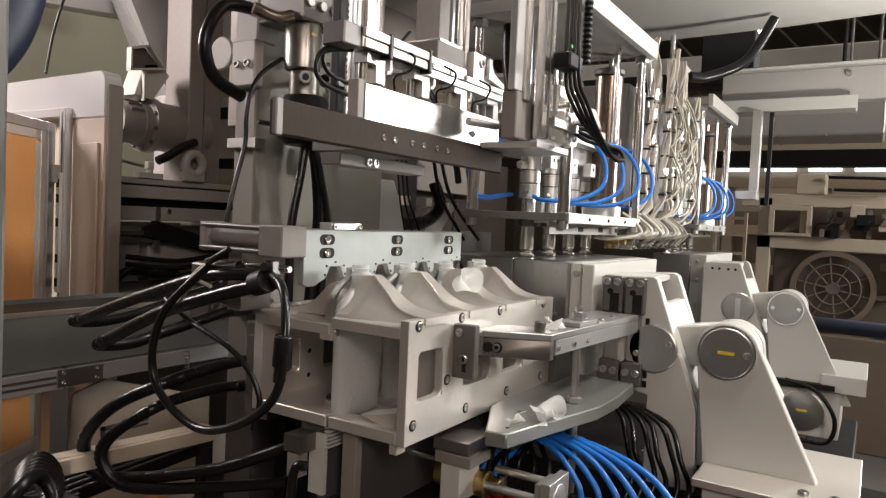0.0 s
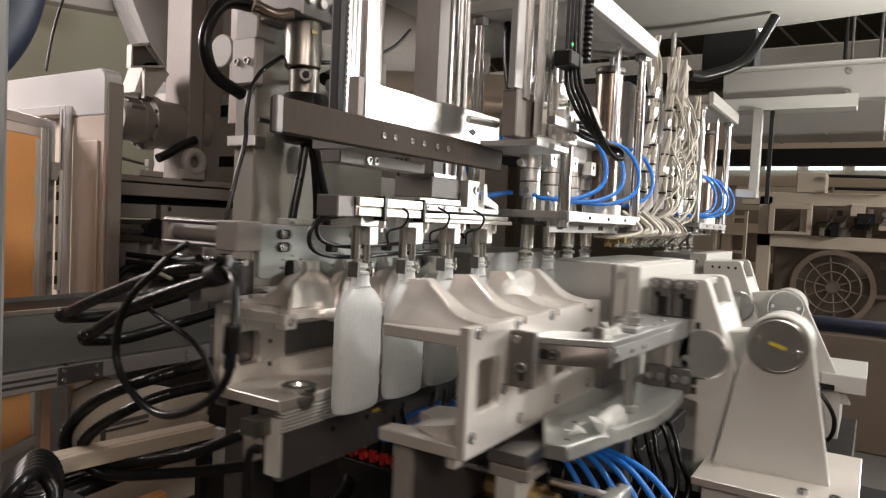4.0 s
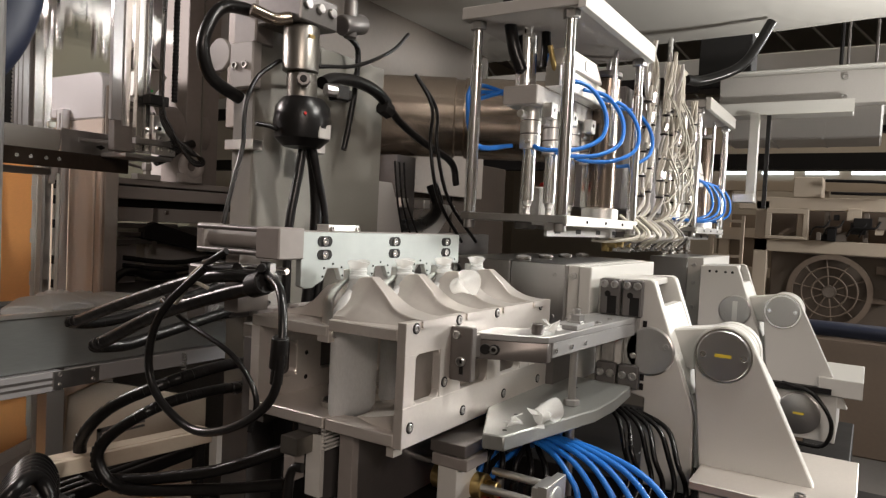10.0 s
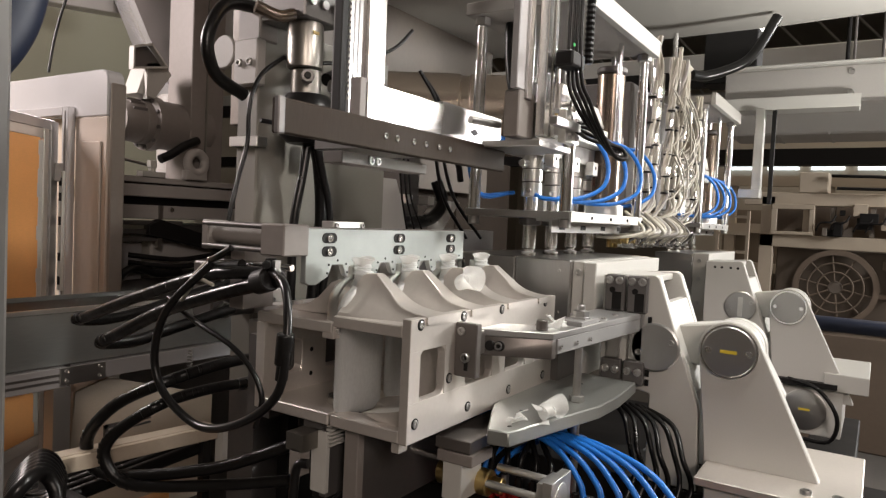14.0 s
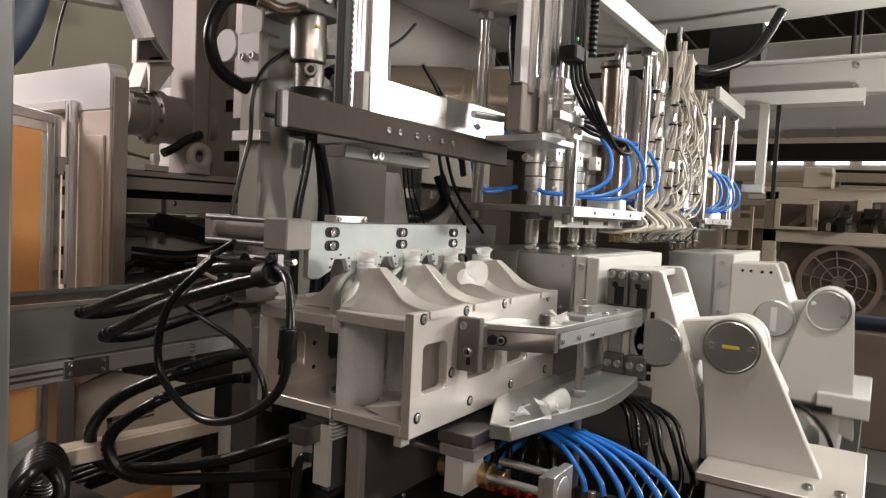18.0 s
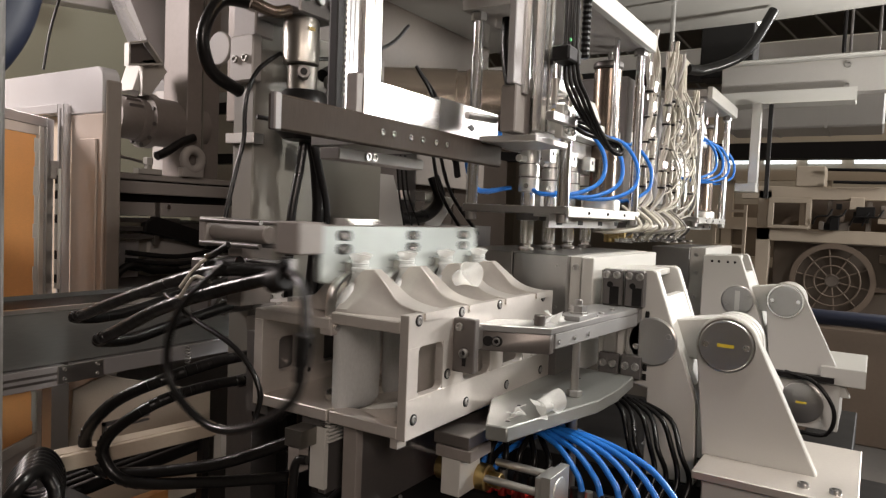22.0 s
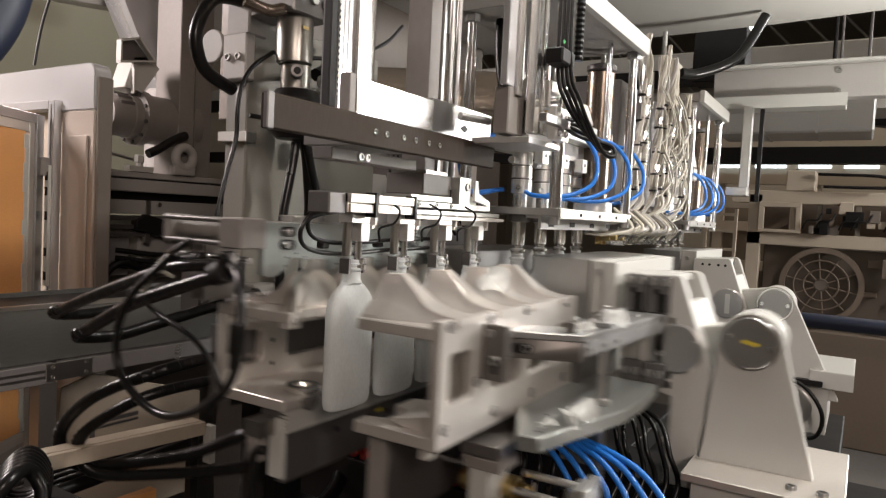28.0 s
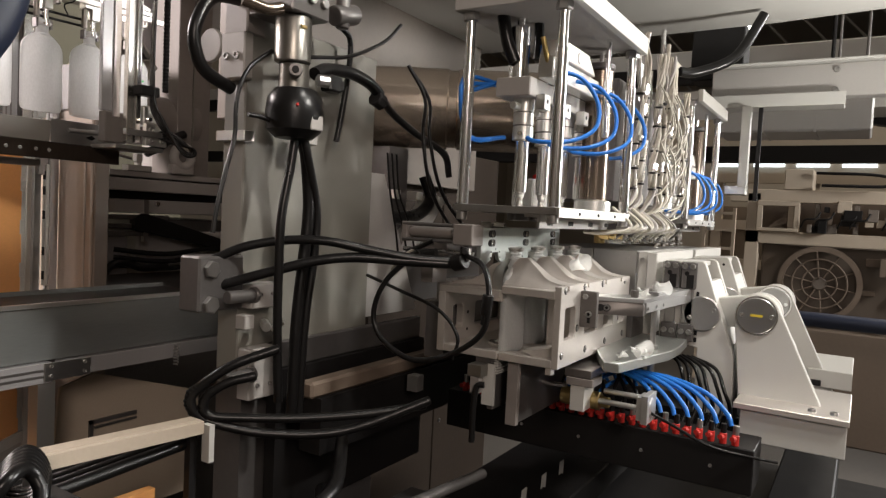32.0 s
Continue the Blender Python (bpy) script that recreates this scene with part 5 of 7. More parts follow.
def extrusion_head():
    t = thing("extrusion_head", (2.1, 0.65, 1.55), "extrusion die head wrapped in cream heater cables", "die head")
    part("die_block", Shape().box(1.86, 2.36, 0.60, 0.80, 1.66, 2.0), DARK, t, bevel=0.004)
    part("die_plate", Shape().box(1.84, 2.37, 0.56, 0.76, 1.575, 1.60), DARK, t, bevel=0.002)
    for k in range(8):
        x = 1.90 + 0.06 * k
        part("die_nozzle", Shape().cyl((x, YP, 1.54), (x, YP, 1.60), 0.016, 14), ALU if k % 2 else BRASS, t)
    random.seed(3)
    # plaited bundles of heater cable with dark ties, and stray single cables
    for b in range(9):
        bx, by = 1.81 + 0.055 * b + random.uniform(-0.012, 0.012), 0.50 + 0.05 * random.random()
        top = random.uniform(2.02, 2.12)
        lean = random.uniform(-0.03, 0.03)
        swing = random.random() * 6
        for k in range(5):
            a, turn = k * math.tau / 5, random.uniform(22, 34)
            pts = []
            z = top
            while z > 1.65:
                w = 0.0075 + 0.002 * math.sin(30 * z + k)
                sway = lean * (z - 1.75) + 0.008 * math.sin(12 * z + swing)
                pts.append((bx + sway + w * math.cos(a + turn * z), by + w * math.sin(a + turn * z), z))
                z -= 0.035
            bend = random.random()
            pts += [(bx - 0.03 - 0.03 * bend, by + 0.03, 1.62), (bx - 0.06 - 0.08 * bend, by + 0.09, 1.60)]
            part("heater_cable", Shape().tube(pts, random.choice((0.0028, 0.0036, 0.0046)), 6, 3), CREAM if k < 4 else GREY, t)
        for k in range(5):
            z = 1.68 + 0.06 * k + random.uniform(0, 0.03)
            sway = lean * (z - 1.75) + 0.008 * math.sin(12 * z + swing)
            part("cable_tie", Shape().cyl((bx + sway, by, z), (bx + sway, by, z + 0.005), 0.0115, 10), BLACK_AND_SHADE, t)
            part("cable_joint", Shape().cyl((bx + sway - 0.008, by - 0.008, z + 0.01), (bx + sway - 0.006, by - 0.009, z + random.uniform(0.025, 0.045)), 0.0055, 8), random.choice((CREAM, CREAM, CHROME)), t)
    for k in range(16):
        x, z = 1.80 + 0.42 * random.random(), random.uniform(1.68, 1.9)
        part("stray_cable", Shape().tube([(x, 0.50, z + 0.1), (x + random.uniform(0, 0.05), 0.485, z + 0.06), (x + random.uniform(0.02, 0.09), 0.48, z), (x + random.uniform(0.0, 0.06), 0.49, z - 0.05), (x, 0.51, z - 0.07)], 0.0024, 6), CREAM, t)
    for k in range(16):
        x, z = 1.80 + 0.48 * random.random(), random.uniform(1.66, 1.95)
        part("bright_rod", Shape().cyl((x, 0.53, z), (x + random.uniform(-0.01, 0.01), 0.53, z + 0.1), 0.004, 8), CHROME, t)
    for k in range(26):
        x, d = 1.68 + 0.42 * random.random(), random.uniform(-0.02, 0.02)
        part("heater_cable", Shape().tube([(x, 0.54 + d, 1.64), (x + random.uniform(0, 0.03), 0.50 + d, 1.605), (x + random.uniform(-0.02, 0.04), 0.50 + d, 1.585), (x + random.uniform(-0.04, 0.03), 0.55 + d, 1.57 + 0.01 * random.random()), (x + random.uniform(-0.06, 0), 0.60, 1.575)], random.choice((0.003, 0.0045, 0.006)), 6), CREAM if k % 4 else GREY, t)
    for k in range(22):
        x, z = 1.76 + 0.026 * k, 1.545 + 0.012 * (k % 3)
        body = part("clamp_block", Shape().box(x, x + 0.017, 0.535, 0.57, z, z + random.uniform(0.02, 0.04)), (CHROME, STEEL, ALU)[k % 3], t, bevel=0.0015)
        part("clamp_screw", Shape().bolt((x + 0.008, 0.535, z + 0.01), (0, -1, 0), 0.005, 0.006), CHROME, body)
    for k in range(10):
        x = 1.74 + 0.055 * k
        part("loop_cable", Shape().tube([(x, 0.55, 1.56), (x + 0.015, 0.52, 1.585), (x + 0.04, 0.51, 1.59), (x + 0.06, 0.52, 1.575), (x + 0.065, 0.55, 1.55)], 0.0042, 7), CREAM if k % 3 else DARK, t)
    for k in range(6):
        x = 1.70 + 0.06 * k
        part("coupling", Shape().cyl((x, 0.55, 1.567), (x, 0.575, 1.569), 0.011, 10).cyl((x, 0.535, 1.566), (x, 0.55, 1.567), 0.008, 8), BRASS, t)
    return t


extrusion_head()


# ---- the machine behind the shuttle ----
def column():
    t = thing("machine_column", (1.1, 1.15, 0), "tall grey-white machine frame column with bolted blocks", "column")
    # The shade on this face is put into its paint.
    part("face_plate", Shape().box(0.985, 1.42, 1.10, 1.163, 1.22, 1.99), PALE_SHADED, t, bevel=0.003)
    part("side_plate", Shape().prism([(1.42, 1.70), (1.48, 1.70), (1.66, 1.32), (1.42, 1.32)], "y", 1.105, 1.15), GREY, t)
    # Foot and lower cover: the dimness down here is put into their colour.
    part("foot", Shape().box(1.02, 1.50, 1.12, 1.2, 0.0, 1.22), DARK, t)
    part("sill", Shape().box(1.075, 1.66, 1.085, 1.105, 1.24, 1.30), DARK, t, bevel=0.003)
    part("lower_cover", Shape().box(1.075, 1.66, 1.07, 1.10, 0.9, 1.24), BLACK_AND_SHADE, t)
    part("upper_column", Shape().box(0.985, 1.12, 1.104, 1.163, 1.99, 2.9), UMBER, t, bevel=0.003)
    part("clamp_band", Shape().box(0.972, 1.0, 1.085, 1.17, 1.731, 1.752), ALU, t, bevel=0.001)
    part("bolt_block", Shape().box(0.965, 0.99, 1.085, 1.155, 1.856, 1.95), GREY, t, bevel=0.003)
    part("bolt_block", Shape().box(0.978, 1.03, 1.094, 1.16, 1.95, 2.25), WORN, t, bevel=0.003)
    for y in (1.135, 1.105):
        part("screw", Shape().bolt((0.965, y, 1.902), (-1, 0, 0), 0.008, 0.006), STEEL, t)
    for z0, z1 in ((1.385, 1.437), (1.192, 1.30)):
        part("bolt_block", Shape().box(0.987, 1.065, 1.062, 1.10, z0, z1), GREY, t, bevel=0.003)
        for x in (1.01, 1.045):
            part("screw", Shape().bolt((x, 1.062, z0 + 0.03), (0, -1, 0), 0.005, 0.004), STEEL, t)
    for z in (1.415, 1.25):
        part("pipe_stub", Shape().cyl((0.92, 1.06, z), (0.99, 1.06, z), 0.013).cyl((0.985, 1.06, z), (0.995, 1.06, z), 0.017), DARK, t)
    anchor = part("hose_anchor", Shape().box(0.872, 0.985, 1.085, 1.145, 1.385, 1.495), DARK, t, "dark hose anchor block", bevel=0.004)
    for z in (1.40, 1.47):
        part("anchor_nut", Shape().cyl((0.90, 1.075, z), (0.90, 1.09, z), 0.018, 6), STEEL, anchor)
    part("valve_box", Shape().box(0.965, 0.99, 1.055, 1.085, 1.345, 1.375), GREY, t, bevel=0.002)
    part("fitting", Shape().cyl((1.0, 1.03, 1.35), (1.02, 1.06, 1.355), 0.010, 8).cyl((1.02, 1.03, 1.345), (1.05, 1.04, 1.355), 0.008, 8), ALU, t)
    part("loop_pipe", Shape().tube([(0.99, 1.12, 2.02), (0.928, 1.12, 2.011), (0.895, 1.12, 1.985), (0.872, 1.12, 1.933), (0.876, 1.12, 1.891), (0.90, 1.12, 1.858), (0.965, 1.12, 1.835)], 0.013, 12), BLACK, t, "thick black hose bend")
    part("pipe_disc", Shape().cyl((0.965, 1.19, 1.93), (0.975, 1.19, 1.93), 0.035), GREY, t)
    part("cable", Shape().tube([(0.985, 1.03, 1.908), (0.934, 1.03, 1.869), (0.908, 1.03, 1.826), (0.90, 1.03, 1.782), (0.899, 1.03, 1.728), (0.881, 1.03, 1.662), (0.864, 1.03, 1.597), (0.855, 1.03, 1.545)], 0.0045, 7), BLACK, t)
    part("cable", Shape().tube([(0.985, 1.03, 1.908), (1.05, 1.03, 1.912), (1.116, 1.03, 1.925), (1.228, 1.03, 1.952), (1.353, 1.03, 2.014), (1.42, 1.03, 2.072)], 0.0045, 7), BLACK, t)
    part("cable", Shape().tube([(0.93, 1.03, 1.775), (0.965, 1.02, 1.772), (1.01, 1.01, 1.755), (1.06, 1.0, 1.745)], 0.005, 7), BLACK, t)
    for k in range(3):
        part("cable", Shape().tube([(1.40 + 0.02 * k, 1.04, 1.75), (1.42 + 0.02 * k, 1.04, 1.65), (1.45 + 0.035 * k, 1.04, 1.56), (1.47 + 0.04 * k, 1.04, 1.48)], 0.003, 6), BLACK, t)
    return t


def actuator():
    t = thing("hydraulic_actuator", (1.12, 1.02, 1.9), "silver hydraulic cylinder with black domed valve", "cylinder")
    barrel_part = part("barrel", Shape().lathe((1.014, 1.0, 1.887), (0, 0, 1), [(0.032, 0), (0.036, 0.003), (0.036, 0.088), (0.034, 0.092)], 36), NICKEL, t)
    part("label", Shape().box(0.998, 1.014, 0.963, 0.9652, 1.952, 1.958), BRASS, barrel_part)
    part("neck", Shape().cyl((1.02, 1.0, 1.835), (1.02, 1.0, 1.888), 0.030, 28), NICKEL, t)
    port = part("port", Shape().cyl((0.985, 0.962, 1.868), (1.0, 0.978, 1.868), 0.014, 8), DARK, t)
    part("port_bore", Shape().cyl((0.983, 0.960, 1.868), (0.986, 0.963, 1.868), 0.007, 12), BLACK_AND_SHADE, port)
    part("port", Shape().cyl((1.062, 0.975, 1.862), (1.085, 0.965, 1.862), 0.013, 10), STEEL, t)
    top_block = part("top_block", Shape().box(0.968, 1.075, 0.96, 1.08, 1.979, 2.035), DARK, t, "dark valve block", bevel=0.003)
    for x in (0.985, 1.02, 1.055):
        part("plug", Shape().cyl((x, 0.96, 2.012), (x, 0.952, 2.012), 0.010, 8), STEEL, top_block)
    part("side_valve", Shape().cyl((1.12, 0.99, 2.01), (1.19, 0.99, 2.03), 0.022, 16).cyl((1.15, 0.99, 1.99), (1.15, 0.99, 2.07), 0.015, 12), DARK, t, bevel=0.001)
    part("pipe", Shape().tube([(0.90, 1.02, 1.985), (0.94, 1.0, 1.975), (0.97, 0.99, 1.985)], 0.012, 8), BRONZE, t)
    part("nipple", Shape().cyl((0.955, 0.96, 2.035), (0.955, 0.96, 2.08), 0.010, 8).cyl((0.985, 0.955, 2.03), (0.985, 0.955, 2.08), 0.008, 8), BRASS, t)
    part("valve_dome", Shape().lathe((1.026, 1.0, 1.735), (0, 0, 1), [(0.005, 0), (0.038, 0.004), (0.055, 0.02), (0.059, 0.055), (0.055, 0.085), (0.042, 0.102), (0.03, 0.105)], 28), BLACK, t, "glossy black domed valve cover")
    part("solenoid", Shape().box(1.085, 1.125, 0.96, 0.99, 1.845, 1.88).box(1.125, 1.14, 0.965, 0.985, 1.85, 1.875), BLACK, t, "black solenoid plug", bevel=0.004)
    part("dome_plate", Shape().box(1.015, 1.05, 0.943, 0.947, 1.755, 1.785), GREY, t, bevel=0.002)
    part("led", Shape().cyl((0.985, 0.955, 1.80), (0.983, 0.951, 1.80), 0.003, 8), RED, t, "small red indicator")
    for k in range(2):
        part("wire", Shape().tube([(1.46, 1.03, 1.98), (1.50 + 0.02 * k, 1.0, 1.90), (1.47 + 0.03 * k, 0.98, 1.80), (1.49 + 0.05 * k, 0.96, 1.66), (1.60 + 0.08 * k, 0.95, 1.55)], 0.005, 7), BLACK, t)
    part("hose", Shape().tube([(1.08, 1.0, 1.88), (1.13, 1.01, 1.90), (1.23, 1.03, 1.914), (1.30, 1.03, 1.905), (1.345, 1.03, 1.885)], 0.014, 10), BLACK, t)
    part("hose_end", Shape().tube([(1.345, 1.03, 1.885), (1.427, 1.050, 1.853), (1.543, 1.050, 1.814), (1.688, 1.050, 1.775), (1.722, 1.050, 1.712)], 0.010, 8), BLACK, t)
    part("hose_clamp", Shape().cyl((1.325, 1.03, 1.875), (1.355, 1.03, 1.865), 0.02, 8), BLACK_AND_SHADE, t)
    part("hose", Shape().tube([(1.05, 1.0, 1.745), (1.065, 1.0, 1.70), (1.078, 1.0, 1.60), (1.07, 1.0, 1.50), (1.055, 1.0, 1.36), (1.05, 1.0, 1.15)], 0.013, 10), BLACK, t)
    part("hose", Shape().tube([(1.03, 1.0, 1.74), (1.02, 1.0, 1.68), (1.0, 1.0, 1.58), (0.998, 1.0, 1.47), (1.0, 1.0, 1.35), (1.01, 1.0, 1.2)], 0.0095, 10), BLACK, t)
    part("hose", Shape().tube([(1.045, 0.99, 1.745), (1.055, 0.985, 1.70), (1.092, 0.99, 1.60), (1.09, 0.99, 1.50), (1.07, 0.99, 1.36), (1.06, 0.99, 1.15)], 0.009, 10), BLACK, t)
    part("conduit", Shape().tube([(1.23, 1.06, 2.02), (1.26, 1.06, 2.0), (1.261, 1.06, 1.935), (1.242, 1.06, 1.826), (1.226, 1.06, 1.758)], 0.007, 7), BLACK, t)
    part("socket", Shape().box(1.09, 1.12, 1.02, 1.05, 1.735, 1.775), GREY, t, bevel=0.002)
    return t


def barrel():
    t = thing("extruder_barrel", (1.9, 1.35, 1.7), "tan metal extruder barrel cover behind the column", "barrel")
    part("cover", Shape().lathe((1.69, 1.40, 1.93), (0.5, -0.86, 0), [(0.12, 0), (0.125, 0.004), (0.125, 0.30), (0.119, 0.305), (0.119, 0.33), (0.125, 0.335), (0.125, 0.68)], 32), COPPER, t)
    part("end_ring", Shape().lathe((1.682, 1.414, 1.93), (0.5, -0.86, 0), [(0.122, 0), (0.13, 0.004), (0.13, 0.02), (0.125, 0.022)], 32), BRONZE, t)
    part("cradle", Shape().box(1.68, 1.78, 1.24, 1.4, 1.60, 1.80), DARK, t)
    for x, y, z in ((1.66, 1.20, 1.64), (1.78, 1.20, 1.64), (1.85, 1.18, 1.63)):
        part("cradle_bolt", Shape().box(x, x + 0.035, y, y + 0.04, z, z + 0.028), ALU, t, bevel=0.002)
    part("rubber_bend", Shape().tube([(1.60, 1.22, 1.59), (1.70, 1.2, 1.585), (1.80, 1.2, 1.60), (1.86, 1.2, 1.65), (1.85, 1.22, 1.72)], 0.02, 10), BLACK, t)
    part("strut", Shape().prism([(1.70, 1.42), (1.80, 1.42), (2.05, 1.66), (1.95, 1.66)], "y", 1.25, 1.3), GREY, t)
    part("support", Shape().box(1.72, 2.4, 1.3, 1.5, 1.30, 1.56), DARK, t)
    return t


def rear_wall_panels():
    one("machine_hood", Shape().box(1.66, 2.9, 1.9, 2.0, 1.9, 3.2), UMBER, "weathered sheet metal machine hood behind the barrel", "hood", bevel=0.005)
    one("rear_sheet", Shape().box(1.40, 2.9, 1.62, 1.64, 1.72, 3.2), UMBER, "brownish sheet metal rear wall behind the barrel", "sheet", bevel=0.003)
    # Near-black panels: the dimness behind the column is put into their colour.
    t = thing("machine_skirt", (2.4, 1.74, 0.0), "machine skirt of three panels with shade in its dark brown colour", "panel")
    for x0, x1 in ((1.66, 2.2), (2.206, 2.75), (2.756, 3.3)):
        panel = part("panel", Shape().box(x0, x1, 1.70, 1.78, 0.0, 1.9), STAIN_AND_SHADE, t, bevel=0.004)
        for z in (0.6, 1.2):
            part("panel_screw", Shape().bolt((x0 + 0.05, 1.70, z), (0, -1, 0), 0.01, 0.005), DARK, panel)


def outfeed():
    t = thing("outfeed_conveyor", (0.6, 1.7, 1.0), "aluminium outfeed conveyor with galvanised side wall", "conveyor")
    part("side_wall", Shape().box(-1.2, 1.36, 1.60, 1.606, 1.215, 1.345), GALV, t, "galvanised side wall", bevel=0.001)
    part("back_wall", Shape().box(-1.2, 1.36, 1.86, 1.866, 1.10, 1.345), GALV, t)
    part("lip", Shape().box(-1.2, 1.36, 1.594, 1.606, 1.340, 1.350), ALU, t)
    part("profile", Shape().box(-1.2, 0.87, 1.585, 1.625, 1.165, 1.212), SILVER, t, bevel=0.001)
    part("profile", Shape().box(0.89, 1.36, 1.585, 1.625, 1.172, 1.212), SILVER, t, bevel=0.001)
    for z in (1.178, 1.192):
        part("groove", Shape().box(-1.2, 0.87, 1.5842, 1.5852, z, z + 0.006), DARK, t)
    part("joint_plate", Shape().box(0.85, 0.96, 1.58, 1.585, 1.17, 1.212), STEEL, t, bevel=0.001)
    for x in (0.865, 0.945):
        for z in (1.18, 1.203):
            part("screw", Shape().bolt((x, 1.58, z), (0, -1, 0), 0.005, 0.003), STEEL, t)
    part("belt", Shape().box(-1.6, 1.36, 1.61, 1.86, 1.318, 1.333), BLACK_AND_SHADE, t)
    part("belt_bed", Shape().box(-1.5, 1.36, 1.612, 1.855, 1.20, 1.31), DARK, t)
    part("leg", Shape().box(0.84, 0.88, 1.59, 1.63, 0.0, 1.165), ALU, t)
    part("spring", Shape().tube([(1.18 + 0.006 * math.cos(k * 1.2), 1.55 + 0.006 * math.sin(k * 1.2), 1.16 + 0.0016 * k) for k in range(36)], 0.0018, 5, 2), STEEL, t)
    return t


def apron_sheet():
    t = thing("apron_sheet", (1.2, 1.75, 0.9), "beige sheet metal apron below the conveyor", "sheet panel")
    part("sheet", Shape().prism([(0.95, 0.7), (0.98, 1.10), (1.07, 1.125), (1.42, 1.01), (1.42, 0.7)], "y", 1.75, 1.76), BEIGE, t, bevel=0.002)
    part("hatch_frame", Shape().box(1.06, 1.20, 1.742, 1.75, 0.985, 0.995).box(1.06, 1.07, 1.742, 1.75, 0.90, 0.995).box(1.075, 1.20, 1.742, 1.75, 0.972, 0.977), DARK, t)


def low_frame():
    t = thing("low_bench", (0.7, 1.05, 0), "low beige machine bench with black cables beneath", "bench")
    part("top", Shape().prism([(0.53, 1.215), (0.835, 1.199), (0.835, 1.192), (0.53, 1.208)], "y", 1.02, 1.05), BEIGE, t, bevel=0.001)
    part("fascia", Shape().prism([(0.53, 1.214), (0.835, 1.198), (0.835, 1.174), (0.53, 1.19)], "y", 1.01, 1.02), BEIGE, t, "beige painted front rail", bevel=0.001)
    part("post", Shape().box(0.838, 0.85, 1.0, 1.02, 1.12, 1.19), PAINT, t)
    part("post", Shape().box(0.53, 0.545, 1.02, 1.04, 0.0, 1.205), DARK, t)
    part("post", Shape().box(0.82, 0.835, 1.03, 1.045, 0.0, 1.19), BLACK_AND_SHADE, t)
    part("board", Shape().box(0.60, 0.8, 1.1, 1.12, 0.85, 1.06), ORANGE, t, "orange board panel")
    for k in range(4):
        part("duct_cable", Shape().tube([(0.55, 1.03 + 0.02 * k, 1.15 - 0.01 * k), (0.5, 1.03 + 0.02 * k, 1.14), (0.66, 1.04 + 0.02 * k, 1.145), (0.82, 1.05 + 0.02 * k, 1.15)], 0.012, 8), BLACK, t)
    part("hose_shelf", Shape().box(0.30, 0.54, 0.88, 1.0, 1.165, 1.18), BLACK_AND_SHADE, t)
    part("shelf_leg", Shape().box(0.40, 0.44, 0.94, 0.98, 0.0, 1.165), BLACK_AND_SHADE, t)
    c = thing("coiled_hose", (0.45, 0.94, 1.19), "coil of ribbed black hose", "hose")
    for k in range(6):
        o, q = 0.007 * k, 0.012 * k
        part("coil", Shape().tube([(0.452 + o + 0.03 * math.cos(a), 0.90 + q + 0.01 * math.sin(2 * a), 1.215 + 0.03 * math.sin(a)) for a in [j * math.tau / 12 for j in range(13)]], 0.010, 9, 3), BLACK, c)
    return t


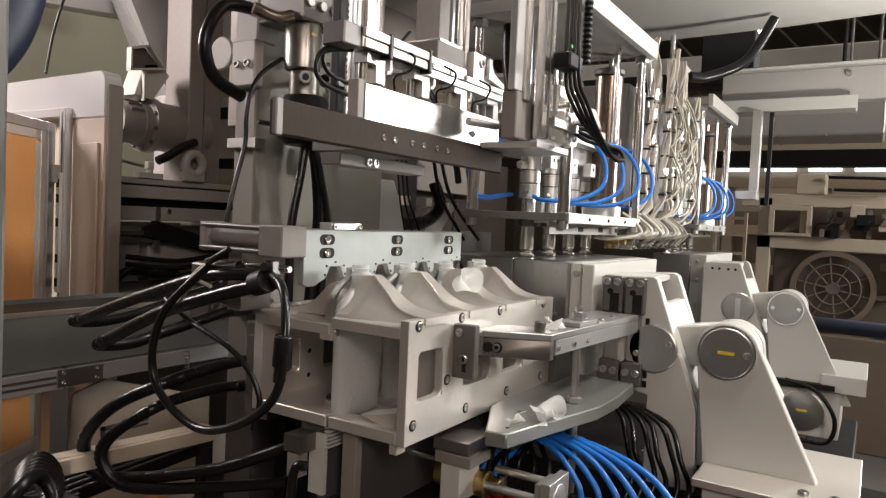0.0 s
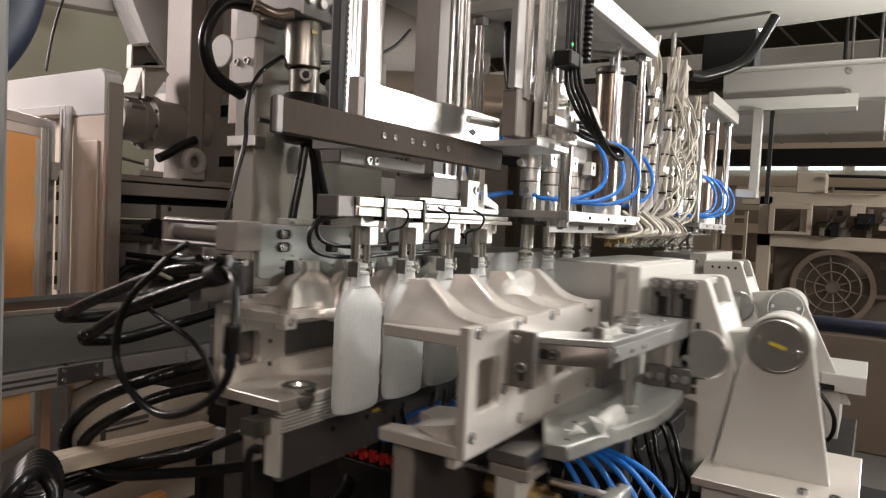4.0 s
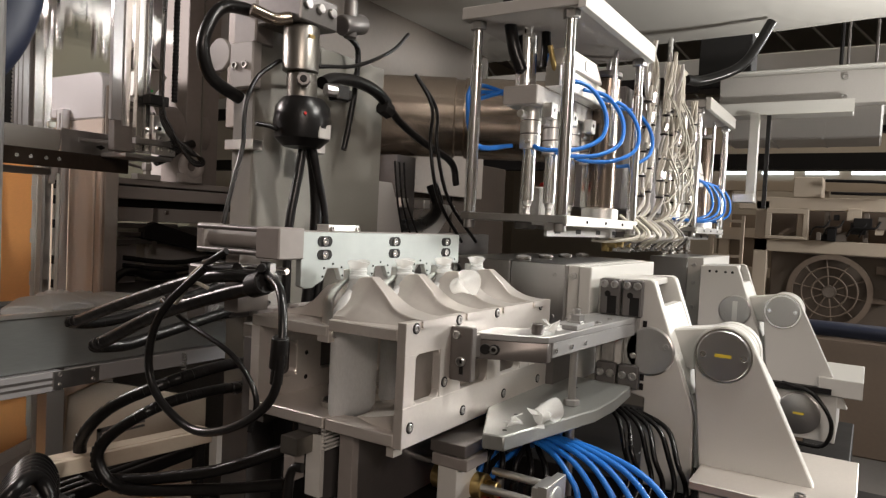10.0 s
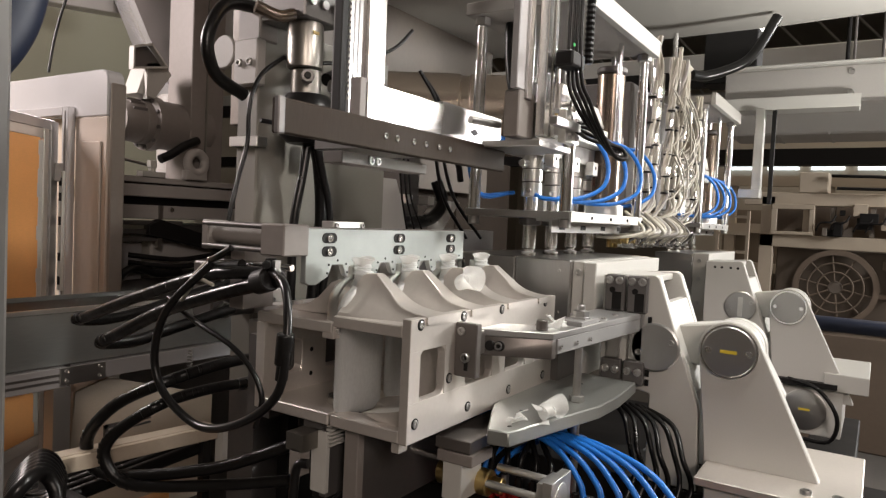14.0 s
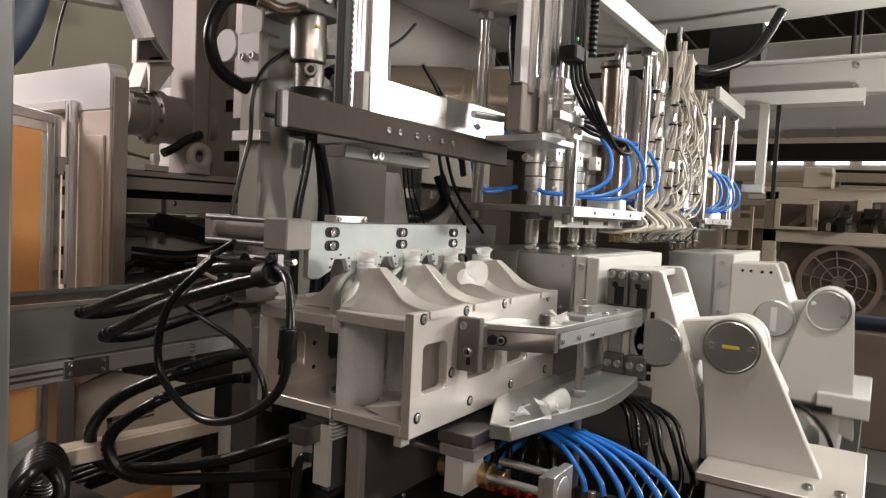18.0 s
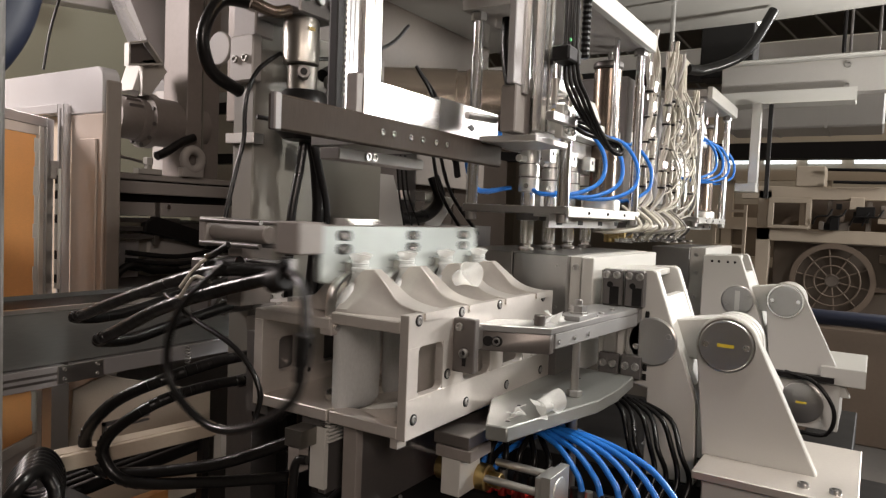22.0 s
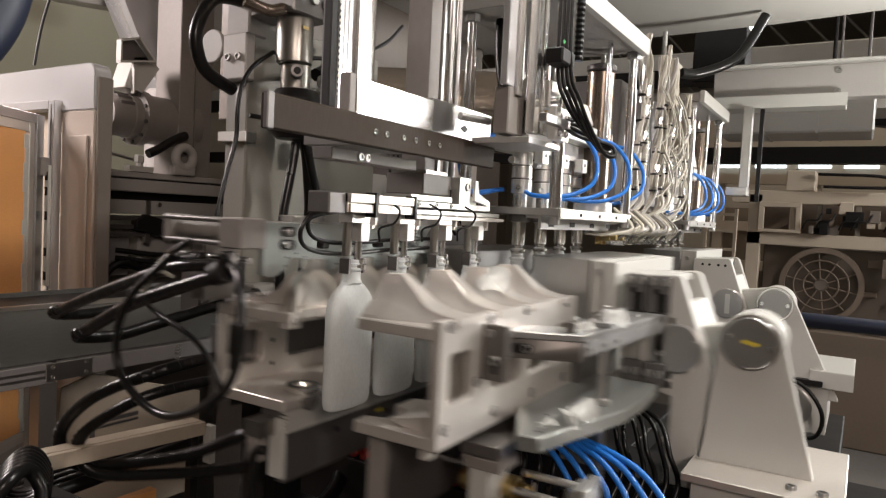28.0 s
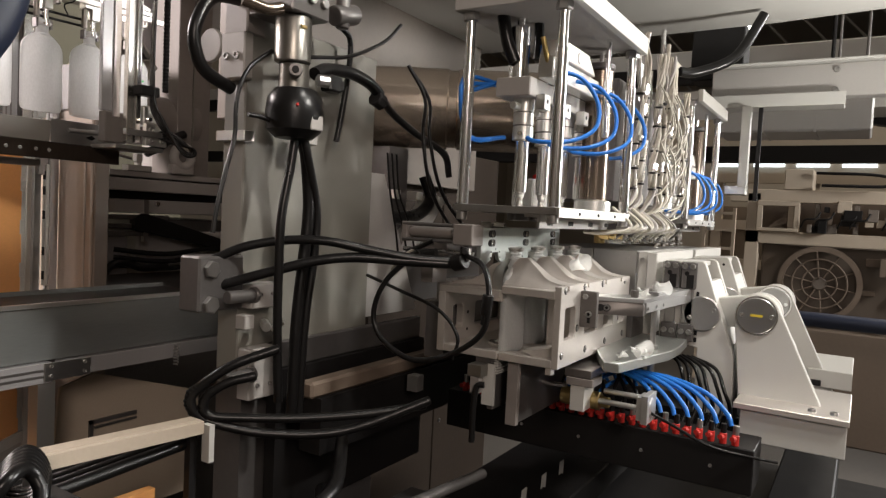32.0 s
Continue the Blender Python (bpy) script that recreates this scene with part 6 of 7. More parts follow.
def machine_bed():
    t = thing("machine_bed", (1.2, 0.7, 0), "machine bed with guide rails, shade put into its dark colours", "machine bed")
    # Brown rail: part of its darkness is shade put into the colour.
    part("rail", Shape().box(1.10, 2.6, 0.99, 1.03, 1.185, 1.222), BROWN, t, bevel=0.006)
    # Dark machinery made near-black, with the shade below put into its colour.
    part("rail_base", Shape().box(1.12, 2.6, 0.98, 1.04, 1.06, 1.185), BLACK_AND_SHADE, t)
    part("beam", Shape().box(0.5, 2.9, 0.62, 0.92, 0.78, 0.86), BLACK_AND_SHADE, t, bevel=0.004)
    part("beam", Shape().box(1.0, 2.9, 0.02, 0.16, 0.72, 0.94), BLACK_AND_SHADE, t, bevel=0.004)
    part("cross_beam", Shape().box(1.28, 1.40, 0.15, 0.92, 0.80, 0.92), DARK, t, bevel=0.004)
    part("pipe", Shape().cyl((0.80, 0.78, 1.02), (1.4, 0.72, 1.0), 0.012), DARK, t)
    part("pipe", Shape().tube([(0.70, 0.90, 1.10), (0.80, 0.82, 1.06), (0.95, 0.80, 1.08), (1.1, 0.9, 1.12)], 0.014), BLACK, t)
    part("pipe", Shape().tube([(0.72, 0.86, 0.98), (0.82, 0.78, 0.94), (0.98, 0.82, 0.96), (1.1, 0.95, 1.0)], 0.016), BLACK, t)
    part("hanging_plate", Shape().box(1.08, 1.09, 0.55, 0.66, 0.92, 1.05), DARK, t)
    # Black mass added over the floor; the dimness there is its colour.
    part("floor_box", Shape().box(0.62, 2.9, -0.35, 1.06, 0.0, 0.70), BLACK_AND_SHADE, t)
    part("tilted_plate", Shape().prism([(0.93, 0.985), (1.03, 0.955), (1.0, 0.845), (0.96, 0.86)], "y", 0.60, 0.606), BROWN, t, bevel=0.001)
    part("edge_beam", Shape().prism([(0.64, 0.845), (1.10, 0.79), (1.10, 0.745), (0.64, 0.80)], "y", 0.42, 0.46), DARK, t, bevel=0.003)
    part("edge_beam", Shape().prism([(0.70, 0.80), (1.3, 0.76), (1.3, 0.72), (0.70, 0.76)], "y", 0.24, 0.29), BROWN, t, bevel=0.003)
    for k in range(5):
        part("pipe", Shape().tube([(0.66, 0.95 - 0.05 * k, 0.93 + 0.02 * k), (0.80, 0.86 - 0.04 * k, 0.90), (0.95, 0.83 - 0.06 * k, 0.87 + 0.02 * k), (1.08, 0.90 - 0.05 * k, 0.90)], 0.011, 8), BLACK, t)
    for x in (0.80, 1.2):
        part("stand_post", Shape().box(x, x + 0.05, 0.45, 0.50, 0.0, 0.80), BLACK_AND_SHADE, t)
    part("bracket", Shape().box(1.42, 1.45, 0.93, 0.96, 1.15, 1.19), ALU, t)
    return t


def extruder_drive():
    t = thing("extruder_drive", (1.8, 2.6, 0), "grey extruder gearbox with eye bolt on a table", "gearbox")
    part("table_plate", Shape().box(1.53, 2.3, 2.44, 3.1, 1.688, 1.712), GREY, t, bevel=0.003)
    part("table_plate", Shape().box(1.50, 2.3, 2.42, 3.1, 1.632, 1.680), GREY, t, bevel=0.003)
    part("table_side", Shape().box(1.52, 2.25, 2.47, 3.0, 1.60, 1.632), BLACK_AND_SHADE, t)
    part("under_bar", Shape().box(1.5, 2.25, 2.46, 2.52, 1.545, 1.60), GREY, t, bevel=0.003)
    part("under_bolt", Shape().cyl((1.755, 2.46, 1.585), (1.755, 2.445, 1.585), 0.010, 8), CHROME, t)
    part("gearbox", Shape().box(1.70, 2.3, 2.5, 3.0, 1.30, 1.47), GREY, t, bevel=0.008)
    part("gearbox_top", Shape().box(1.78, 2.2, 2.52, 2.9, 1.47, 1.52), DARK, t, bevel=0.005)
    for z in (1.52, 1.485, 1.455):
        part("slide_bar", Shape().box(1.5, 1.82, 2.46, 2.49, z, z + 0.018), DARK, t, bevel=0.002)
    part("slide_post", Shape().box(1.70, 1.72, 2.455, 2.475, 1.43, 1.60), STEEL, t)
    part("strut", Shape().prism([(1.65, 1.52), (1.70, 1.545), (2.12, 1.43), (2.10, 1.39), (1.65, 1.48)], "y", 2.44, 2.48), BLACK_AND_SHADE, t, bevel=0.003)
    part("panel", Shape().box(1.5, 1.66, 2.50, 2.57, 1.30, 1.45), SILVER, t, bevel=0.003)
    part("wheel_guard", Shape().tube([(1.52, 2.47, 1.25), (1.55, 2.457, 1.327), (1.60, 2.444, 1.353), (1.69, 2.444, 1.327), (1.80, 2.444, 1.327)], 0.016, 8), BLACK, t)
    for k in range(3):
        part("pipe", Shape().tube([(1.60, 2.5, 1.40 - 0.03 * k), (1.8, 2.45, 1.38 - 0.03 * k), (2.0, 2.44, 1.40 - 0.03 * k), (2.2, 2.46, 1.39 - 0.03 * k)], 0.010, 8), BLACK_AND_SHADE, t)
    eye = part("eye_bolt", Shape().tube([(1.853 + 0.042 * math.cos(a), 2.43, 1.785 + 0.042 * math.sin(a)) for a in [k * math.tau / 16 for k in range(17)]], 0.019, 12, 3), GREY, t, "grey lifting eye")
    part("eye_foot", Shape().box(1.795, 1.90, 2.415, 2.45, 1.712, 1.752), GREY, eye, bevel=0.004)
    part("bolt_plate", Shape().box(1.608, 1.71, 2.43, 2.47, 1.712, 1.733).cyl((1.66, 2.45, 1.733), (1.66, 2.45, 1.748), 0.013, 8).cyl((1.66, 2.45, 1.748), (1.66, 2.45, 1.778), 0.019, 6), PAINT, t, "white bolted plate")
    for x, w, d in ((1.842, 0.074, 0.0), (1.922, 0.11, 0.03)):
        part("column", Shape().box(x, x + w, 2.46 + d, 2.62, 1.712, 3.4), WORN, t, bevel=0.003)
    part("column_edge", Shape().box(1.917, 1.922, 2.455, 2.5, 1.712, 3.4), PALE_SHADED, t)
    part("pedestal", Shape().box(1.58, 2.26, 2.53, 3.0, 0.0, 1.30), DARK, t)
    motor = part("motor", Shape().lathe((1.57, 2.56, 1.935), (1, 0, 0), [(0.05, 0), (0.075, 0.004), (0.083, 0.02), (0.083, 0.09), (0.088, 0.095), (0.088, 0.125), (0.112, 0.128), (0.112, 0.165), (0.10, 0.17), (0.10, 0.40)], 36), WORN, t, "weathered grey flange motor")
    for k in range(10):
        c, d = math.cos(k * math.tau / 10 + 0.2), math.sin(k * math.tau / 10 + 0.2)
        part("flange_bolt", Shape().cyl((1.688, 2.56 + 0.10 * c, 1.935 + 0.10 * d), (1.70, 2.56 + 0.10 * c, 1.935 + 0.10 * d), 0.008, 6), DARK, motor)
    for k in range(5):
        a = radians(150 + 22 * k)
        part("cooling_rib", Shape().box(1.60, 1.66, 2.56 + 0.083 * math.sin(a) - 0.004, 2.56 + 0.083 * math.sin(a) + 0.004, 1.935 - 0.083 * math.cos(a) - 0.006, 1.935 - 0.083 * math.cos(a) + 0.006), DARK, motor)
    part("motor_hose", Shape().tube([(1.69, 2.44, 1.785), (1.74, 2.44, 1.81), (1.80, 2.44, 1.85), (1.87, 2.45, 1.88)], 0.018, 10), BLACK, t)
    part("lever_rod", Shape().cyl((1.50, 2.43, 1.775), (1.62, 2.43, 1.757), 0.006, 8), STEEL, t)
    return t


def hopper():
    t = thing("material_hopper", (1.9, 2.9, 2.0), "grey sheet metal material hopper with white chute", "hopper")
    s = Shape()
    a = [(1.64, 2.70, 2.62), (2.45, 2.70, 2.62), (2.45, 3.3, 2.62), (2.0, 3.3, 2.62)]
    b = [(2.0, 2.80, 2.10), (2.16, 2.80, 2.10), (2.16, 2.95, 2.10), (2.0, 2.95, 2.10)]
    s.add(a + b, [(0, 1, 5, 4), (1, 2, 6, 5), (2, 3, 7, 6), (3, 0, 4, 7), (4, 5, 6, 7), (3, 2, 1, 0)])
    cone = part("cone", s, SILVER, t, bevel=0.003)
    part("feed_throat", Shape().cyl((2.05, 2.86, 1.712), (2.05, 2.86, 2.12), 0.075), GREY, t)
    part("bin", Shape().prism([(1.64, 2.70), (2.45, 2.70), (2.45, 3.3), (2.0, 3.3)], "z", 2.62, 3.4), SILVER, t, bevel=0.004)
    for d in (0.0, 0.022):
        part("sight_strip", Shape().prism([(1.925 + d, 2.36), (1.935 + d, 2.365), (2.02 + d, 2.19), (2.01 + d, 2.185)], "y", 2.69, 2.72), STEEL if d else DARK, cone)
    chute = part("chute", Shape().prism([(1.62, 2.04), (1.66, 2.165), (1.73, 2.18), (1.775, 2.14), (1.70, 2.03)], "y", 2.50, 2.60), PAINT, t, "white chute", bevel=0.002)
    part("chute_rim", Shape().prism([(1.583, 2.215), (1.663, 2.24), (1.665, 2.232), (1.59, 2.207)], "y", 2.47, 2.50).box(1.583, 1.59, 2.47, 2.50, 2.13, 2.21).prism([(1.583, 2.132), (1.735, 2.165), (1.737, 2.157), (1.583, 2.124)], "y", 2.47, 2.50).prism([(1.663, 2.24), (1.735, 2.165), (1.728, 2.16), (1.657, 2.236)], "y", 2.47, 2.50).box(1.648, 1.654, 2.48, 2.50, 2.02, 2.14), PAINT, chute)
    part("chute_back", Shape().prism([(1.59, 2.13), (1.59, 2.207), (1.66, 2.23), (1.73, 2.16)], "y", 2.50, 2.505), DARK, chute)
    return t


def guard_wall():
    t = thing("guard_wall", (1.28, 2.1, 0), "silver enamelled guard wall with rounded end and beige pillar", "guard wall")
    arc = [(2.14 - 0.04 * math.cos(a), 1.99 + 0.04 * math.sin(a)) for a in [radians(15 * k) for k in range(7)]]
    part("header", Shape().prism([(2.10, 1.88)] + arc + [(3.4, 2.03), (3.4, 1.88)], "x", 1.26, 1.32), SILVER, t, "glossy silver header", bevel=0.004)
    part("pillar", Shape().box(1.262, 1.32, 2.10, 2.285, 0.0, 1.88), PEARL, t, bevel=0.004)
    part("pillar_panel", Shape().box(1.254, 1.262, 2.125, 2.235, 0.2, 1.80), PEARL, t, bevel=0.004)
    # The wall's side face; its shade is put into this darker paint.
    part("shaded_end", Shape().box(1.268, 1.318, 2.088, 2.10, 0.0, 1.985), UMBER, t, "wall end with its shade in the dark colour", bevel=0.004)
    part("latch_block", Shape().box(1.205, 1.235, 2.30, 2.36, 1.665, 1.725), WORN, t, bevel=0.002)
    part("frame_post", Shape().box(1.235, 1.262, 2.285, 2.32, 0.2, 1.915), SILVER, t, bevel=0.002)
    part("post_groove", Shape().box(1.233, 1.235, 2.298, 2.305, 0.2, 1.9), DARK, t)
    part("frame_rail", Shape().box(1.235, 1.262, 2.32, 3.4, 1.885, 1.915), SILVER, t, bevel=0.002)
    part("latch_bar", Shape().box(1.225, 1.235, 2.29, 2.315, 1.30, 1.70), PAINT, t, bevel=0.002)
    for z in (1.32, 1.40, 1.52, 1.60, 1.65):
        part("latch_hole", Shape().box(1.2235, 1.2252, 2.295, 2.31, z, z + 0.028), BLACK_AND_SHADE, t)
    part("inner_board", Shape().box(1.275, 1.29, 2.285, 3.4, 0.2, 1.88), BEIGE, t)
    # the leaf stands ajar
    l = thing("guard_door", (1.22, 2.33, 0.2), "guard door standing ajar, with torn orange board", "door")
    d = Vector((-0.84, -0.543, 0))
    n = Vector((0.543, -0.84, 0)) * 0.012

    def bar(name, a, b, z0, z1, material, k=1.0, label="", o=0.0):
        p, q = Vector((1.215, 2.325, 0)) + d * a + n * o, Vector((1.215, 2.325, 0)) + d * b + n * o
        m = n * k
        part(name, Shape().prism([(p + m).to_2d(), (q + m).to_2d(), (q - m).to_2d(), (p - m).to_2d()], "z", z0, z1), material, l, label, bevel=0.001)
    bar("stile", 0.0, 0.04, 0.25, 1.86, STEEL)
    bar("stile", 0.05, 0.075, 0.25, 1.85, ALU, 0.8)
    bar("top_rail", 0.04, 0.9, 1.83, 1.86, STEEL)
    bar("bottom_rail", 0.075, 0.9, 0.80, 0.835, PAINT)
    bar("lower_panel", 0.075, 0.9, 0.3, 0.80, GREY, 0.5)
    bar("board", 0.088, 0.9, 0.835, 1.80, ORANGE, 0.4, "torn orange board")
    random.seed(14)
    for k in range(21):
        w = 0.088 + random.uniform(0.004, 0.016)
        bar("torn_edge", 0.075, w, 0.835 + 0.0455 * k, 0.8805 + 0.0455 * k, PAINT, 0.5 + 0.02 * (k % 3))
    bar("trim", 0.075, 0.9, 1.80, 1.83, ALU, 0.6)
    return t


def back_left():
    one("rear_partition", Shape().box(-1.0, 3.2, 4.2, 4.3, 0.0, 4.5), mat("yellowish_wall_paint", (0.21, 0.2, 0.145), 0.7, 0, 0.06, 60, 2, 0.03), "plain yellowish partition wall", "wall", kind="structure")
    one("rear_gantry", Shape().prism([(1.0, 2.44), (2.6, 2.62), (2.6, 2.72), (1.0, 2.54)], "y", 3.3, 3.4), PAINT, "off-white sloping gantry beam", "beam", bevel=0.004)
    one("hanging_cable", Shape().tube([(1.25, 2.5, 8.0), (1.26, 2.5, 4.0), (1.25, 2.5, 2.6), (1.22, 2.5, 2.40), (1.15, 2.5, 2.30), (1.10, 2.5, 2.22), (1.06, 2.5, 2.12)], 0.005, 7), BLACK, "thin hanging black cable", "cable")
    one("hanging_cable", Shape().tube([(1.42, 2.5, 8.0), (1.43, 2.5, 4.0), (1.42, 2.5, 2.6), (1.37, 2.5, 2.42), (1.33, 2.5, 2.30), (1.30, 2.5, 2.18), (1.28, 2.5, 2.05)], 0.005, 7), BLACK, "thin hanging black cable", "cable")
    one("thick_hose", Shape().tube([(0.2, 0.80, 8.0), (0.22, 0.80, 4.0), (0.25, 0.80, 2.3), (0.33, 0.80, 1.97), (0.372, 0.80, 1.89), (0.37, 0.80, 1.82), (0.345, 0.80, 1.76), (0.29, 0.80, 1.70)], 0.034, 16), NAVY, "thick dark blue hose hanging in a bend", "hose")
    one("frame_post", Shape().box(0.13, 0.16, 0.344, 0.40, 0.0, 2.9), STEEL, "silver guard frame post close to the eye", "post", bevel=0.002)


column(), actuator(), barrel(), rear_wall_panels(), outfeed(), apron_sheet(), low_frame(), machine_bed()
extruder_drive(), hopper()
guard_wall(), back_left()


# ---- overhead and the far end ----
def overhead():
    one("overhead_beam", Shape().prism([(1.6, -1.2), (2.70, -1.2), (2.93, 0.35), (3.0, 1.88), (1.6, 1.88)], "z", 2.40, 2.75), PAINT, "wide off-white overhead machine beam", "beam", bevel=0.006)
    t = thing("cross_beam", (3.15, 0, 2.1), "off-white cross beam with folded lip tray", "beam")
    part("web", Shape().box(3.12, 3.2, -1.6, 0.60, 2.145, 2.275), GREY, t, bevel=0.003)
    part("top_lip", Shape().box(3.08, 3.2, -1.6, 0.60, 2.275, 2.288), PAINT, t, bevel=0.002)
    part("tray", Shape().box(3.05, 3.2, 0.10, 0.60, 2.105, 2.145), PAINT, t, bevel=0.003)
    part("tray_lip", Shape().box(3.045, 3.05, 0.095, 0.60, 2.10, 2.15), PAINT, t)
    for z in (2.17, 2.25):
        part("screw", Shape().bolt((3.12, 0.135, z), (-1, 0, 0), 0.012, 0.01), STEEL, t)
    t = thing("cable_harness", (2.5, 0.5, 2.1), "thick black cable trunk with cream branches", "cable")
    part("trunk", Shape().tube([(2.52, 0.60, 2.15), (2.58, 0.56, 2.155), (2.64, 0.47, 2.195), (2.68, 0.42, 2.25), (2.72, 0.36, 2.38)], 0.018, 12), BLACK, t)
    random.seed(8)
    for k in range(12):
        part("branch", Shape().tube([(2.53, 0.60, 2.17), (2.42, 0.60, 2.14 + 0.03 * random.random()), (2.28 - 0.1 * random.random(), 0.55, 2.10), (2.22 - 0.15 * random.random(), 0.53, 1.98)], 0.006, 6), CREAM, t)
    one("cable_tray", Shape().box(3.24, 3.4, 0.50, 0.72, 2.26, 2.5), BLACK_AND_SHADE, "black cable tray box", "tray", bevel=0.004)
    one("support_post", Shape().box(3.0, 3.04, 0.42, 0.455, 1.765, 2.1), ALU, "aluminium post under the cross beam", "post", bevel=0.002)
    one("dark_post", Shape().box(3.06, 3.08, 0.385, 0.40, 1.72, 2.1), BLACK_AND_SHADE, "thin black painted steel post", "post")
    one("gripper_stub", Shape().box(2.98, 3.06, 0.42, 0.50, 1.74, 1.775), ALU, "small grey gripper block", "block", bevel=0.002)


def gantry():
    # Added out of view above the take-out, to keep lamp light off the column.
    t = thing("unseen_shade_rail", (0.9, 0.8, 2.77), "unseen overhead rail over the take-out, added to shade the column", "rail")
    part("beam", Shape().box(0.68, 1.10, 0.36, 2.2, 2.8, 2.97), PAINT, t, bevel=0.004)
    # Placed only to block light toward the column.
    part("end_plate", Shape().box(1.19, 1.5, 0.12, 0.40, 2.765, 2.97).box(1.10, 1.19, 0.36, 0.40, 2.8, 2.97), PAINT, t)
    for x in (0.7, 1.02):
        part("guide_rail", Shape().box(x, x + 0.06, 0.36, 2.2, 2.762, 2.8), STEEL, t)
    for y in (0.5, 2.0):
        part("hanger", Shape().cyl((1.06, y, 2.97), (1.06, y, 8.0), 0.02, 10), GREY, t)


gantry()


def far_machines():
    t = thing("far_machine", (6, 0.4, 0), "beige blow moulding machine frame in the distance", "machine")
    part("frame", Shape().box(6.0, 6.1, -0.9, 0.95, 1.83, 1.93), BEIGE, t, bevel=0.004)
    part("frame", Shape().box(6.0, 6.1, 0.72, 0.82, 0.0, 1.9), BEIGE, t, bevel=0.004)
    part("frame", Shape().box(6.0, 6.1, -0.9, 0.82, 1.50, 1.60), BEIGE, t, bevel=0.004)
    part("frame", Shape().box(6.0, 6.1, 0.44, 0.52, 1.60, 1.85), BEIGE, t, bevel=0.004)
    s = Shape()
    n = 40
    ring = [(0.27 + r * math.cos(k * math.tau / n), 1.21 + r * math.sin(k * math.tau / n)) for r in (0.25, 0.29) for k in range(n)]
    s.add([(5.98, y, z) for y, z in ring] + [(6.02, y, z) for y, z in ring], [(k, (k + 1) % n, n + (k + 1) % n, n + k) for k in range(n)] + [(2 * n + k, 3 * n + k, 3 * n + (k + 1) % n, 2 * n + (k + 1) % n) for k in range(n)] + [(k, 2 * n + k, 2 * n + (k + 1) % n, (k + 1) % n) for k in range(n)] + [(n + k, n + (k + 1) % n, 3 * n + (k + 1) % n, 3 * n + k) for k in range(n)])
    part("ring_guard", s, BROWN, t)
    part("ring_plate", Shape().cyl((6.06, 0.27, 1.21), (6.1, 0.27, 1.21), 0.26, 36), FARBROWN, t)
    part("housing", Shape().box(6.1, 6.6, -0.9, 0.7, 0.9, 1.50), FARBROWN, t, bevel=0.01)
    part("base", Shape().box(5.95, 6.7, -0.9, 0.9, 0.0, 0.86), BROWN, t, bevel=0.01)
    part("window_frame", Shape().box(5.97, 6.0, 0.44, 0.74, 1.80, 1.84).box(5.97, 6.0, 0.44, 0.74, 1.60, 1.625).box(5.97, 6.0, 0.70, 0.74, 1.625, 1.80).box(5.97, 6.0, 0.44, 0.475, 1.625, 1.80), BEIGE, t, bevel=0.003)
    part("brace", Shape().prism([(0.475, 1.80), (0.475, 1.70), (0.60, 1.625), (0.66, 1.625)], "x", 6.02, 6.04), BROWN, t)
    part("inner_wall", Shape().box(6.3, 6.34, -0.9, 0.8, 1.50, 1.86), BROWN, t)
    random.seed(21)
    for k in range(34):
        y, z = random.uniform(-0.75, 0.36), random.choice((1.60, 1.60, 1.66, 1.70, 1.76))
        w, h = random.uniform(0.02, 0.12), random.uniform(0.03, 0.10)
        part("fitting", Shape().box(6.0 - 0.05 * random.random(), 6.06, y, y + w, z, z + h), random.choice((BEIGE, UMBER, GREY, BROWN, BLACK_AND_SHADE)), t, bevel=0.003)
    for k in range(16):
        y, z = random.uniform(-0.75, -0.08), random.choice((0.90, 0.96, 1.40, 1.30))
        part("bracket", Shape().box(5.93, 6.0, y, y + random.uniform(0.015, 0.05), z, z + random.uniform(0.06, 0.16)), random.choice((BEIGE, UMBER, BROWN)), t, bevel=0.003)
    for k in range(9):
        y = random.uniform(-0.6, 0.35)
        part("hose", Shape().tube([(5.97, y, 1.76), (5.95, y + 0.03, 1.71), (5.95, y + 0.10, 1.70), (5.97, y + 0.13, 1.64)], 0.007, 6), BLACK_AND_SHADE, t)
    for k in range(5):
        part("post", Shape().box(6.02, 6.08, 0.30 - 0.26 * k, 0.335 - 0.26 * k, 1.60, 1.86), UMBER, t, bevel=0.003)
    part("cable_loop", Shape().tube([(5.96, 0.34, 2.06), (5.94, 0.2, 2.055), (5.94, 0.0, 2.05), (5.94, -0.12, 2.03), (5.94, -0.13, 1.97), (5.94, 0.0, 1.96), (5.95, 0.3, 1.965)], 0.012, 8), BLACK_AND_SHADE, t)
    for k in range(10):
        a = k * math.tau / 10 + 0.2
        part("ring_spoke", Shape().cyl((6.0, 0.27 + 0.05 * math.cos(a), 1.21 + 0.05 * math.sin(a)), (6.0, 0.27 + 0.26 * math.cos(a), 1.21 + 0.26 * math.sin(a)), 0.006, 6), BROWN, t)
    for r in (0.12, 0.19):
        part("grille_ring", Shape().tube([(5.995, 0.27 + r * math.cos(a), 1.21 + r * math.sin(a)) for a in [j * math.tau / 24 for j in range(25)]], 0.006, 6, 1), BROWN, t)
    part("ring_hub", Shape().cyl((6.02, 0.27, 1.21), (6.06, 0.27, 1.21), 0.05, 20), UMBER, t)
    for k in range(18):
        y, z = random.uniform(-0.8, 0.7), random.uniform(0.9, 1.46)
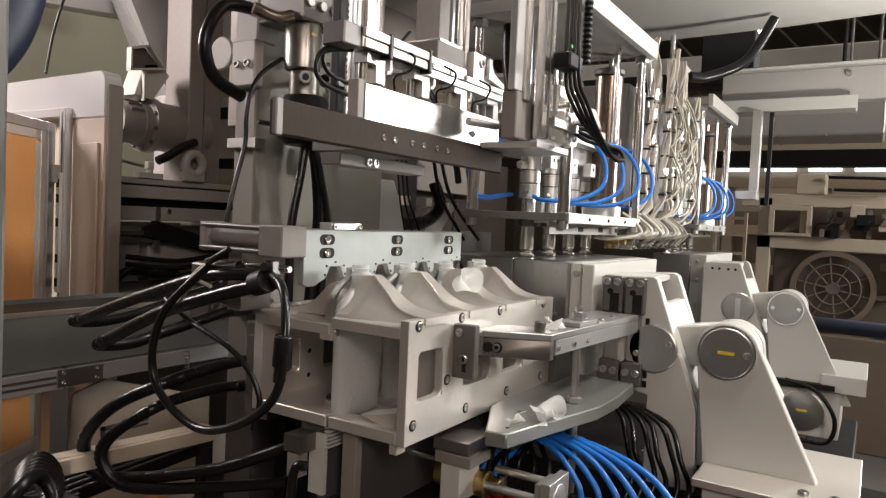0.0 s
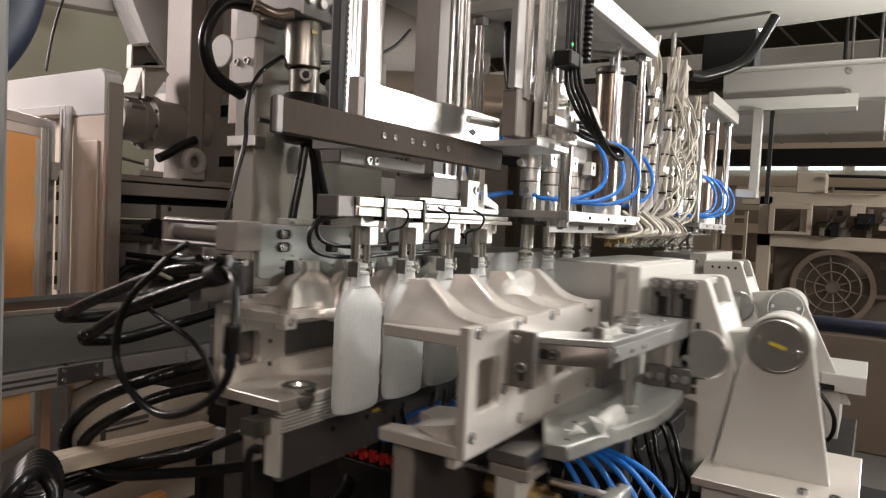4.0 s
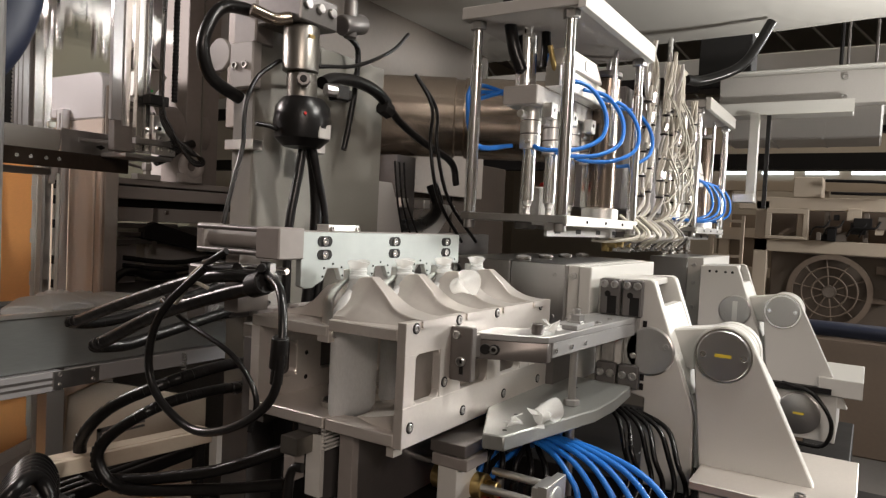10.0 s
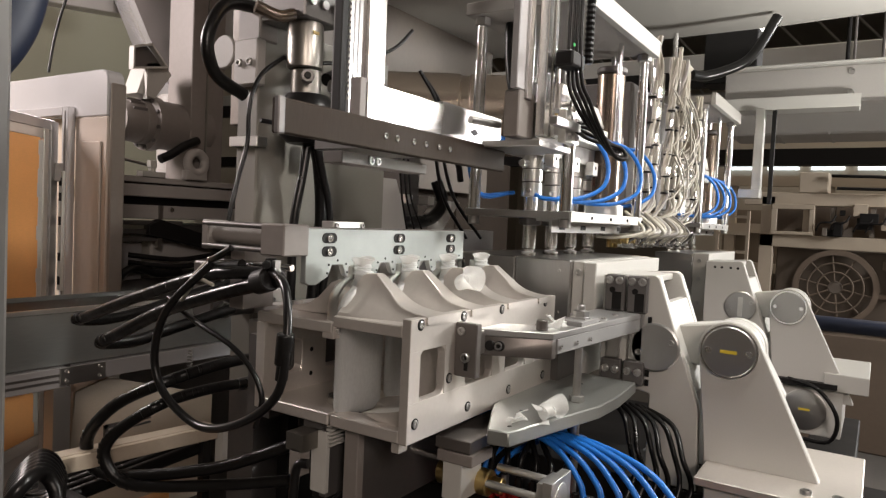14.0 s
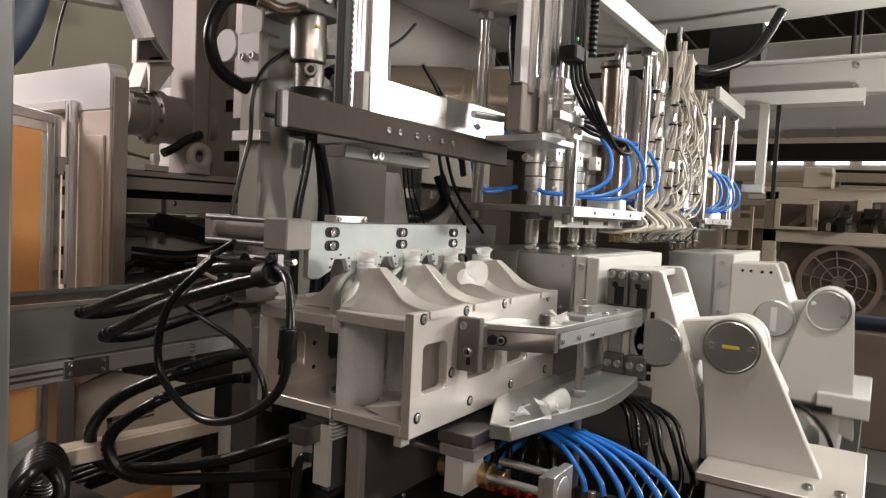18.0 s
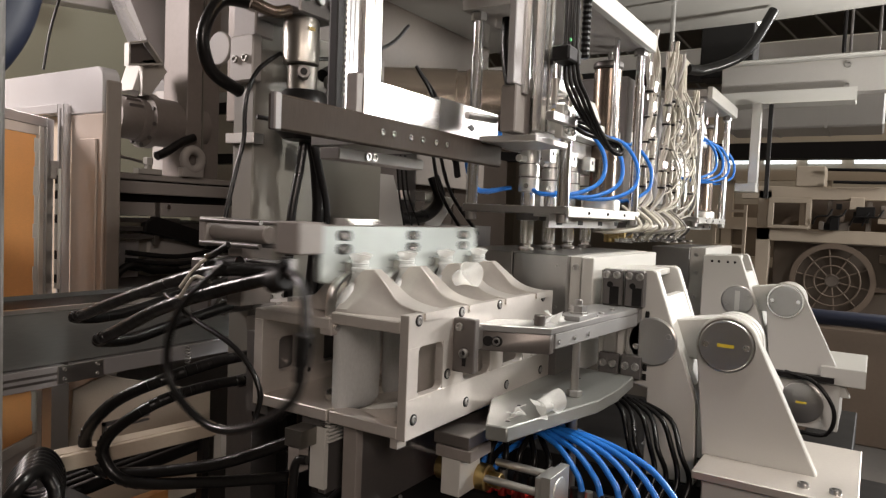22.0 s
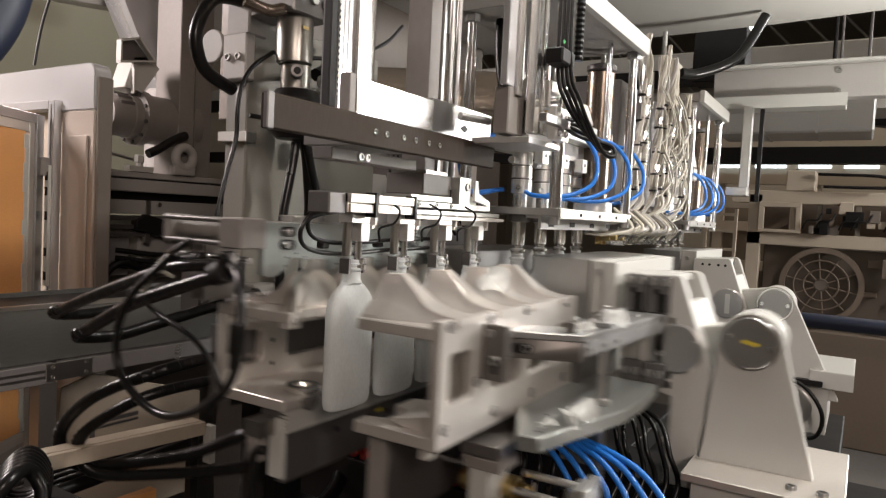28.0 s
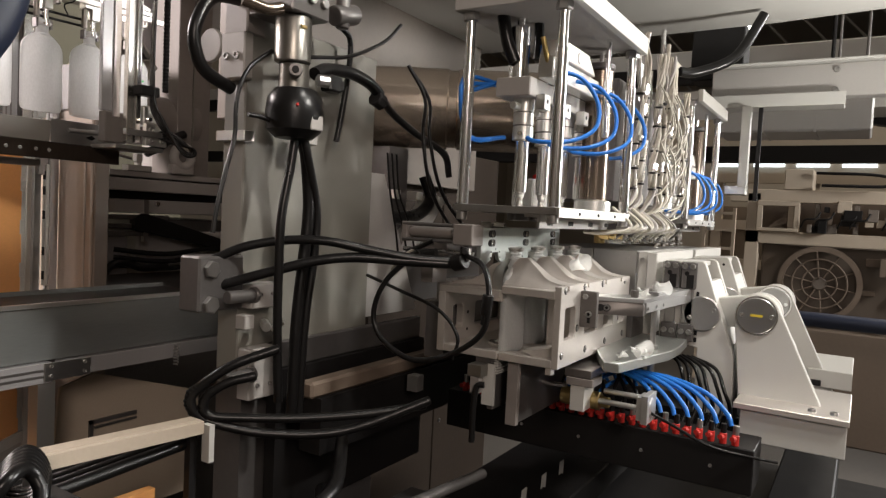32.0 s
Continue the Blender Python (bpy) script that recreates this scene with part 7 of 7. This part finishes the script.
        if (y - 0.27) ** 2 + (z - 1.21) ** 2 > 0.11:
            part("fitting", Shape().box(6.05, 6.1, y, y + random.uniform(0.03, 0.12), z, z + random.uniform(0.02, 0.08)), random.choice((UMBER, BROWN, BEIGE, BLACK_AND_SHADE)), t, bevel=0.003)
    part("blue_roller", Shape().cyl((5.2, 0.4, 1.02), (5.2, -0.6, 1.02), 0.05, 16), NAVY, t)
    part("top_box", Shape().box(5.99, 6.3, 0.36, 0.56, 1.93, 2.09), BEIGE, t, bevel=0.006)
    one("side_ladder", Shape().box(5.2, 5.23, 0.78, 0.80, 0.5, 1.75).box(5.2, 5.23, 0.98, 1.0, 0.5, 1.75).box(5.2, 5.23, 0.8, 0.98, 1.70, 1.72).box(5.2, 5.23, 0.8, 0.98, 1.58, 1.60).box(5.2, 5.23, 0.8, 0.98, 1.45, 1.47), BEIGE, "beige ladder frame beside the far machine", "ladder")
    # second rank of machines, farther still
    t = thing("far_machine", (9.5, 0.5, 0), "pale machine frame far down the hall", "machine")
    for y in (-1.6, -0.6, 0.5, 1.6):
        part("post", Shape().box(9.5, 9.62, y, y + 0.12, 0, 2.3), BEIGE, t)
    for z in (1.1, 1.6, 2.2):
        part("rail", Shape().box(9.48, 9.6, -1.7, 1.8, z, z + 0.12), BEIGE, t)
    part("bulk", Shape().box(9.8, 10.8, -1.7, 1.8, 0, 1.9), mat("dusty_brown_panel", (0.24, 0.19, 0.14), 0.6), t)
    # hall end: dark lintel, lit window strip, duct, roof girders
    one("dark_girder", Shape().box(8.0, 8.2, -9.0, 13.0, 2.33, 2.50), BLACK_AND_SHADE, "dark steel girder across the hall", "girder")
    t = thing("duct", (4.4, 0.4, 2.15), "grey sheet metal duct hung from rods", "duct")
    part("casing", Shape().box(4.2, 4.6, 0.0, 0.78, 2.15, 2.5), GREY, t, bevel=0.01)
    for y in (0.26, 0.52):
        part("seam", Shape().box(4.194, 4.6, y, y + 0.012, 2.145, 2.505), GREY, t)
    for y in (0.05, 0.72):
        part("hanger", Shape().cyl((4.4, y, 2.5), (4.4, y, 8.0), 0.008, 8), DARK, t)
    t = thing("pale_duct", (4.8, -0.6, 2.33), "pale sheet metal duct box hung from rods", "duct")
    part("casing", Shape().box(4.6, 5.0, -1.5, 0.25, 2.33, 2.42), PAINT, t, bevel=0.004)
    for y in (-1.4, 0.2):
        part("hanger", Shape().cyl((4.8, y, 2.42), (4.8, y, 8.0), 0.008, 8), DARK, t)
    t = thing("jib_arm", (5.05, 0.3, 2.4), "dark sloping steel jib arm hung from a rod", "arm")
    part("arm", Shape().prism([(0.3, 2.35), (-0.9, 2.15), (-0.9, 2.25), (0.3, 2.42)], "x", 5.05, 5.15), BLACK_AND_SHADE, t)
    part("hanger", Shape().cyl((5.1, 0.25, 2.40), (5.1, 0.25, 8.0), 0.012, 8), BLACK_AND_SHADE, t)
    part("hanger", Shape().cyl((5.1, -0.85, 2.24), (5.1, -0.85, 8.0), 0.012, 8), BLACK_AND_SHADE, t)
    w = thing("window_strip", (12, 0, 2.4), "bright clerestory window strip at the hall end", "window", kind="structure")
    for k in range(9):
        part("pane", Shape().box(12.0, 12.05, -3.2 + 0.62 * k, -2.75 + 0.62 * k, 2.62, 2.70), WINDOW, w)
    part("lintel", Shape().box(12.05, 12.3, -4, 3, 0.0, 3.4), WALLM, w)
    one("cream_girder", Shape().box(7.0, 7.2, -9.0, 13.0, 3.14, 3.32), PAINT, "cream crane girder under the roof", "girder", bevel=0.01)
    one("black_girder", Shape().box(6.9, 7.0, -9.0, 13.0, 2.98, 3.14), BLACK_AND_SHADE, "black girder below the crane girder", "girder")
    t = thing("roof_truss", (11, 0, 5), "steel roof trusses of the hall", "truss")
    for x in (14, 18, 22):
        part("chord", Shape().box(x, x + 0.1, -9, 13, 6.6, 6.72).box(x, x + 0.1, -9, 13, 5.7, 5.8), PAINT, t)
        for k in range(24):
            y = -8 + 0.8 * k
            part("brace", Shape().cyl((x + 0.05, y, 5.75), (x + 0.05, y + 0.8, 6.65), 0.03, 6), PAINT, t)
    t = thing("roof_lamp", (12.1, 1.75, 4.8), "glowing roof lamp tube hung from rods", "lamp")
    part("tube", Shape().box(12, 12.2, 1.75, 2.35, 4.8, 4.88), DAY, t)
    for d in (0.1, 0.5):
        part("hanger", Shape().cyl((12.1, 1.75 + d, 4.88), (12.1, 1.75 + d, 8.0), 0.01, 8), GREY, t)


overhead()
far_machines()


# ---- what moves, and when ----
def ease(points, t):
    """Value at t of a list of (time, value), with smooth starts and stops."""
    if t <= points[0][0]:
        return points[0][1]
    for (a, u), (b, v) in zip(points, points[1:]):
        if t <= b:
            s = (t - a) / (b - a)
            return u + (v - u) * s * s * (3 - 2 * s)
    return points[-1][1]


SHUTTLE = [(5.42, 0), (6.22, 1), (8.02, 1), (8.95, 0), (29.47, 0), (30.27, 1)]
SPREAD = [(3.75, 0), (4.15, 1), (7.15, 1), (7.5, 0), (27.8, 0), (28.2, 1), (31.2, 1), (31.55, 0)]
PINS = [(7.5, 0), (7.75, 0.112), (10.4, 0.112), (10.62, 0.05), (13.0, 0.0), (31.55, 0), (31.8, 0.112)]
STROKE = [(21.9, 0), (22.1, 1), (22.8, 1), (23.15, 0)]
LIFT = [(0.15, 0.238), (0.42, 0.035), (0.72, 0.0), (4.64, 0), (5.26, 0.495), (8.25, 0.495), (9.05, 0.028), (9.62, 0.028), (10.15, 0.58), (23.75, 0.58), (24.05, 0.245), (24.25, 0.245), (24.55, 0.05), (25.0, 0), (28.7, 0), (29.32, 0.495)]
ACROSS = [(6.7, 0), (7.5, 1.086), (11.3, 1.086), (12.35, 0), (30.75, 0), (31.55, 1.086)]
SHUTTLE_TWO = [(17.55, 0), (18.3, 1), (19.95, 1), (20.9, 0)]
SPREAD_TWO = [(15.7, 0), (16.1, 1), (19.05, 1), (19.4, 0)]
PINS_TWO = [(0, 0), (19.4, 0), (19.65, 0.112), (22.3, 0.112), (22.5, 0.05), (25, 0)]


def beat(*tables):
    """Key times: the clip's ends and a fine step wherever one of the tables changes."""
    ts = {0.0, 32.0}
    for tab in tables:
        for (a, u), (b, v) in zip(tab, tab[1:]):
            if u != v:
                n = max(2, round((b - a) / 0.1))
                ts |= {round(a + (b - a) * k / n, 3) for k in range(n + 1)}
    return sorted(t for t in ts if 0 <= t <= 32)


def drive(ob, tables, offset, turn=None):
    at = ob.location.copy()
    rows = []
    for t in beat(*tables):
        x, y, z = offset(t)
        rows.append((t, pose(at.x + x, at.y + y, at.z + z, turn(t) if turn else 0)))
    walk(ob, rows)


def motions():
    go = lambda t: GO * ease(SHUTTLE, t)
    wide = lambda t: OPEN * ease(SPREAD, t)
    for ob in (RIGHT, *SCRAPS):
        drive(ob, (SHUTTLE, SPREAD), lambda t: (go(t), -wide(t), 0))
    for ob in (LEFT, PUNCH_CYL, HOSES):
        drive(ob, (SHUTTLE, SPREAD), lambda t: (go(t), wide(t), 0))
    drive(DEFLASH, (SHUTTLE, SPREAD, STROKE), lambda t: (go(t), wide(t) - 0.068 * ease(STROKE, t), 0))
    drive(LOOP, (SHUTTLE, SPREAD, STROKE), lambda t: (go(t), wide(t) - 0.068 * ease(STROKE, t), 0))
    drive(CARRIAGE, (SHUTTLE,), lambda t: (go(t), 0, 0))
    drive(LEVER, (SHUTTLE, SPREAD), lambda t: (go(t), 0, 0), lambda t: 21.7 * ease(SPREAD, t))
    go2 = lambda t: -GO * ease(SHUTTLE_TWO, t)
    drive(HALF_TWO, (SHUTTLE_TWO, SPREAD_TWO), lambda t: (go2(t), -OPEN * ease(SPREAD_TWO, t), 0))
    drive(LEVER_TWO, (SHUTTLE_TWO, SPREAD_TWO), lambda t: (go2(t), 0, 0), lambda t: 21.7 * ease(SPREAD_TWO, t))
    drive(CARRIAGE_TWO, (SHUTTLE_TWO,), lambda t: (go2(t), 0, 0))
    drive(HEAD1, (PINS,), lambda t: (0, 0, ease(PINS, t)))
    drive(HEAD2, (PINS_TWO,), lambda t: (0, 0, ease(PINS_TWO, t)))
    drive(FRAME, (ACROSS,), lambda t: (0, ease(ACROSS, t), 0))
    drive(GRIPPER, (ACROSS, LIFT), lambda t: (0, ease(ACROSS, t), ease(LIFT, t)))
    for (near, far, r, first), made in zip(FLEX, PIECES):
        for k, ob in enumerate(made):
            rows = []
            for t in beat(SHUTTLE, SPREAD):
                s = ease(SHUTTLE, t)
                line = []
                for j, (a, b) in enumerate(zip(near, far)):
                    hold = (1 - j / 7) if first else j / 7
                    line.append(Vector(a).lerp(Vector(b), s) + Vector((0, wide(t) * hold, 0)))
                at, way = spline(line, (k + 0.5) / LINKS)
                q = way.to_track_quat("X", "Z").to_matrix().to_4x4()
                rows.append((t, Matrix.Translation(at) @ q))
            walk(ob, rows)
    drop = [(9.42, 0), (9.66, 0.45), (9.92, 1.0)]
    away = [(9.95, 0), (12.0, -1.7)]
    for i in range(4):
        x, z = NECKS[i], 1.308

        # first batch: taken out, carried over, dropped on the outfeed belt and borne away
        def taken(t):
            f = ease(drop, t)
            y = YP + ease(ACROSS, min(t, 9.6)) - 0.10 * f
            up = ease(LIFT, min(t, 9.4)) if t > 1.2 else 0
            return pose(x + ease(away, t) + 0.02 * f, y, z + up + 0.012 * f, -88 * f, 0, 25 * f * (i - 1.5))
        walk(BOTTLES[i], [(t, taken(t)) for t in beat(ACROSS[:2], LIFT[3:7], drop, away)])
        # second batch: left on the pins, collected by the near cavities, brought back and taken out
        def second(t):
            if t < 7.6:
                return x + GO, YP, z
            if t < 28.4:
                return x + GO * ease(SHUTTLE, t), YP, z
            return x, YP + ease(ACROSS, t), z + ease(LIFT, t)
        walk(BOTTLES[4 + i], [(t, pose(*second(t))) for t in beat(SHUTTLE[2:4], ACROSS[4:], LIFT[13:])])
        # third batch: blown in the far cavities and left on the pins
        parison = [(5.6, 0.4), (7.05, 0.0)]
        third = lambda t: (x + GO + GO * (1 if t < 7.6 else ease(SHUTTLE[2:4], t)), YP, z + ease(parison, t))
        walk(BOTTLES[8 + i], [(t, pose(*third(t))) for t in beat(parison, SHUTTLE[2:4])])
        # flash above the necks
        zf = z + 0.199
        fall = [(22.02, 0), (22.12, 1), (22.35, 2), (22.7, 3)]

        def flash(t):
            f = ease(fall, t)
            if f == 0:
                return pose(x + (GO if t < 7.6 else GO * ease(SHUTTLE, t)), YP, zf)
            if f <= 1:
                return pose(x, YP - 0.05 * f, zf - 0.01 * f, 30 * f, 0, 0)
            if f <= 2:
                return pose(x + 0.05 * (f - 1), YP - 0.05 - 0.16 * (f - 1), zf - 0.01 - 0.04 * (f - 1), 30 + 60 * (f - 1), 0, 20 * (f - 1))
            a = Vector((x + 0.05, YP - 0.21, zf - 0.05))
            end = {2: Vector((0.985, 0.43, 1.308)), 3: Vector((1.02, 0.395, 1.458))}.get(i, Vector((x + 0.06, 0.40, 0.745)))
            p = a.lerp(end, f - 2)
            return pose(*p, 90, 0, 20 + 10 * (f - 2))
        rest = {2: Vector((0.985, 0.43, 1.308)), 3: Vector((1.02, 0.395, 1.458))}.get(i, Vector((x + 0.06, 0.40, 0.745)))

        def settle(t):
            if t < 22.7:
                return flash(t)
            if i < 2:
                return pose(*rest, 90, 0, 30)
            return pose(rest.x + go(t), rest.y - wide(t), rest.z, 90, 0, 30)
        walk(FUNNELS[i], [(t, settle(t)) for t in beat(SHUTTLE[2:], SPREAD[4:], fall)])
        walk(FUNNELS[4 + i], [(t, pose(third(t)[0], YP, third(t)[2] + 0.199)) for t in beat(parison, SHUTTLE[2:4])])
        # tails below the bottles of the second batch
        loose = [(12.0, 0), (12.4, -0.35)]
        walk(TAILS[i], [(t, pose(x + (GO if t < 7.6 else GO * ease(SHUTTLE, t)), YP, z + ease(loose, t))) for t in beat(SHUTTLE[2:4], loose)])


motions()
